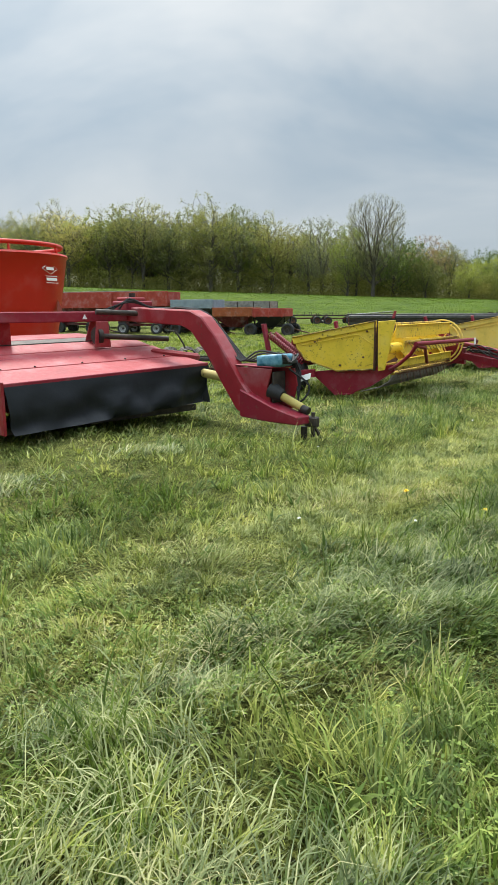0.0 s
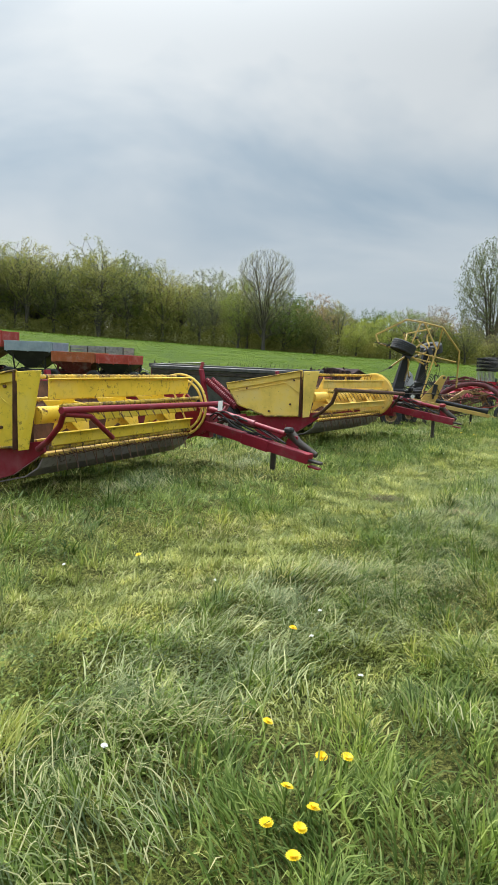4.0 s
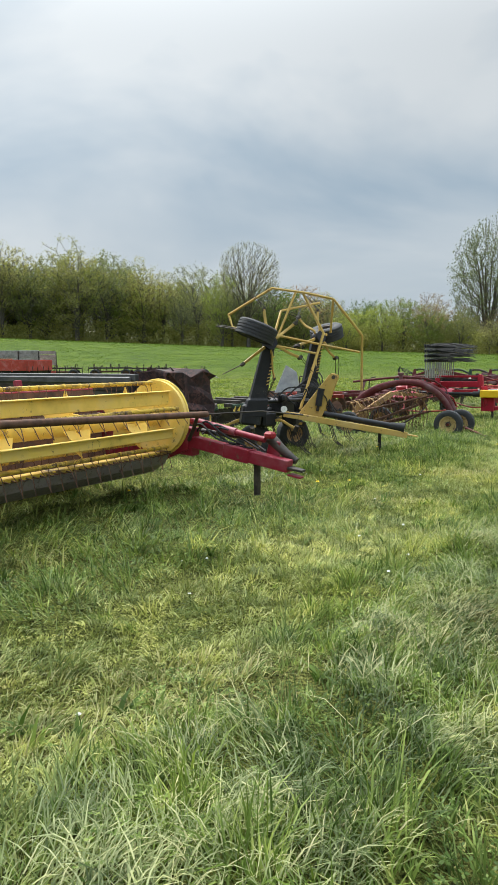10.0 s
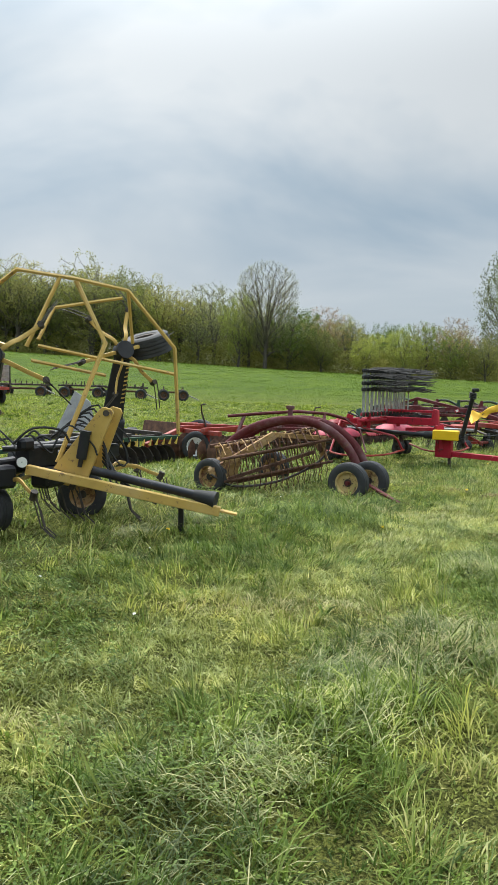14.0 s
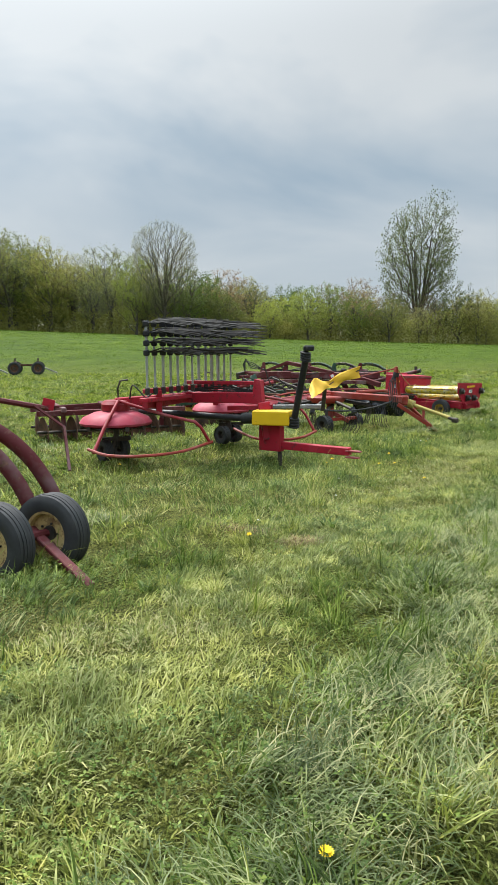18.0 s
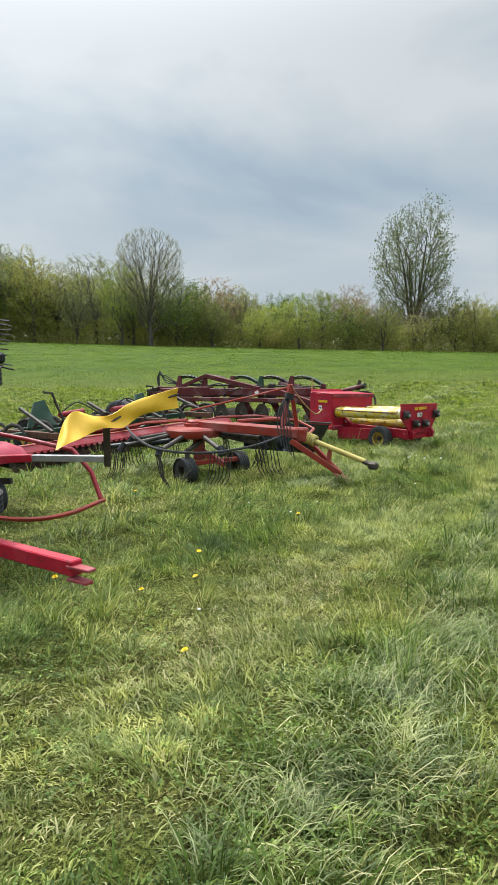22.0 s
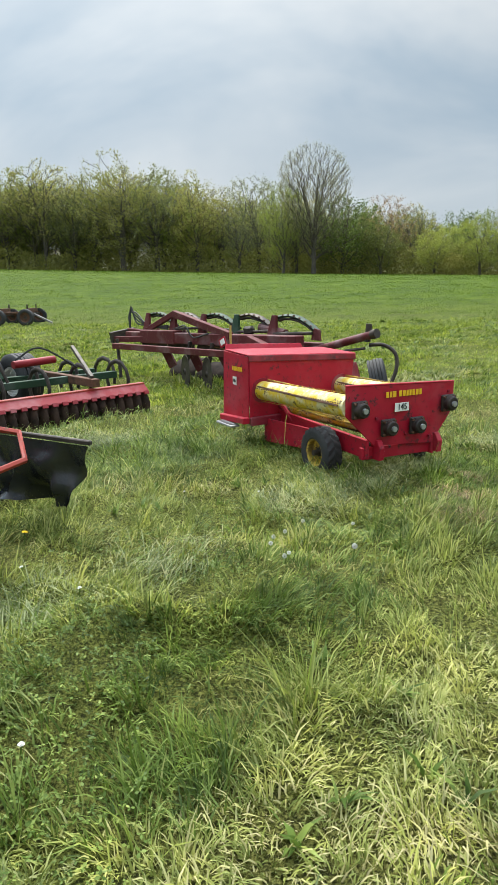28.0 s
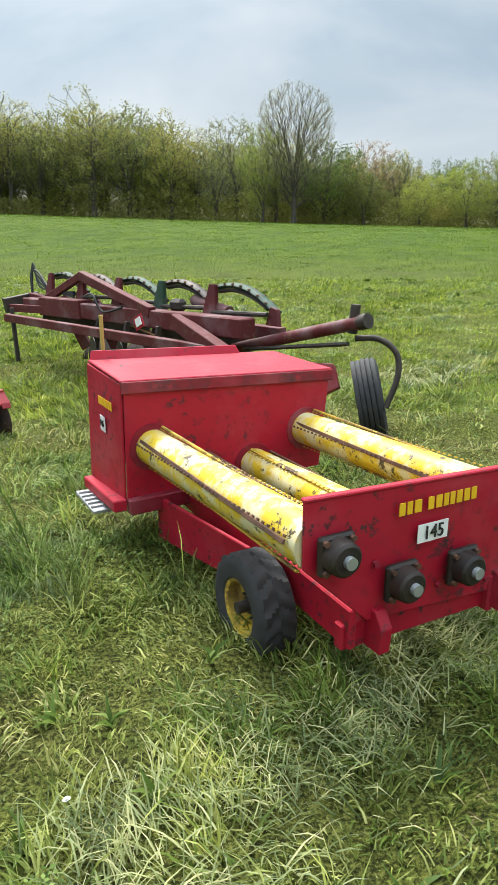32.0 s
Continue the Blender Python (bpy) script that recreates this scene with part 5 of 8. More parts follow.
cyl(gh, "auger_tube", (0.05, 0.6, 0.62), (L2 - 0.05, 0.6, 0.62), 0.16, STEEL_DARK, 16)
for k in range(5):
    a = k * math.tau / 5
    by, bz = 1.0 + 0.4 * math.cos(a), 0.88 + 0.4 * math.sin(a)
    bar = cyl(gh, "reel_bat", (1.6, by, bz), (L2 - 0.1, by, bz), 0.02, STEEL_DARK, 6)
    for j in range(24):
        x = 1.65 + (L2 - 1.8) * j / 23
        cyl(bar, "tine", (x, by, bz), (x + 0.06, by - 0.05, bz + (0.14 if k == 1 else -0.2)), 0.006, STEEL_DARK, 4)
plate(gh, "red_arm", [(1.45, -0.08, 1.15), (1.53, -0.08, 1.15), (1.58, -0.04, 1.38), (1.5, -0.04, 1.38)], 0.03, RED)
beam(gh, "skid", (0.4, -0.3, -0.02), (0.4, -0.3, 0.3), 0.1, 0.2, STEEL_DARK)
beam(gh, "skid", (L2 - 0.4, -0.3, -0.02), (L2 - 0.4, -0.3, 0.3), 0.1, 0.2, STEEL_DARK)
beam(gh, "transport_tongue", (-0.1, -0.2, 0.45), (-1.6, -0.6, 0.38), 0.1, 0.1, MAROON)
beam(gh, "tongue_brace", (-0.1, -0.7, 0.6), (-1.5, -0.6, 0.42), 0.06, 0.06, YELLOW_PALE)
box(gh, "tongue_jack", (-1.55, -0.6, 0.22), (0.08, 0.08, 0.46), STEEL_DARK)
for s in (0.2, -0.6):
    wheel(gh, (0.6, 0.9 + s, 0.36), (0.4, 1, 0), 0.36, 0.2, WHITE, seg=20)
# rusted feeder end with torn sheet
rh = thing("feeder_house", "dark rusted feeder house with torn sheet metal", "machine part", pose(4.55, 21.35, 0, 0, 0, -38))
bmt = bm_box((1.15, 1.0, 0.62), pose(0, 0, 0.98), 0.02)
bmesh.ops.subdivide_edges(bmt, edges=bmt.edges[:], cuts=3, use_grid_fill=True)
for v in bmt.verts:
    v.co += Vector((noise.noise(v.co * 4), noise.noise(v.co * 4 + Vector((5, 0, 0))), 1.3 * noise.noise(v.co * 5 + Vector((0, 7, 0))))) * 0.13
BURNT = paint("burnt_dark_rust", (0.028, 0.018, 0.018), 1.0, (0.075, 0.035, 0.03), fade=0.3, rough=0.8)
part("rusted_shell", bmt, BURNT, rh)
for k in range(9):
    x = -0.5 + 0.12 * k
    plate(rh, "torn_flap", [(x, -0.3, 1.28), (x + 0.11, -0.28, 1.28), (x + 0.08, -0.34 + 0.1 * math.sin(k * 3), 1.36 + 0.06 * math.sin(k * 5)), (x + 0.02, -0.32, 1.33)], 0.008, BURNT, 0)
for z in (0.2, 0.34, 0.48, 0.6):
    beam(rh, "frame_bar", (-0.75, -0.4, z), (0.7, -0.4, z), 0.06, 0.08, STEEL_DARK)
for x in (-0.5, 0.5):
    beam(rh, "leg", (x, -0.1, -0.02), (x, -0.1, 0.7), 0.12, 0.3, STEEL_DARK)

# ---- spring-tooth harrow behind the mower ----
hw = thing("spring_tooth_harrow", "dark rusty spring-tooth harrow with levers lying flat", "harrow", pose(-4.3, 14.6, 0, 0, 0, 22))
for y in (-0.5, 0.0, 0.5):
    beam(hw, "frame_bar", (-1.6, y, 0.38), (1.6, y, 0.38), 0.04, 0.05, STEEL_DARK)
    for k in range(9):
        x = -1.5 + 3.0 * k / 8 + 0.12 * y
        pts = [(x + 0.24 * math.cos(a), y + 0.05 * math.cos(a), 0.38 + 0.24 * math.sin(a)) for a in np.linspace(-0.9, 3.5, 10)]
        tube(hw, "spring_tooth", pts, 0.016, STEEL_DARK, 5, flat=1.8)
for x in (-1.6, -0.5, 0.6, 1.6):
    beam(hw, "cross_bar", (x, -0.6, 0.34), (x, 0.6, 0.34), 0.05, 0.04, RUST)
for x in (-0.4, 0.8):
    tube(hw, "lever", [(x, 0, 0.38), (x - 0.12, 0.02, 0.7), (x - 0.28, 0.05, 0.98), (x - 0.42, 0.06, 1.0)], 0.02, STEEL_DARK, 6)
beam(hw, "drag_bar", (-1.7, -0.62, 0.12), (1.7, -0.62, 0.12), 0.05, 0.22, RUST)
for x in (-1.5, 0.0, 1.5):
    beam(hw, "runner", (x, -0.6, 0.05), (x, 0.62, 0.05), 0.05, 0.1, RUST)
    beam(hw, "upright", (x, 0.0, 0.05), (x, 0.0, 0.38), 0.04, 0.04, RUST)


# ---- running gears far out in the field ----
def running_gear(label, x, y, rz, ln, wr=0.34, bed=True):
    th = thing("running_gear", label, "farm implement", at_land(x, y, rz), "bare running gears in the field")
    beam(th, "reach_pole", (-ln / 2, 0, 0.5), (ln / 2, 0, 0.5), 0.1, 0.12, RUST)
    for s in (-1, 1):
        xx = s * ln / 2 * 0.9
        beam(th, "axle", (xx, -0.9, 0.45), (xx, 0.9, 0.45), 0.12, 0.12, STEEL_DARK)
        beam(th, "bolster", (xx, -0.6, 0.62), (xx, 0.6, 0.62), 0.12, 0.16, RUST)
        for t in (-1, 1):
            wheel(th, (xx, t * 0.95, wr), (0, t, 0), wr, 0.22, RUST, seg=20)
            beam(th, "hound", (xx, t * 0.4, 0.52), (0, 0, 0.5), 0.05, 0.06, RUST)
            beam(th, "stake", (xx, t * 0.6, 0.6), (xx, t * 0.62, 0.86), 0.05, 0.05, STEEL_DARK)
    for t in (-1, 1) if bed else ():
        beam(th, "side_rail", (-ln / 2 - 0.3, t * 0.7, 0.74), (ln / 2 + 0.3, t * 0.7, 0.74), 0.07, 0.09, STEEL_DARK)
        for k in range(5):
            xx = -ln / 2 + ln * k / 4
            beam(th, "upright", (xx, t * 0.7, 0.74), (xx, t * 0.72, 0.98 + 0.06 * math.sin(k * 2.2 + x)), 0.05, 0.04, STEEL_DARK)
    for k in range(4) if bed else ():
        xx = -ln / 2 + ln * (k + 0.5) / 4
        beam(th, "cross_bar", (xx, -0.75, 0.78), (xx, 0.75, 0.78), 0.06, 0.06, RUST)
    beam(th, "drawbar", (ln / 2, 0, 0.45), (ln / 2 + 0.9, -0.5, 0.08), 0.07, 0.07, WOOD_GREY)
    return th


running_gear("rusty bare running gear on four tyres", 1.7, 56.6, 12, 1.3, bed=False)
running_gear("bare wagon gear with a drawbar on the grass", -1.2, 56.6, 10, 2.0)
running_gear("long dark wagon gear far out in the field", -3.9, 56.4, 10, 2.2)
running_gear("long dark wagon gear far out in the field", -7.4, 55.8, 10, 2.6)


# ---- folded four-rotor tedder ----
def rel(x, y, z=0.0):
    o = Vector((x, y, z))
    return lambda *p: tuple(Vector(p) - o)


def tines(th, name, p, d, n, ln, gap, mat, r=0.007, lean=0.2):
    """A fan of n spring tines below p, spread along d."""
    p, d = Vector(p), Vector(d).normalized()
    for k in range(n):
        q = p + d * gap * (k - (n - 1) / 2)
        w = 0.03 * math.sin(k * 1.9 + p.x)
        tube(th, name, [q, q + Vector((lean * 0.2 + w * 0.3, w, -ln * 0.35)), q + Vector((lean * 0.4, w * 1.5, -ln * 0.75)), q + Vector((lean * 0.9, w * 2, -ln))], r, mat, 4)


q = rel(6.8, 21.2)
td = thing("tedder", "black and tan-yellow hay tedder with both outer rotors folded up", "hay tedder", pose(6.8, 21.2, 0))


def arm_box(base, top, w0, w1):
    """A tapered black box arm."""
    b, t = Vector(base), Vector(top)
    bm = bmesh.new()
    side = Vector((0.97, 0.22, 0))
    d = (t - b).normalized()
    fr = d.cross(side).normalized()
    rows = [[bm.verts.new(p + side * sx * w / 2 + fr * sy * w * 0.32) for sx, sy in ((-1, -1), (1, -1), (1, 1), (-1, 1))] for p, w in ((b, w0 * 1.35), (b.lerp(t, 0.22), w0 * 1.25), (b.lerp(t, 0.25), w0), (t, w1))]
    for r0, r1 in zip(rows, rows[1:]):
        for k in range(4):
            bm.faces.new((r0[k], r0[(k + 1) % 4], r1[(k + 1) % 4], r1[k]))
    bm.faces.new(rows[0][::-1])
    bm.faces.new(rows[-1])
    bevel(bm, 0.008)
    arm = part("rotor_arm", bm, BLACK_PAINT, td, "black folded rotor arm")
    for k in range(9):
        c = b.lerp(t, 0.42 + 0.045 * k) + side * (w0 * 0.34) - fr * (w0 * 0.36)
        plate(arm, "yellow_mark", [c + side * -0.02, c + side * 0.02 + d * 0.01, c + side * 0.02 + d * 0.028, c + side * -0.02 + d * 0.018], 0.004, TAN_YELLOW, 0)
    return arm


def rotor(c, axis, wheel_at, arms, ln, seed, spin_axis):
    c, ax = Vector(c), Vector(axis).normalized()
    hub = smooth(part("rotor_hub", bm_cyl(c - ax * 0.07, c + ax * 0.07, 0.1, 16), BLACK_PAINT, td))
    u = ax.cross(Vector((0, 0, 1))).normalized()
    v = u.cross(ax)
    for k in range(arms):
        a = math.tau * (k + 0.25) / arms + seed
        d = u * math.cos(a) + v * math.sin(a)
        e = c + d * ln
        s = tube(td, "tine_arm", [c + d * 0.09, c + d * ln * 0.35 + ax * 0.02, c + d * ln * 0.62 - ax * 0.05, e - ax * 0.04], 0.024, TAN_YELLOW, 6, 3, flat=0.55)
        cyl(s, "tine_coil", e - ax * 0.04 - v.cross(d) * 0.06, e - ax * 0.04 + v.cross(d) * 0.06, 0.03, STEEL_DARK, 8)
        out = (d + u * 0.5).normalized()
        for t in (-0.04, 0.04):
            tube(s, "spring_tine", [e + ax * t, e + out * 0.14 + ax * (t - 0.06), e + out * 0.3 + ax * (t - 0.16)], 0.006, STEEL_DARK, 4)
    wheel(td, wheel_at, spin_axis, 0.29, 0.22, STEEL_DARK, 0.45)
    tube(td, "wheel_leg", [c, c.lerp(Vector(wheel_at), 0.6), wheel_at], 0.03, BLACK_PAINT, 6)


arm_box(q(5.96, 20.62, 0.66), q(6.2, 20.68, 1.78), 0.25, 0.17)
arm_box(q(6.86, 22.2, 0.85), q(7.04, 22.14, 1.92), 0.24, 0.17)
rotor(q(6.2, 20.62, 1.75), (0.25, -0.95, 0.15), q(6.01, 20.22, 1.92), 6, 0.52, 0.15, (0.36, 0.06, 0.92))
rotor(q(7.05, 22.08, 1.88), (0.55, -0.7, 0.2), q(7.22, 22.48, 1.98), 6, 0.5, 0.5, (-0.22, -0.25, 0.94))
ring = [q(5.56, 21.4, 2.22), q(6.24, 21.1, 2.6), q(6.75, 21.3, 2.55), q(7.23, 21.52, 2.47), q(7.71, 21.6, 1.9), q(7.74, 21.75, 1.0)]
tube(td, "guard_hoop", ring, 0.021, TAN_YELLOW, 6)
tube(td, "guard_hoop", [q(5.56, 21.4, 2.22), q(5.62, 21.3, 2.02), q(6.1, 21.2, 1.86)], 0.021, TAN_YELLOW, 6)
tube(td, "guard_bar", [q(6.37, 21.3, 1.88), q(7.05, 21.6, 1.75), q(7.7, 21.8, 1.63)], 0.02, TAN_YELLOW, 6)
tube(td, "guard_bar", [q(6.3, 21.3, 1.73), q(7.0, 21.55, 1.6)], 0.02, TAN_YELLOW, 6)
tube(td, "guard_brace", [q(6.62, 21.25, 2.57), q(6.33, 21.1, 1.86)], 0.02, TAN_YELLOW, 6)
tube(td, "guard_brace", [q(6.74, 21.36, 2.54), q(7.06, 21.3, 1.92), q(6.68, 20.99, 0.74)], 0.024, TAN_YELLOW, 6)
tube(td, "guard_brace", [q(7.05, 22.0, 2.45), q(6.4, 21.7, 2.3), q(6.3, 21.5, 1.95)], 0.02, TAN_YELLOW, 6)
tube(td, "guard_brace", [q(7.23, 21.52, 2.47), q(7.22, 21.8, 1.95)], 0.018, TAN_YELLOW, 6)
beam(td, "main_beam", q(6.42, 20.88, 0.68), q(8.3, 20.78, 0.36), 0.07, 0.09, TAN_YELLOW)
plate(td, "mast", [q(6.66, 20.96, 0.69), q(7.0, 20.95, 0.6), q(7.25, 20.94, 1.24), q(7.23, 20.94, 1.28), q(7.15, 20.94, 1.3), q(7.11, 20.94, 1.27)], 0.03, TAN_YELLOW)
plate(td, "mast", [q(6.72, 21.14, 0.69), q(7.06, 21.13, 0.6), q(7.29, 21.12, 1.24), q(7.27, 21.12, 1.28), q(7.19, 21.12, 1.3), q(7.15, 21.12, 1.27)], 0.03, TAN_YELLOW)
cyl(td, "accumulator", q(6.95, 20.88, 0.8), q(6.99, 20.88, 1.05), 0.05, BLACK_PAINT, 16)
cyl(td, "accumulator_neck", q(6.935, 20.88, 0.72), q(6.95, 20.88, 0.8), 0.022, STEEL_DARK, 10)
cyl(td, "mast_pin", q(7.18, 20.9, 1.24), q(7.18, 21.16, 1.24), 0.03, STEEL_DARK, 12)
cyl(td, "accumulator_cap", q(6.99, 20.88, 1.04), q(6.995, 20.88, 1.07), 0.054, RUBBER, 16)
cyl(td, "shaft_guard", q(6.9, 21.0, 0.7), q(8.16, 20.82, 0.48), 0.045, BLACK_PAINT, 14)
cyl(td, "shaft_bell", q(8.05, 20.84, 0.5), q(8.26, 20.8, 0.46), 0.05, RUBBER, 14, r2=0.085)
plate(td, "hitch_plate", [q(8.28, 20.76, 0.36), q(8.46, 20.74, 0.33), q(8.46, 20.82, 0.33), q(8.28, 20.84, 0.36)], 0.02, TAN_YELLOW)
beam(td, "stand", q(7.91, 20.95, -0.02), q(7.91, 20.95, 0.45), 0.05, 0.05, BLACK_PAINT)
beam(td, "cross_beam", q(5.95, 20.72, 0.66), q(6.9, 22.35, 0.74), 0.16, 0.16, BLACK_PAINT, 0.02)
box(td, "gearbox", q(6.4, 21.2, 0.78), (0.34, 0.3, 0.26), BLACK_PAINT, rz=55, bev=0.04)
box(td, "lower_cover", q(5.92, 20.62, 0.68), (0.3, 0.22, 0.3), BLACK_PAINT, rz=12, ry=10, bev=0.03)
for k in range(3):
    cyl(td, "fold_cylinder", q(6.15 + 0.1 * k, 20.95 + 0.15 * k, 0.86), q(6.75 + 0.05 * k, 21.2 + 0.2 * k, 0.88 + 0.04 * k), 0.03, BLACK_PAINT, 10)
spin(td, "round_decal", [(0.005, 0), (0.05, 0), (0.05, 0.004), (0.005, 0.004)], axis_pose(q(6.42, 20.76, 0.76), (0.1, -1, 0)), WHITE, 16)
plate(td, "grey_shield", [q(6.3, 22.0, 0.95), q(6.75, 22.05, 0.98), q(6.68, 22.1, 1.3), q(6.5, 22.1, 1.42)], 0.012, STEEL_GREY)
for c, r in (((5.97, 20.94, 0.25), 0.265), ((6.62, 22.0, 0.26), 0.27)):
    wheel(td, q(*c), (-0.25, -0.97, 0) if c[1] < 21.5 else (0.3, -0.95, 0.0), r, 0.19, TAN_RUST, 0.5)
    cyl(td, "wheel_leg", q(c[0] + 0.05, c[1] + 0.12, c[2]), q(c[0] + 0.05, c[1] + 0.16, 0.62), 0.03, TAN_YELLOW, 8)
for cx, cy, n, s in ((6.1, 21.05, 6, 0.3), (6.8, 22.1, 6, 0.1)):
    for k in range(n):
        a = math.tau * k / n + s
        d = Vector((math.cos(a), math.sin(a), 0))
        c = Vector(q(cx, cy, 0.52))
        arm = tube(td, "tine_arm", [c + d * 0.1, c + d * 0.35 + Vector((0, 0, 0.07)), c + d * 0.55, c + d * 0.68 - Vector((0, 0, 0.04))], 0.022, TAN_YELLOW, 6, 3, flat=0.6)
        cyl(arm, "tine_coil", c + d * 0.66 - Vector((0, 0, 0.08)), c + d * 0.7, 0.035, STEEL_DARK, 8)
        tines(arm, "spring_tine", c + d * 0.7 - Vector((0, 0, 0.06)), d, 3, 0.36, 0.04, STEEL_DARK)
for k in range(6):
    tube(td, "hose", [q(6.5, 21.3, 0.95), q(6.75 + 0.05 * k, 21.3, 1.1 + 0.04 * k), q(7.1, 21.1, 0.95 - 0.04 * k), q(7.25 + 0.08 * k, 20.9, 0.55 - 0.03 * k), q(7.6, 20.85, 0.5)], 0.01, RUBBER, 5, 5)

rh = random.Random(55)
for k in range(16):
    a = Vector((rh.uniform(5.85, 6.9), rh.uniform(20.8, 21.8), rh.uniform(0.7, 1.0)))
    b = a + Vector((rh.uniform(0.25, 0.6), rh.uniform(-0.2, 0.3), rh.uniform(-0.3, 0.1)))
    tube(td, "hose", [q(*a), q(*(a.lerp(b, 0.35) + Vector((0, 0, rh.uniform(0.08, 0.3))))), q(*(a.lerp(b, 0.75) + Vector((0.05, 0, rh.uniform(-0.05, 0.15))))), q(*b)], rh.choice((0.009, 0.012, 0.015)), RUBBER, 5, 5)
for x, y, z, sz in ((6.15, 20.85, 0.6, (0.3, 0.2, 0.22)), (6.55, 21.15, 0.58, (0.36, 0.22, 0.2)), (6.75, 21.7, 0.72, (0.3, 0.26, 0.3)), (6.4, 20.9, 0.92, (0.16, 0.12, 0.12))):
    box(td, "drive_housing", q(x, y, z), sz, BLACK_PAINT, rz=40 + 60 * x, bev=0.03)

# ---- side-delivery rake ----
q = rel(9.0, 24.4)
rk = thing("hay_rake", "old maroon side-delivery rake with a rusty tan basket of tines", "hay rake", pose(9.0, 24.4, -0.03))
a0, a1 = Vector((8.12, 24.45, 0)), Vector((9.93, 24.12, 0))
for off in (Vector((0, 0, 0)), Vector((0.13, 0.22, 0.02))):
    pts = []
    for s, z in ((-0.06, 0.62), (0.05, 0.8), (0.2, 0.95), (0.4, 1.04), (0.6, 1.03), (0.75, 0.93), (0.87, 0.76), (0.95, 0.56), (1.0, 0.36)):
        p = a0.lerp(a1, s) + off
        pts.append(q(p.x, p.y, z + 0.03))
    tube(rk, "arched_frame", pts, 0.06, MAROON, 8, 3, flat=0.55)
for s, z in ((0.2, 0.97), (0.42, 1.06), (0.62, 1.05)):
    p = a0.lerp(a1, s)
    beam(rk, "arch_tie", q(p.x, p.y, z), q(p.x + 0.2, p.y + 0.32, z + 0.02), 0.06, 0.05, MAROON)
p = a0.lerp(a1, 0.45)
beam(rk, "arch_post", q(p.x, p.y + 0.1, 1.02), q(p.x, p.y + 0.12, 1.24), 0.07, 0.05, MAROON)
box(rk, "post_cap", q(p.x, p.y + 0.12, 1.25), (0.12, 0.08, 0.05), MAROON)
tube(rk, "top_bar", [q(8.0, 24.75, 1.08), q(8.55, 24.7, 1.14), q(9.05, 24.75, 1.18), q(9.5, 24.9, 1.15), q(9.85, 25.1, 1.06)], 0.024, MAROON, 7)
beam(rk, "bar_drop", q(9.45, 24.9, 1.16), q(9.45, 24.75, 0.95), 0.05, 0.04, MAROON)
beam(rk, "bar_drop", q(8.25, 24.75, 1.1), q(8.15, 24.6, 0.8), 0.05, 0.04, MAROON)
tube(rk, "lever", [q(9.75, 25.0, 1.1), q(10.0, 24.95, 0.92), q(10.08, 24.7, 0.6)], 0.014, MAROON, 5)
box(rk, "tag", q(9.85, 25.08, 1.1), (0.1, 0.01, 0.09), RED_CLEAN, ry=15, bev=0.0)
wheel(rk, q(9.75, 23.78, 0.27), (-0.45, -0.9, 0), 0.28, 0.15, RIM_CREAM, 0.56)
wheel(rk, q(10.06, 24.06, 0.27), (-0.45, -0.9, 0), 0.28, 0.15, RIM_CREAM, 0.56)
cyl(rk, "axle", q(9.72, 23.72, 0.27), q(10.1, 24.12, 0.27), 0.03, MAROON, 8)
wheel(rk, q(7.83, 24.05, 0.25), (-0.5, -0.86, 0), 0.26, 0.13, TAN_RUST, 0.58)
wheel(rk, q(8.7, 25.3, 0.25), (-0.5, -0.86, 0), 0.26, 0.13, TAN_RUST, 0.58)
beam(rk, "tongue", q(9.9, 24.1, 0.3), q(10.42, 23.52, 0.05), 0.07, 0.035, MAROON)
# basket: reel of tine bars with strippers
r0, r1 = Vector(q(8.0, 24.12, 0.4)), Vector(q(9.42, 24.62, 0.66))
ax = (r1 - r0).normalized()
u = ax.cross(Vector((0, 0, 1))).normalized()
v = u.cross(ax)
for c in (r0, r1):
    plate(rk, "reel_spider", [c + (u * math.cos(a) + v * math.sin(a)) * (0.29 if k % 2 else 0.11) for k, a in enumerate(np.linspace(0, math.tau, 11)[:-1])], 0.016, TAN_RUST)
    cyl(rk, "reel_bearing", c - ax * 0.04, c + ax * 0.04, 0.07, RUST, 12)
for k in range(5):
    a = math.tau * k / 5 + 0.5
    d = (u * math.cos(a) + v * math.sin(a)) * 0.28
    bar = tube(rk, "tine_bar", [r0 + d - ax * 0.06, r0.lerp(r1, 0.5) + d, r1 + d + ax * 0.06], 0.02, TAN_RUST if k % 2 else RUST, 7)
    for j in range(18):
        p = r0.lerp(r1, (j + 0.5) / 18) + d
        cyl(bar, "tine_clamp", p - ax * 0.012, p + ax * 0.012, 0.024, RUST, 6)
        tube(bar, "tine", [p, p + Vector((0.02, -0.03, -0.1)), p + Vector((0.0, -0.02, -0.2)), p + Vector((0.04, 0.02, -0.32))], 0.006, RUST, 4)
for j in range(15):
    p = r0.lerp(r1, j / 14)
    pts = [p + (u * math.cos(a) * 0.33 + v * math.sin(a) * 0.33) for a in np.linspace(0.6, 4.0, 8)]
    tube(rk, "stripper_rod", pts, 0.009, RUST if j % 3 else TAN_RUST, 5)
for h in (0.28, -0.3):
    beam(rk, "basket_rail", r0 + v * h - u * 0.2 - ax * 0.1, r1 + v * h - u * 0.2 + ax * 0.05, 0.04, 0.05, RUST)
beam(rk, "frame_arm", q(7.83, 23.95, 0.3), q(8.72, 24.22, 0.86), 0.07, 0.11, TAN_RUST)
beam(rk, "frame_arm", q(8.0, 23.98, 0.2), q(9.3, 24.4, 0.62), 0.04, 0.05, RUST)
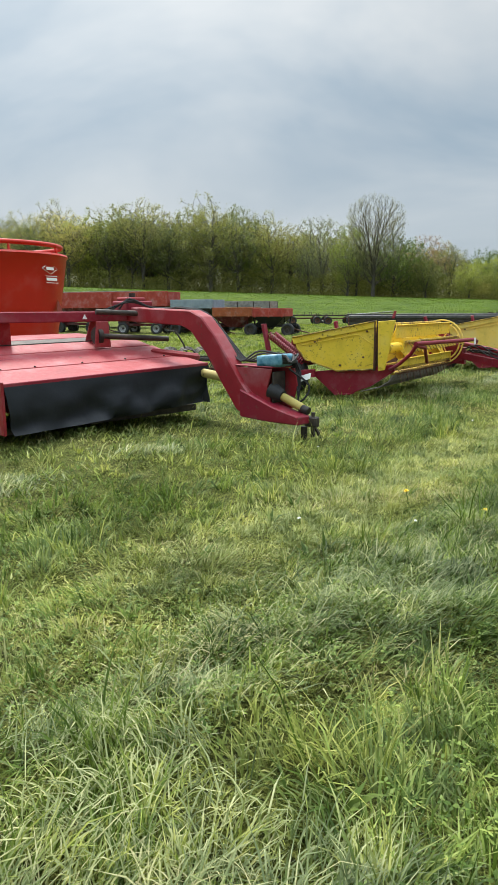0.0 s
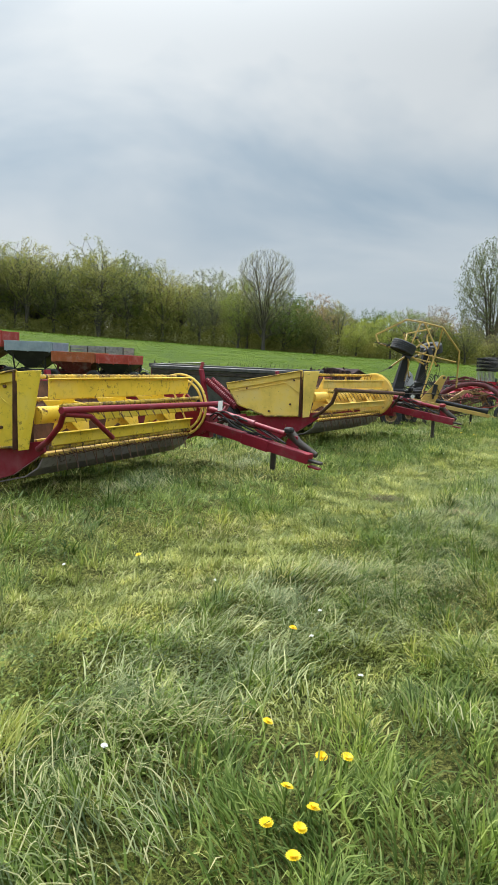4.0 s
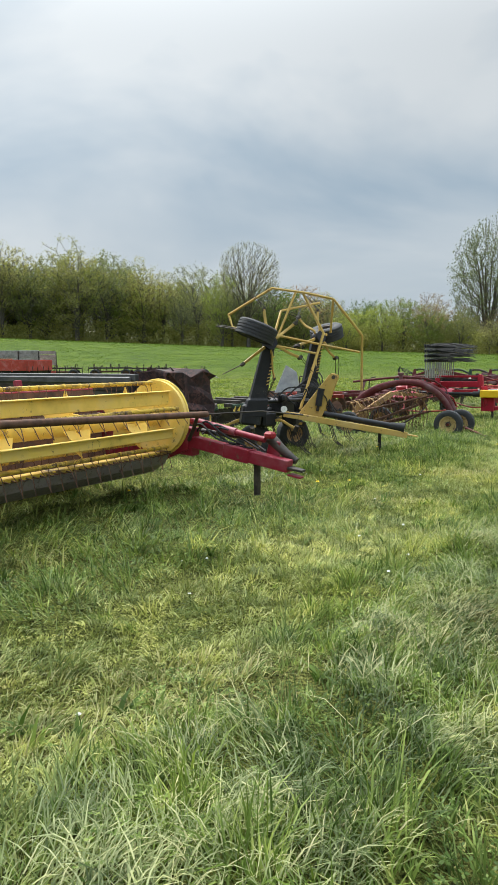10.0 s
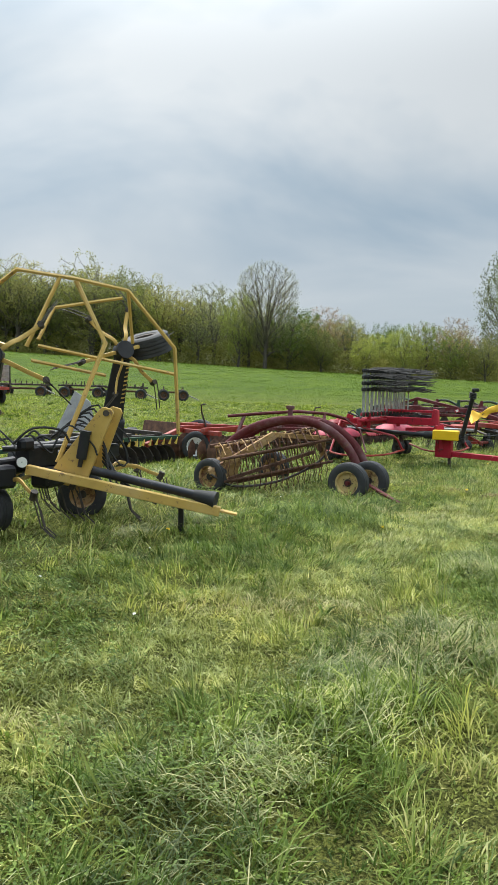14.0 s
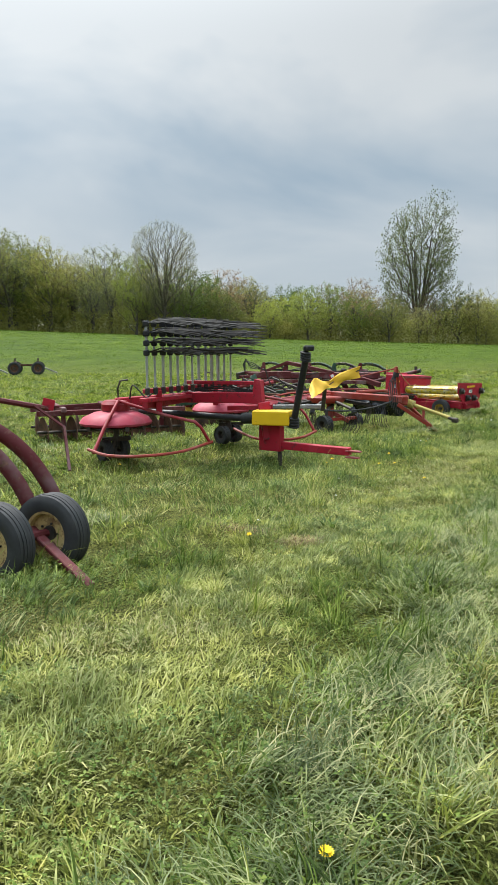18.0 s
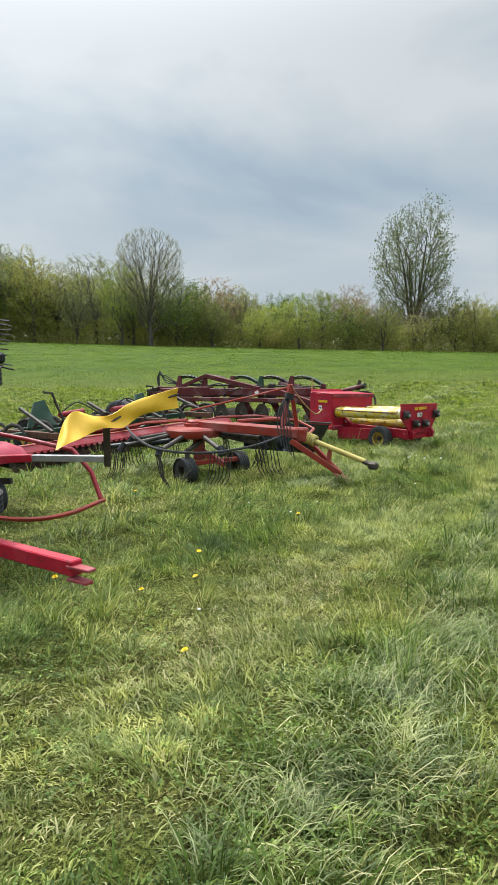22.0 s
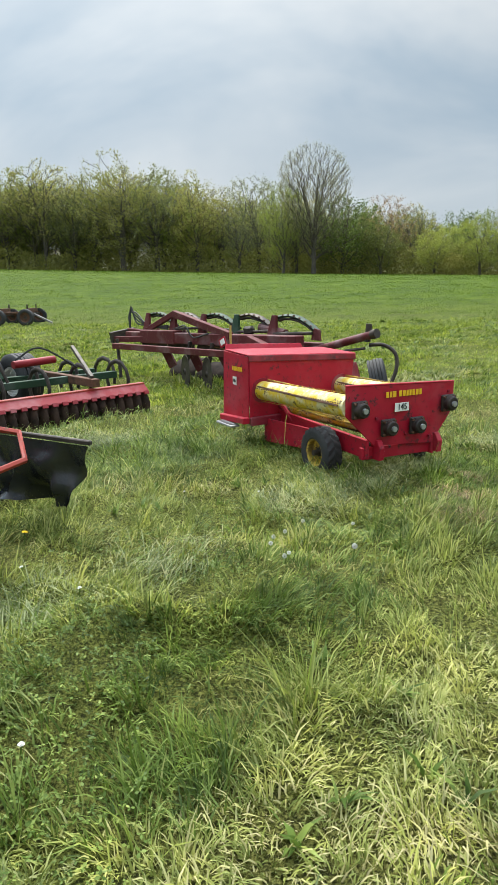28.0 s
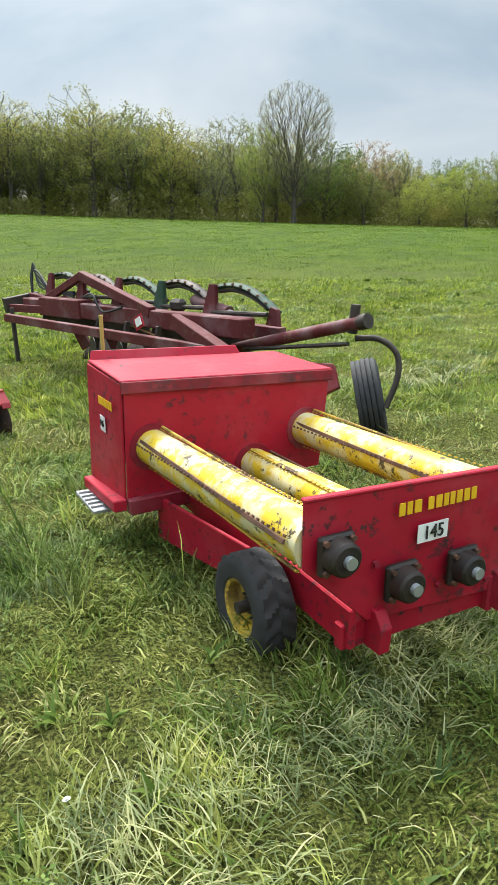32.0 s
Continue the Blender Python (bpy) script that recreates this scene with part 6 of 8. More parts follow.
beam(rk, "frame_arm", q(8.72, 24.22, 0.86), q(9.5, 24.6, 0.8), 0.05, 0.07, TAN_RUST)
beam(rk, "frame_arm", q(7.83, 23.95, 0.34), q(8.1, 24.45, 0.66), 0.05, 0.08, TAN_RUST)
plate(rk, "gear_shield", [q(7.9, 24.05, 0.25), q(8.2, 24.12, 0.22), q(8.25, 24.15, 0.55), q(8.0, 24.1, 0.7)], 0.03, TAN_RUST)
tube(rk, "lower_hoop", [q(7.85, 23.92, 0.3), q(8.2, 23.95, 0.14), q(8.8, 24.2, 0.2), q(9.3, 24.42, 0.42), q(9.52, 24.58, 0.62)], 0.018, STEEL_DARK, 6, 4)


# ---- disc harrows and packers in the second rank ----
def disc_gang(label, m, ln, n, r, frame_mat, disc_mat, extra=True, name="disc_harrow"):
    th = thing(name, label, "disc harrow", m, "tillage tools in the second rank")
    for y, tilt in ((-0.45, 10), (0.55, -10)):
        beam(th, "gang_beam", (-ln / 2, y, 0.62), (ln / 2, y + 0.1 * (tilt < 0), 0.62), 0.09, 0.09, frame_mat)
        cyl(th, "gang_shaft", (-ln / 2, y, r), (ln / 2, y, r), 0.025, STEEL_DARK, 8)
        for k in range(n):
            x = -ln / 2 + ln * (k + 0.5) / n
            spin(th, "disc_blade", [(0.03, 0.05), (r * 0.6, 0.025), (r, -0.02), (r, -0.028), (r * 0.6, 0.015), (0.03, 0.04)], axis_pose((x, y, r - 0.02), (1, math.sin(radians(tilt)), 0)), disc_mat, 18)
        for x in (-ln / 3, ln / 3):
            plate(th, "bearing_hanger", [(x - 0.04, y, 0.6), (x + 0.04, y, 0.6), (x + 0.03, y, r), (x - 0.03, y, r)], 0.03, frame_mat)
    for x in (-ln / 3, 0, ln / 3):
        beam(th, "frame_rail", (x, -0.6, 0.68), (x, 0.8, 0.68), 0.08, 0.08, frame_mat)
    if extra:
        beam(th, "cross_brace", (-ln / 2, -0.4, 0.72), (ln / 2, 0.6, 0.72), 0.06, 0.05, frame_mat)
        beam(th, "drawbar", (0, -0.5, 0.66), (0.3, -1.7, 0.4), 0.09, 0.09, frame_mat)
        tube(th, "lever", [(0.2, 0, 0.7), (0.16, -0.1, 1.0), (0.2, -0.15, 1.15), (0.34, -0.18, 1.17)], 0.018, STEEL_DARK, 6)
    return th


og = disc_gang("rusty orange-red disc harrow with a white-rimmed tyre", pose(7.05, 28.7, -0.08, 0, 0, -38), 2.1, 8, 0.26, RED_ORANGE, RUST)
wheel(og, (0.45, -0.5, 0.33), (0.4, -0.9, 0), 0.31, 0.18, WHITE)
wheel(og, (-0.68, 0.7, 0.42), (0.35, -0.93, 0), 0.36, 0.2, WHITE)
beam(og, "wheel_arm", (-0.6, 0.85, 0.42), (-0.4, 0.5, 0.66), 0.06, 0.08, RED_ORANGE)
slab(og, "shield", (-1.0, -0.7, 0.45), (0.1, -0.7, 0.45), (0.1, -0.62, 0.78), (-1.0, -0.62, 0.78), 0.03, RUST)
cp = disc_gang("brown packer with a notched bar and a green drawbar", pose(5.6, 27.0, -0.14, 0, 0, 52), 2.2, 12, 0.24, STEEL_DARK, STEEL_DARK, extra=False, name="packer")
bmt = bmesh.new()
for k in range(14):
    x = -1.05 + 2.1 * k / 13
    bm_cyl((x, -0.66, 0.5), (x, -0.72, 0.62), 0.03, 5, r2=0.004, bm=bmt)
tagged(part("notched_teeth", bmt, YELLOW_PALE, cp), kind="stuff")
beam(cp, "front_bar", (-1.1, -0.66, 0.62), (1.1, -0.66, 0.62), 0.06, 0.07, GREEN)
beam(cp, "drawbar", (-1.2, -0.3, 0.55), (-2.9, 0.1, 0.42), 0.07, 0.07, GREEN)
wheel(cp, (-2.35, -1.0, 0.4), (0.6, -0.8, 0), 0.36, 0.2, YELLOW_PALE)
wheel(cp, (0.9, 0.95, 0.36), (0.6, -0.8, 0), 0.33, 0.18, YELLOW_PALE)
wheel(cp, (1.35, 1.0, 0.36), (0.6, -0.8, 0), 0.33, 0.18, YELLOW_PALE)
for s in ((-2.35, -0.85), (0.95, 0.85)):
    beam(cp, "wheel_arm", (s[0], s[1], 0.38), (s[0] * 0.55, s[1] * 0.4, 0.64), 0.06, 0.08, STEEL_DARK)
disc_gang("rusty brown tandem disc harrow with a dull red frame", pose(9.35, 32.2, -0.2, 0, 0, 20), 2.7, 11, 0.29, MAROON, RUST)


# ---- twin-rotor hay rake with the tine arms racked upright ----
q = rel(11.3, 29.0, -0.11)
rr = thing("rotary_rake", "crimson twin-rotor rake with its grey tine arms racked upright", "rotary rake", pose(11.3, 29.0, -0.11))
for cx, cy, r, wx, wy in ((9.92, 28.82, 0.5, 0.0, 0.0), (11.42, 30.68, 0.48, 0.16, -0.3)):
    c = Vector(q(cx, cy, 0.0))
    spin(rr, "rotor_dome", [(r * 0.98, 0.5), (r, 0.53), (r * 0.9, 0.60), (r * 0.6, 0.665), (r * 0.3, 0.69), (r * 0.3, 0.74), (0.06, 0.78), (0.06, 0.5), (r * 0.9, 0.48)], Matrix.Translation(c), DOME_RED, 40)
    spin(rr, "dome_cap", [(0.19, 0.69), (0.2, 0.78), (0.15, 0.83), (0.01, 0.84)], Matrix.Translation(c), RED, 24)
    for k in range(11):
        a = math.tau * k / 11
        d = Vector((math.cos(a), math.sin(a), 0))
        cyl(rr, "arm_socket", c + d * (r * 0.55) + Vector((0, 0, 0.49)), c + d * (r * 0.98) + Vector((0, 0, 0.47)), 0.032, STEEL_DARK, 8)
    cyl(rr, "rotor_leg", c + Vector((0, 0, 0.18)), c + Vector((0, 0, 0.5)), 0.04, STEEL_DARK, 10)
    beam(rr, "wheel_yoke", c + Vector((-0.2 + wx, wy * 0.3, 0.28)), c + Vector((0.2 + wx, wy * 0.5, 0.3)), 0.06, 0.06, STEEL_DARK)
    for s in (-1, 1):
        wheel(rr, c + Vector((s * 0.1 + wx - 0.04, -0.02 + wy + s * 0.12, 0.15)), (0.75, 0.6, 0), 0.15, 0.12, STEEL_DARK, 0.45, seg=20)
        beam(rr, "wheel_fork", c + Vector((s * 0.06 + wx, wy + s * 0.05, 0.15)), c + Vector((wx * 0.6, wy * 0.5, 0.36)), 0.05, 0.05, STEEL_DARK)
    if wx:
        tube(rr, "leg_tube", [c + Vector((wx, wy, 0.2)), c + Vector((wx * 0.6, wy * 0.5, 0.42)), c + Vector((0, 0, 0.46))], 0.035, STEEL_DARK, 8)
# frame
beam(rr, "main_beam", q(11.9, 28.6, 0.86), q(10.85, 29.2, 0.84), 0.13, 0.15, RED_CLEAN, 0.01)
beam(rr, "main_beam", q(10.9, 29.17, 0.84), q(10.35, 28.5, 0.8), 0.12, 0.13, RED_CLEAN, 0.01)
beam(rr, "rotor_boom", q(10.9, 29.2, 0.84), q(9.92, 28.82, 0.8), 0.1, 0.12, RED_CLEAN, 0.01)
beam(rr, "rotor_boom", q(10.9, 29.2, 0.84), q(11.42, 30.68, 0.8), 0.1, 0.12, RED_CLEAN, 0.01)
beam(rr, "upper_tube", q(11.88, 28.62, 1.06), q(10.9, 29.3, 1.05), 0.05, 0.05, RED_CLEAN)
plate(rr, "front_post", [q(11.84, 28.66, 0.78), q(11.98, 28.56, 0.78), q(11.96, 28.58, 1.1), q(11.88, 28.64, 1.12)], 0.09, RED_CLEAN)
beam(rr, "front_post_beam", q(11.95, 28.52, 0.8), q(12.02, 28.44, 0.3), 0.16, 0.2, RED_CLEAN, 0.01)
box(rr, "tool_plate", q(12.05, 28.4, 0.34), (0.34, 0.12, 0.36), RED_CLEAN, rz=-40, bev=0.008)
beam(rr, "tongue", q(11.97, 28.5, 0.24), q(12.97, 27.66, 0.24), 0.09, 0.1, RED_CLEAN, 0.008)
plate(rr, "hitch_plate", [q(12.95, 27.72, 0.26), q(13.1, 27.58, 0.26), q(13.06, 27.53, 0.26), q(12.9, 27.65, 0.26)], 0.02, RED)
plate(rr, "hitch_plate", [q(12.95, 27.72, 0.18), q(13.08, 27.59, 0.18), q(13.04, 27.54, 0.18), q(12.9, 27.65, 0.18)], 0.02, RED)
beam(rr, "stand", q(12.17, 28.36, -0.13), q(12.15, 28.38, 0.3), 0.055, 0.055, STEEL_DARK)
box(rr, "yellow_gear_cover", q(12.05, 28.28, 0.62), (0.5, 0.27, 0.19), YELLOW_CLEAN, rz=-18, bev=0.012, label="clean yellow shaft cover")
cyl(rr, "long_shaft", q(10.2, 29.45, 0.62), q(11.72, 28.38, 0.6), 0.045, BLACK_PAINT, 14)
cyl(rr, "shaft_boot", q(11.66, 28.42, 0.6), q(11.83, 28.33, 0.61), 0.075, RUBBER, 14)
cyl(rr, "raised_shaft", q(12.32, 28.14, 0.58), q(12.44, 27.9, 1.42), 0.043, BLACK_PAINT, 14)
for z in range(4):
    spin(rr, "boot_ring", [(0.05, -0.02), (0.085, -0.008), (0.085, 0.008), (0.05, 0.02)], axis_pose(q(12.31, 28.16, 0.52 + 0.035 * z), (0.12, -0.24, 0.84)), RUBBER, 16)
    spin(rr, "boot_ring", [(0.04, -0.02), (0.07, -0.008), (0.07, 0.008), (0.04, 0.02)], axis_pose(q(12.435, 27.91, 1.38 + 0.03 * z), (0.12, -0.24, 0.84)), RUBBER, 16)
box(rr, "shaft_yoke", q(12.47, 27.87, 1.53), (0.14, 0.06, 0.07), BLACK_PAINT, rz=15, bev=0.015)
plate(rr, "white_label", [q(12.325, 28.075, 0.74), q(12.38, 28.075, 0.74), q(12.4, 28.03, 0.9), q(12.345, 28.03, 0.9)], 0.004, WHITE, 0)
# racked arms
b0, b1 = Vector(q(10.36, 28.3, 0.98)), Vector(q(11.56, 30.05, 0.98))
beam(rr, "rack_bar", b0, b1, 0.05, 0.06, RED_CLEAN)
beam(rr, "rack_rail", b0 - Vector((0, 0, 0.12)), b1 - Vector((0, 0, 0.12)), 0.16, 0.05, RED_CLEAN)
beam(rr, "rack_post", b0.lerp(b1, 0.15) - Vector((0, 0, 0.32)), b0.lerp(b1, 0.15), 0.08, 0.08, RED_CLEAN)
beam(rr, "rack_post", b0.lerp(b1, 0.8) - Vector((0, 0, 0.3)), b0.lerp(b1, 0.8), 0.08, 0.08, RED_CLEAN)
rg2 = random.Random(5)
N_ARM = 25
for k in range(N_ARM):
    p = b0.lerp(b1, (k + 0.4) / N_ARM) + Vector((0.03 * (-1) ** k, -0.03 * (-1) ** k, 0))
    tilt = Vector((rg2.uniform(-0.015, 0.015), rg2.uniform(-0.015, 0.015), 0))
    top = p + tilt + Vector((0, 0, 0.9))
    arm = cyl(rr, "tine_arm", p - Vector((0, 0, 0.06)), top, 0.015, STEEL_GREY, 8)
    box(arm, "arm_clip", p, (0.06, 0.06, 0.09), STEEL_DARK, bev=0.008)
    for j in range(4):
        z = 0.5 + 0.125 * j
        c = p + tilt * z + Vector((0, 0, z))
        box(arm, "tine_holder", c, (0.075, 0.085, 0.075), BLACK_PAINT, bev=0.012)
        w = rg2.uniform(-0.03, 0.03)
        for s in (-0.028, 0.0, 0.028):
            e = c + Vector((0.52 + w, -0.34 + w, 0.02 + rg2.uniform(-0.06, 0.06)))
            tube(arm, "tine", [c + Vector((0, s, 0)), c.lerp(e, 0.35) + Vector((0, s, 0.035)), e + Vector((0, s, -0.01))], 0.006, RUBBER, 4)
# guard hoops
tube(rr, "guard_hoop", [q(9.98, 28.66, 0.83), q(9.84, 28.2, 0.5), q(9.74, 27.95, 0.22)], 0.024, RED, 8)
tube(rr, "guard_hoop", [q(9.66, 28.02, 0.26), q(9.95, 27.8, 0.21), q(10.4, 27.8, 0.2), q(10.85, 28.0, 0.22), q(11.25, 28.38, 0.29)], 0.02, RED_ORANGE, 7, 5)
tube(rr, "guard_hoop", [q(11.22, 28.36, 0.28), q(11.1, 28.28, 0.5), q(11.02, 28.3, 0.57), q(10.6, 28.42, 0.66), q(9.98, 28.68, 0.83)], 0.022, RED, 8)
tube(rr, "guard_hoop", [q(11.45, 30.5, 0.84), q(12.1, 30.0, 0.78), q(12.55, 29.8, 0.7), q(12.72, 29.75, 0.5), q(12.82, 29.6, 0.28)], 0.022, RED, 8)
tube(rr, "guard_hoop", [q(12.85, 29.6, 0.27), q(12.6, 29.3, 0.22), q(12.3, 29.2, 0.2), q(11.9, 29.4, 0.2), q(11.6, 29.8, 0.3)], 0.02, RED_ORANGE, 7, 5)
# yellow swath curtain on its arm
top0, top1 = Vector(q(12.62, 28.98, 1.06)), Vector(q(13.54, 29.64, 1.25))
upper = [q(*p) for p in ((12.63, 28.9, 0.94), (12.67, 28.95, 1.05), (12.74, 29.02, 1.11), (12.86, 29.13, 1.06), (12.99, 29.25, 1.06), (13.16, 29.37, 1.16), (13.53, 29.63, 1.26))]
lower = [q(*p) for p in ((12.64, 28.7, 0.84), (12.72, 28.76, 0.88), (12.8, 28.86, 0.91), (12.93, 29.1, 0.96), (13.08, 29.27, 0.95), (13.23, 29.42, 1.04), (13.53, 29.63, 1.08))]


def along_edge(edge, u):
    """A smooth point at u from 0 to 1 on the edge through its control points."""
    x = u * (len(edge) - 1)
    i = min(len(edge) - 2, int(x))
    p = [Vector(edge[min(len(edge) - 1, max(0, i + k))]) for k in (-1, 0, 1, 2)]
    t = x - i
    return 0.5 * (2 * p[1] + (p[2] - p[0]) * t + (2 * p[0] - 5 * p[1] + 4 * p[2] - p[3]) * t * t + (3 * p[1] - p[0] - 3 * p[2] + p[3]) * t ** 3)


bmt = bmesh.new()
rows = []
for j in range(7):
    rows.append([bmt.verts.new(along_edge(upper, i / 24).lerp(along_edge(lower, i / 24), j / 6) + Vector((0.02, -0.03, 0)) * math.sin(math.pi * j / 6) * math.sin(i * 0.7)) for i in range(25)])
for ra, rb in zip(rows, rows[1:]):
    for i in range(24):
        bmt.faces.new((ra[i], ra[i + 1], rb[i + 1], rb[i]))
got = bmesh.ops.extrude_face_region(bmt, geom=bmt.faces[:])
bmesh.ops.translate(bmt, vec=(0.006, -0.004, 0), verts=[g for g in got["geom"] if isinstance(g, bmesh.types.BMVert)])
smooth(part("swath_curtain", bmt, CANVAS_YELLOW, rr, "wavy bright yellow canvas curtain"), 60)
tube(rr, "curtain_rod", [Vector(p) + Vector((0, 0.012, -0.06)) for p in upper[3:]], 0.01, STEEL_DARK, 6)
beam(rr, "curtain_post", q(12.92, 29.4, 0.6), q(12.94, 29.3, 1.08), 0.06, 0.02, STEEL_DARK)
beam(rr, "curtain_arm", q(12.2, 29.75, 0.64), q(12.92, 29.45, 0.66), 0.05, 0.06, STEEL_GREY)
beam(rr, "curtain_arm", q(11.5, 29.8, 0.62), q(12.2, 29.75, 0.64), 0.06, 0.07, RED_CLEAN)
for k in range(4):
    tube(rr, "hose", [q(11.9, 28.6, 0.95), q(11.4, 28.95, 1.0 - 0.03 * k), q(10.9, 29.2, 0.95), q(10.55, 28.75 + 0.05 * k, 0.98), q(10.35, 28.6, 0.86)], 0.011, RUBBER, 5, 5)
tube(rr, "hose", [q(10.36, 28.4, 0.9), q(10.2, 28.5, 1.05), q(10.12, 28.8, 0.85)], 0.011, RUBBER, 5, 5)

# ---- single-rotor rake with the tan shaft guard ----
q = rel(14.1, 32.6, -0.13)
dz = thing("single_rotor_rake", "orange-red single-rotor rake with a black curtain and tan shaft", "rotary rake", pose(14.1, 32.6, -0.13))
hub = Vector(q(13.6, 32.92, 0.0))
spin(dz, "rotor_head", [(0.1, 0.42), (0.36, 0.46), (0.385, 0.5), (0.385, 0.56), (0.36, 0.585), (0.14, 0.6), (0.14, 0.64), (0.02, 0.65)], Matrix.Translation(hub), RED_ORANGE, 36)
spin(dz, "head_cap", [(0.1, 0.62), (0.1, 0.67), (0.07, 0.69), (0.02, 0.69)], Matrix.Translation(hub), RED_ORANGE, 24)
box(dz, "rotor_column", hub + Vector((0.06, -0.1, 0.32)), (0.13, 0.12, 0.34), RED_ORANGE, rz=-25, bev=0.01)
for k in range(8):
    a = math.tau * k / 8 + 0.35
    d = Vector((math.cos(a), math.sin(a), 0))
    s = Vector((-d.y, d.x, 0))
    arm = cyl(dz, "rotor_arm", hub + d * 0.3 + Vector((0, 0, 0.5)), hub + d * 1.0 + Vector((0, 0, 0.38)), 0.03, STEEL_DARK, 10)
    cyl(arm, "tine_hub", hub + d * 0.98 + Vector((0, 0, 0.42)), hub + d * 1.04 + Vector((0, 0, 0.32)), 0.045, BLACK_PAINT, 10)
    tines(arm, "spring_tine", hub + d * 1.04 + Vector((0, 0, 0.36)), s * 0.8 + d, 7, 0.4, 0.05, STEEL_DARK, 0.0065, 0.12 * (1 if k % 2 else -1))
be = Vector(q(14.97, 32.24, 0.55))
beam(dz, "boom", hub + Vector((0.1, -0.05, 0.62)), be, 0.24, 0.12, RED_ORANGE, 0.01)
m_dir = (be - hub - Vector((0, 0, 0.62)))
ang = math.degrees(math.atan2(m_dir.y, m_dir.x))
lab = Vector(q(14.28, 32.66, 0.6)) + Vector((-0.052, -0.116, 0.0))
plate(dz, "name_plate", [lab + Vector((-0.27, 0.125, -0.035)), lab + Vector((0.27, -0.125, -0.055)), lab + Vector((0.27, -0.125, 0.025)), lab + Vector((-0.27, 0.125, 0.045))], 0.004, WHITE, 0, "white brand strip")
for k in range(9):
    c = lab + Vector((-0.235 + 0.058 * k, 0.108 - 0.0268 * k, -0.004 - 0.0027 * k)) + Vector((-0.002, -0.006, 0))
    beam(dz, "brand_bar", c - Vector((0.016, -0.0074, 0)), c + Vector((0.016, -0.0074, 0)), 0.004, 0.034, INK, 0)
box(dz, "gearbox", be + Vector((0.02, -0.01, -0.02)), (0.16, 0.16, 0.18), RED_ORANGE, rz=ang, bev=0.02)
tp = Vector(q(14.87, 32.4, 1.17))
beam(dz, "mast_leg", q(14.72, 32.28, 0.5), tp, 0.05, 0.06, RED_ORANGE)
beam(dz, "mast_leg", q(14.98, 32.5, 0.5), tp, 0.05, 0.06, RED_ORANGE)
cyl(dz, "mast_coil", q(14.84, 32.34, 0.98), q(14.86, 32.34, 1.06), 0.06, RUBBER, 12)
tube(dz, "stay_rod", [tp - Vector((0, 0, 0.03)), q(13.55, 33.1, 0.8)], 0.016, RED_ORANGE, 6)
tube(dz, "rope", [tp, q(15.02, 32.4, 0.95), q(15.2, 32.45, 0.78), q(15.32, 32.6, 0.82)], 0.009, TAN_RUST, 5, 4)
beam(dz, "stand_leg", q(14.84, 32.14, 0.46), q(15.46, 31.98, 0.04), 0.05, 0.07, RED_ORANGE)
beam(dz, "stand_leg", q(15.08, 32.3, 0.44), q(15.44, 32.0, 0.06), 0.05, 0.06, RED_ORANGE)
beam(dz, "leg_tie", q(15.3, 32.02, 0.14), q(15.34, 32.08, 0.4), 0.05, 0.04, RED_ORANGE)
plate(dz, "hitch_foot", [q(15.4, 32.06, 0.1), q(15.66, 31.92, -0.06), q(15.62, 31.84, -0.08), q(15.36, 31.96, 0.06)], 0.04, RED_ORANGE)
cyl(dz, "shaft_guard", q(15.1, 32.18, 0.47), q(15.7, 31.69, 0.24), 0.033, PTO_YELLOW, 16, label="tan plastic shaft guard")
for k in range(6):
    spin(dz, "boot_ring", [(0.05, -0.016), (0.078, -0.006), (0.078, 0.006), (0.05, 0.016)], axis_pose(q(15.03 + 0.024 * k, 32.24 - 0.02 * k, 0.5 - 0.0095 * k), (0.56, -0.46, -0.22)), PTO_YELLOW, 18)
cyl(dz, "shaft_joint", q(15.68, 31.7, 0.24), q(15.82, 31.58, 0.19), 0.03, STEEL_DARK, 12)
box(dz, "shaft_yoke", q(15.78, 31.62, 0.2), (0.12, 0.09, 0.09), STEEL_DARK, rz=-40, bev=0.02)
for x, y in ((13.49, 32.45), (14.2, 32.98)):
    wheel(dz, q(x, y, 0.05), (0.8, 0.55, 0), 0.185, 0.17, STEEL_DARK, 0.4, seg=22)
beam(dz, "wheel_beam", q(13.6, 32.55, 0.14), q(14.25, 32.9, 0.14), 0.07, 0.06, RED_ORANGE)
beam(dz, "wheel_beam", q(13.62, 32.85, 0.3), q(14.0, 32.62, 0.1), 0.07, 0.08, RED_ORANGE)
beam(dz, "wheel_strut", q(13.49, 32.42, 0.3), q(13.7, 32.75, 0.42), 0.06, 0.05, STEEL_DARK)
cyl(dz, "wheel_fork", q(13.49, 32.4, 0.05), q(13.52, 32.42, 0.36), 0.03, STEEL_DARK, 8)
for off in (0.0, 0.1):
    tube(dz, "side_rail", [hub + Vector((-0.1, 0.1 - off, 0.68)), q(12.9, 33.35 - off, 0.62), q(12.35, 33.75 - off, 0.48)], 0.022, RED_ORANGE, 6)
cyl(dz, "spare_bar", q(12.4, 33.2, 0.3), q(13.5, 32.9, 0.42), 0.04, BLACK_PAINT, 10)
tube(dz, "guard_hose", [q(12.6, 33.5, 0.56), q(12.8, 32.7, 0.5), q(13.15, 31.95, 0.42), q(13.7, 31.75, 0.38), q(14.3, 31.95, 0.42), q(14.75, 32.2, 0.52)], 0.016, RUBBER, 6, 6)
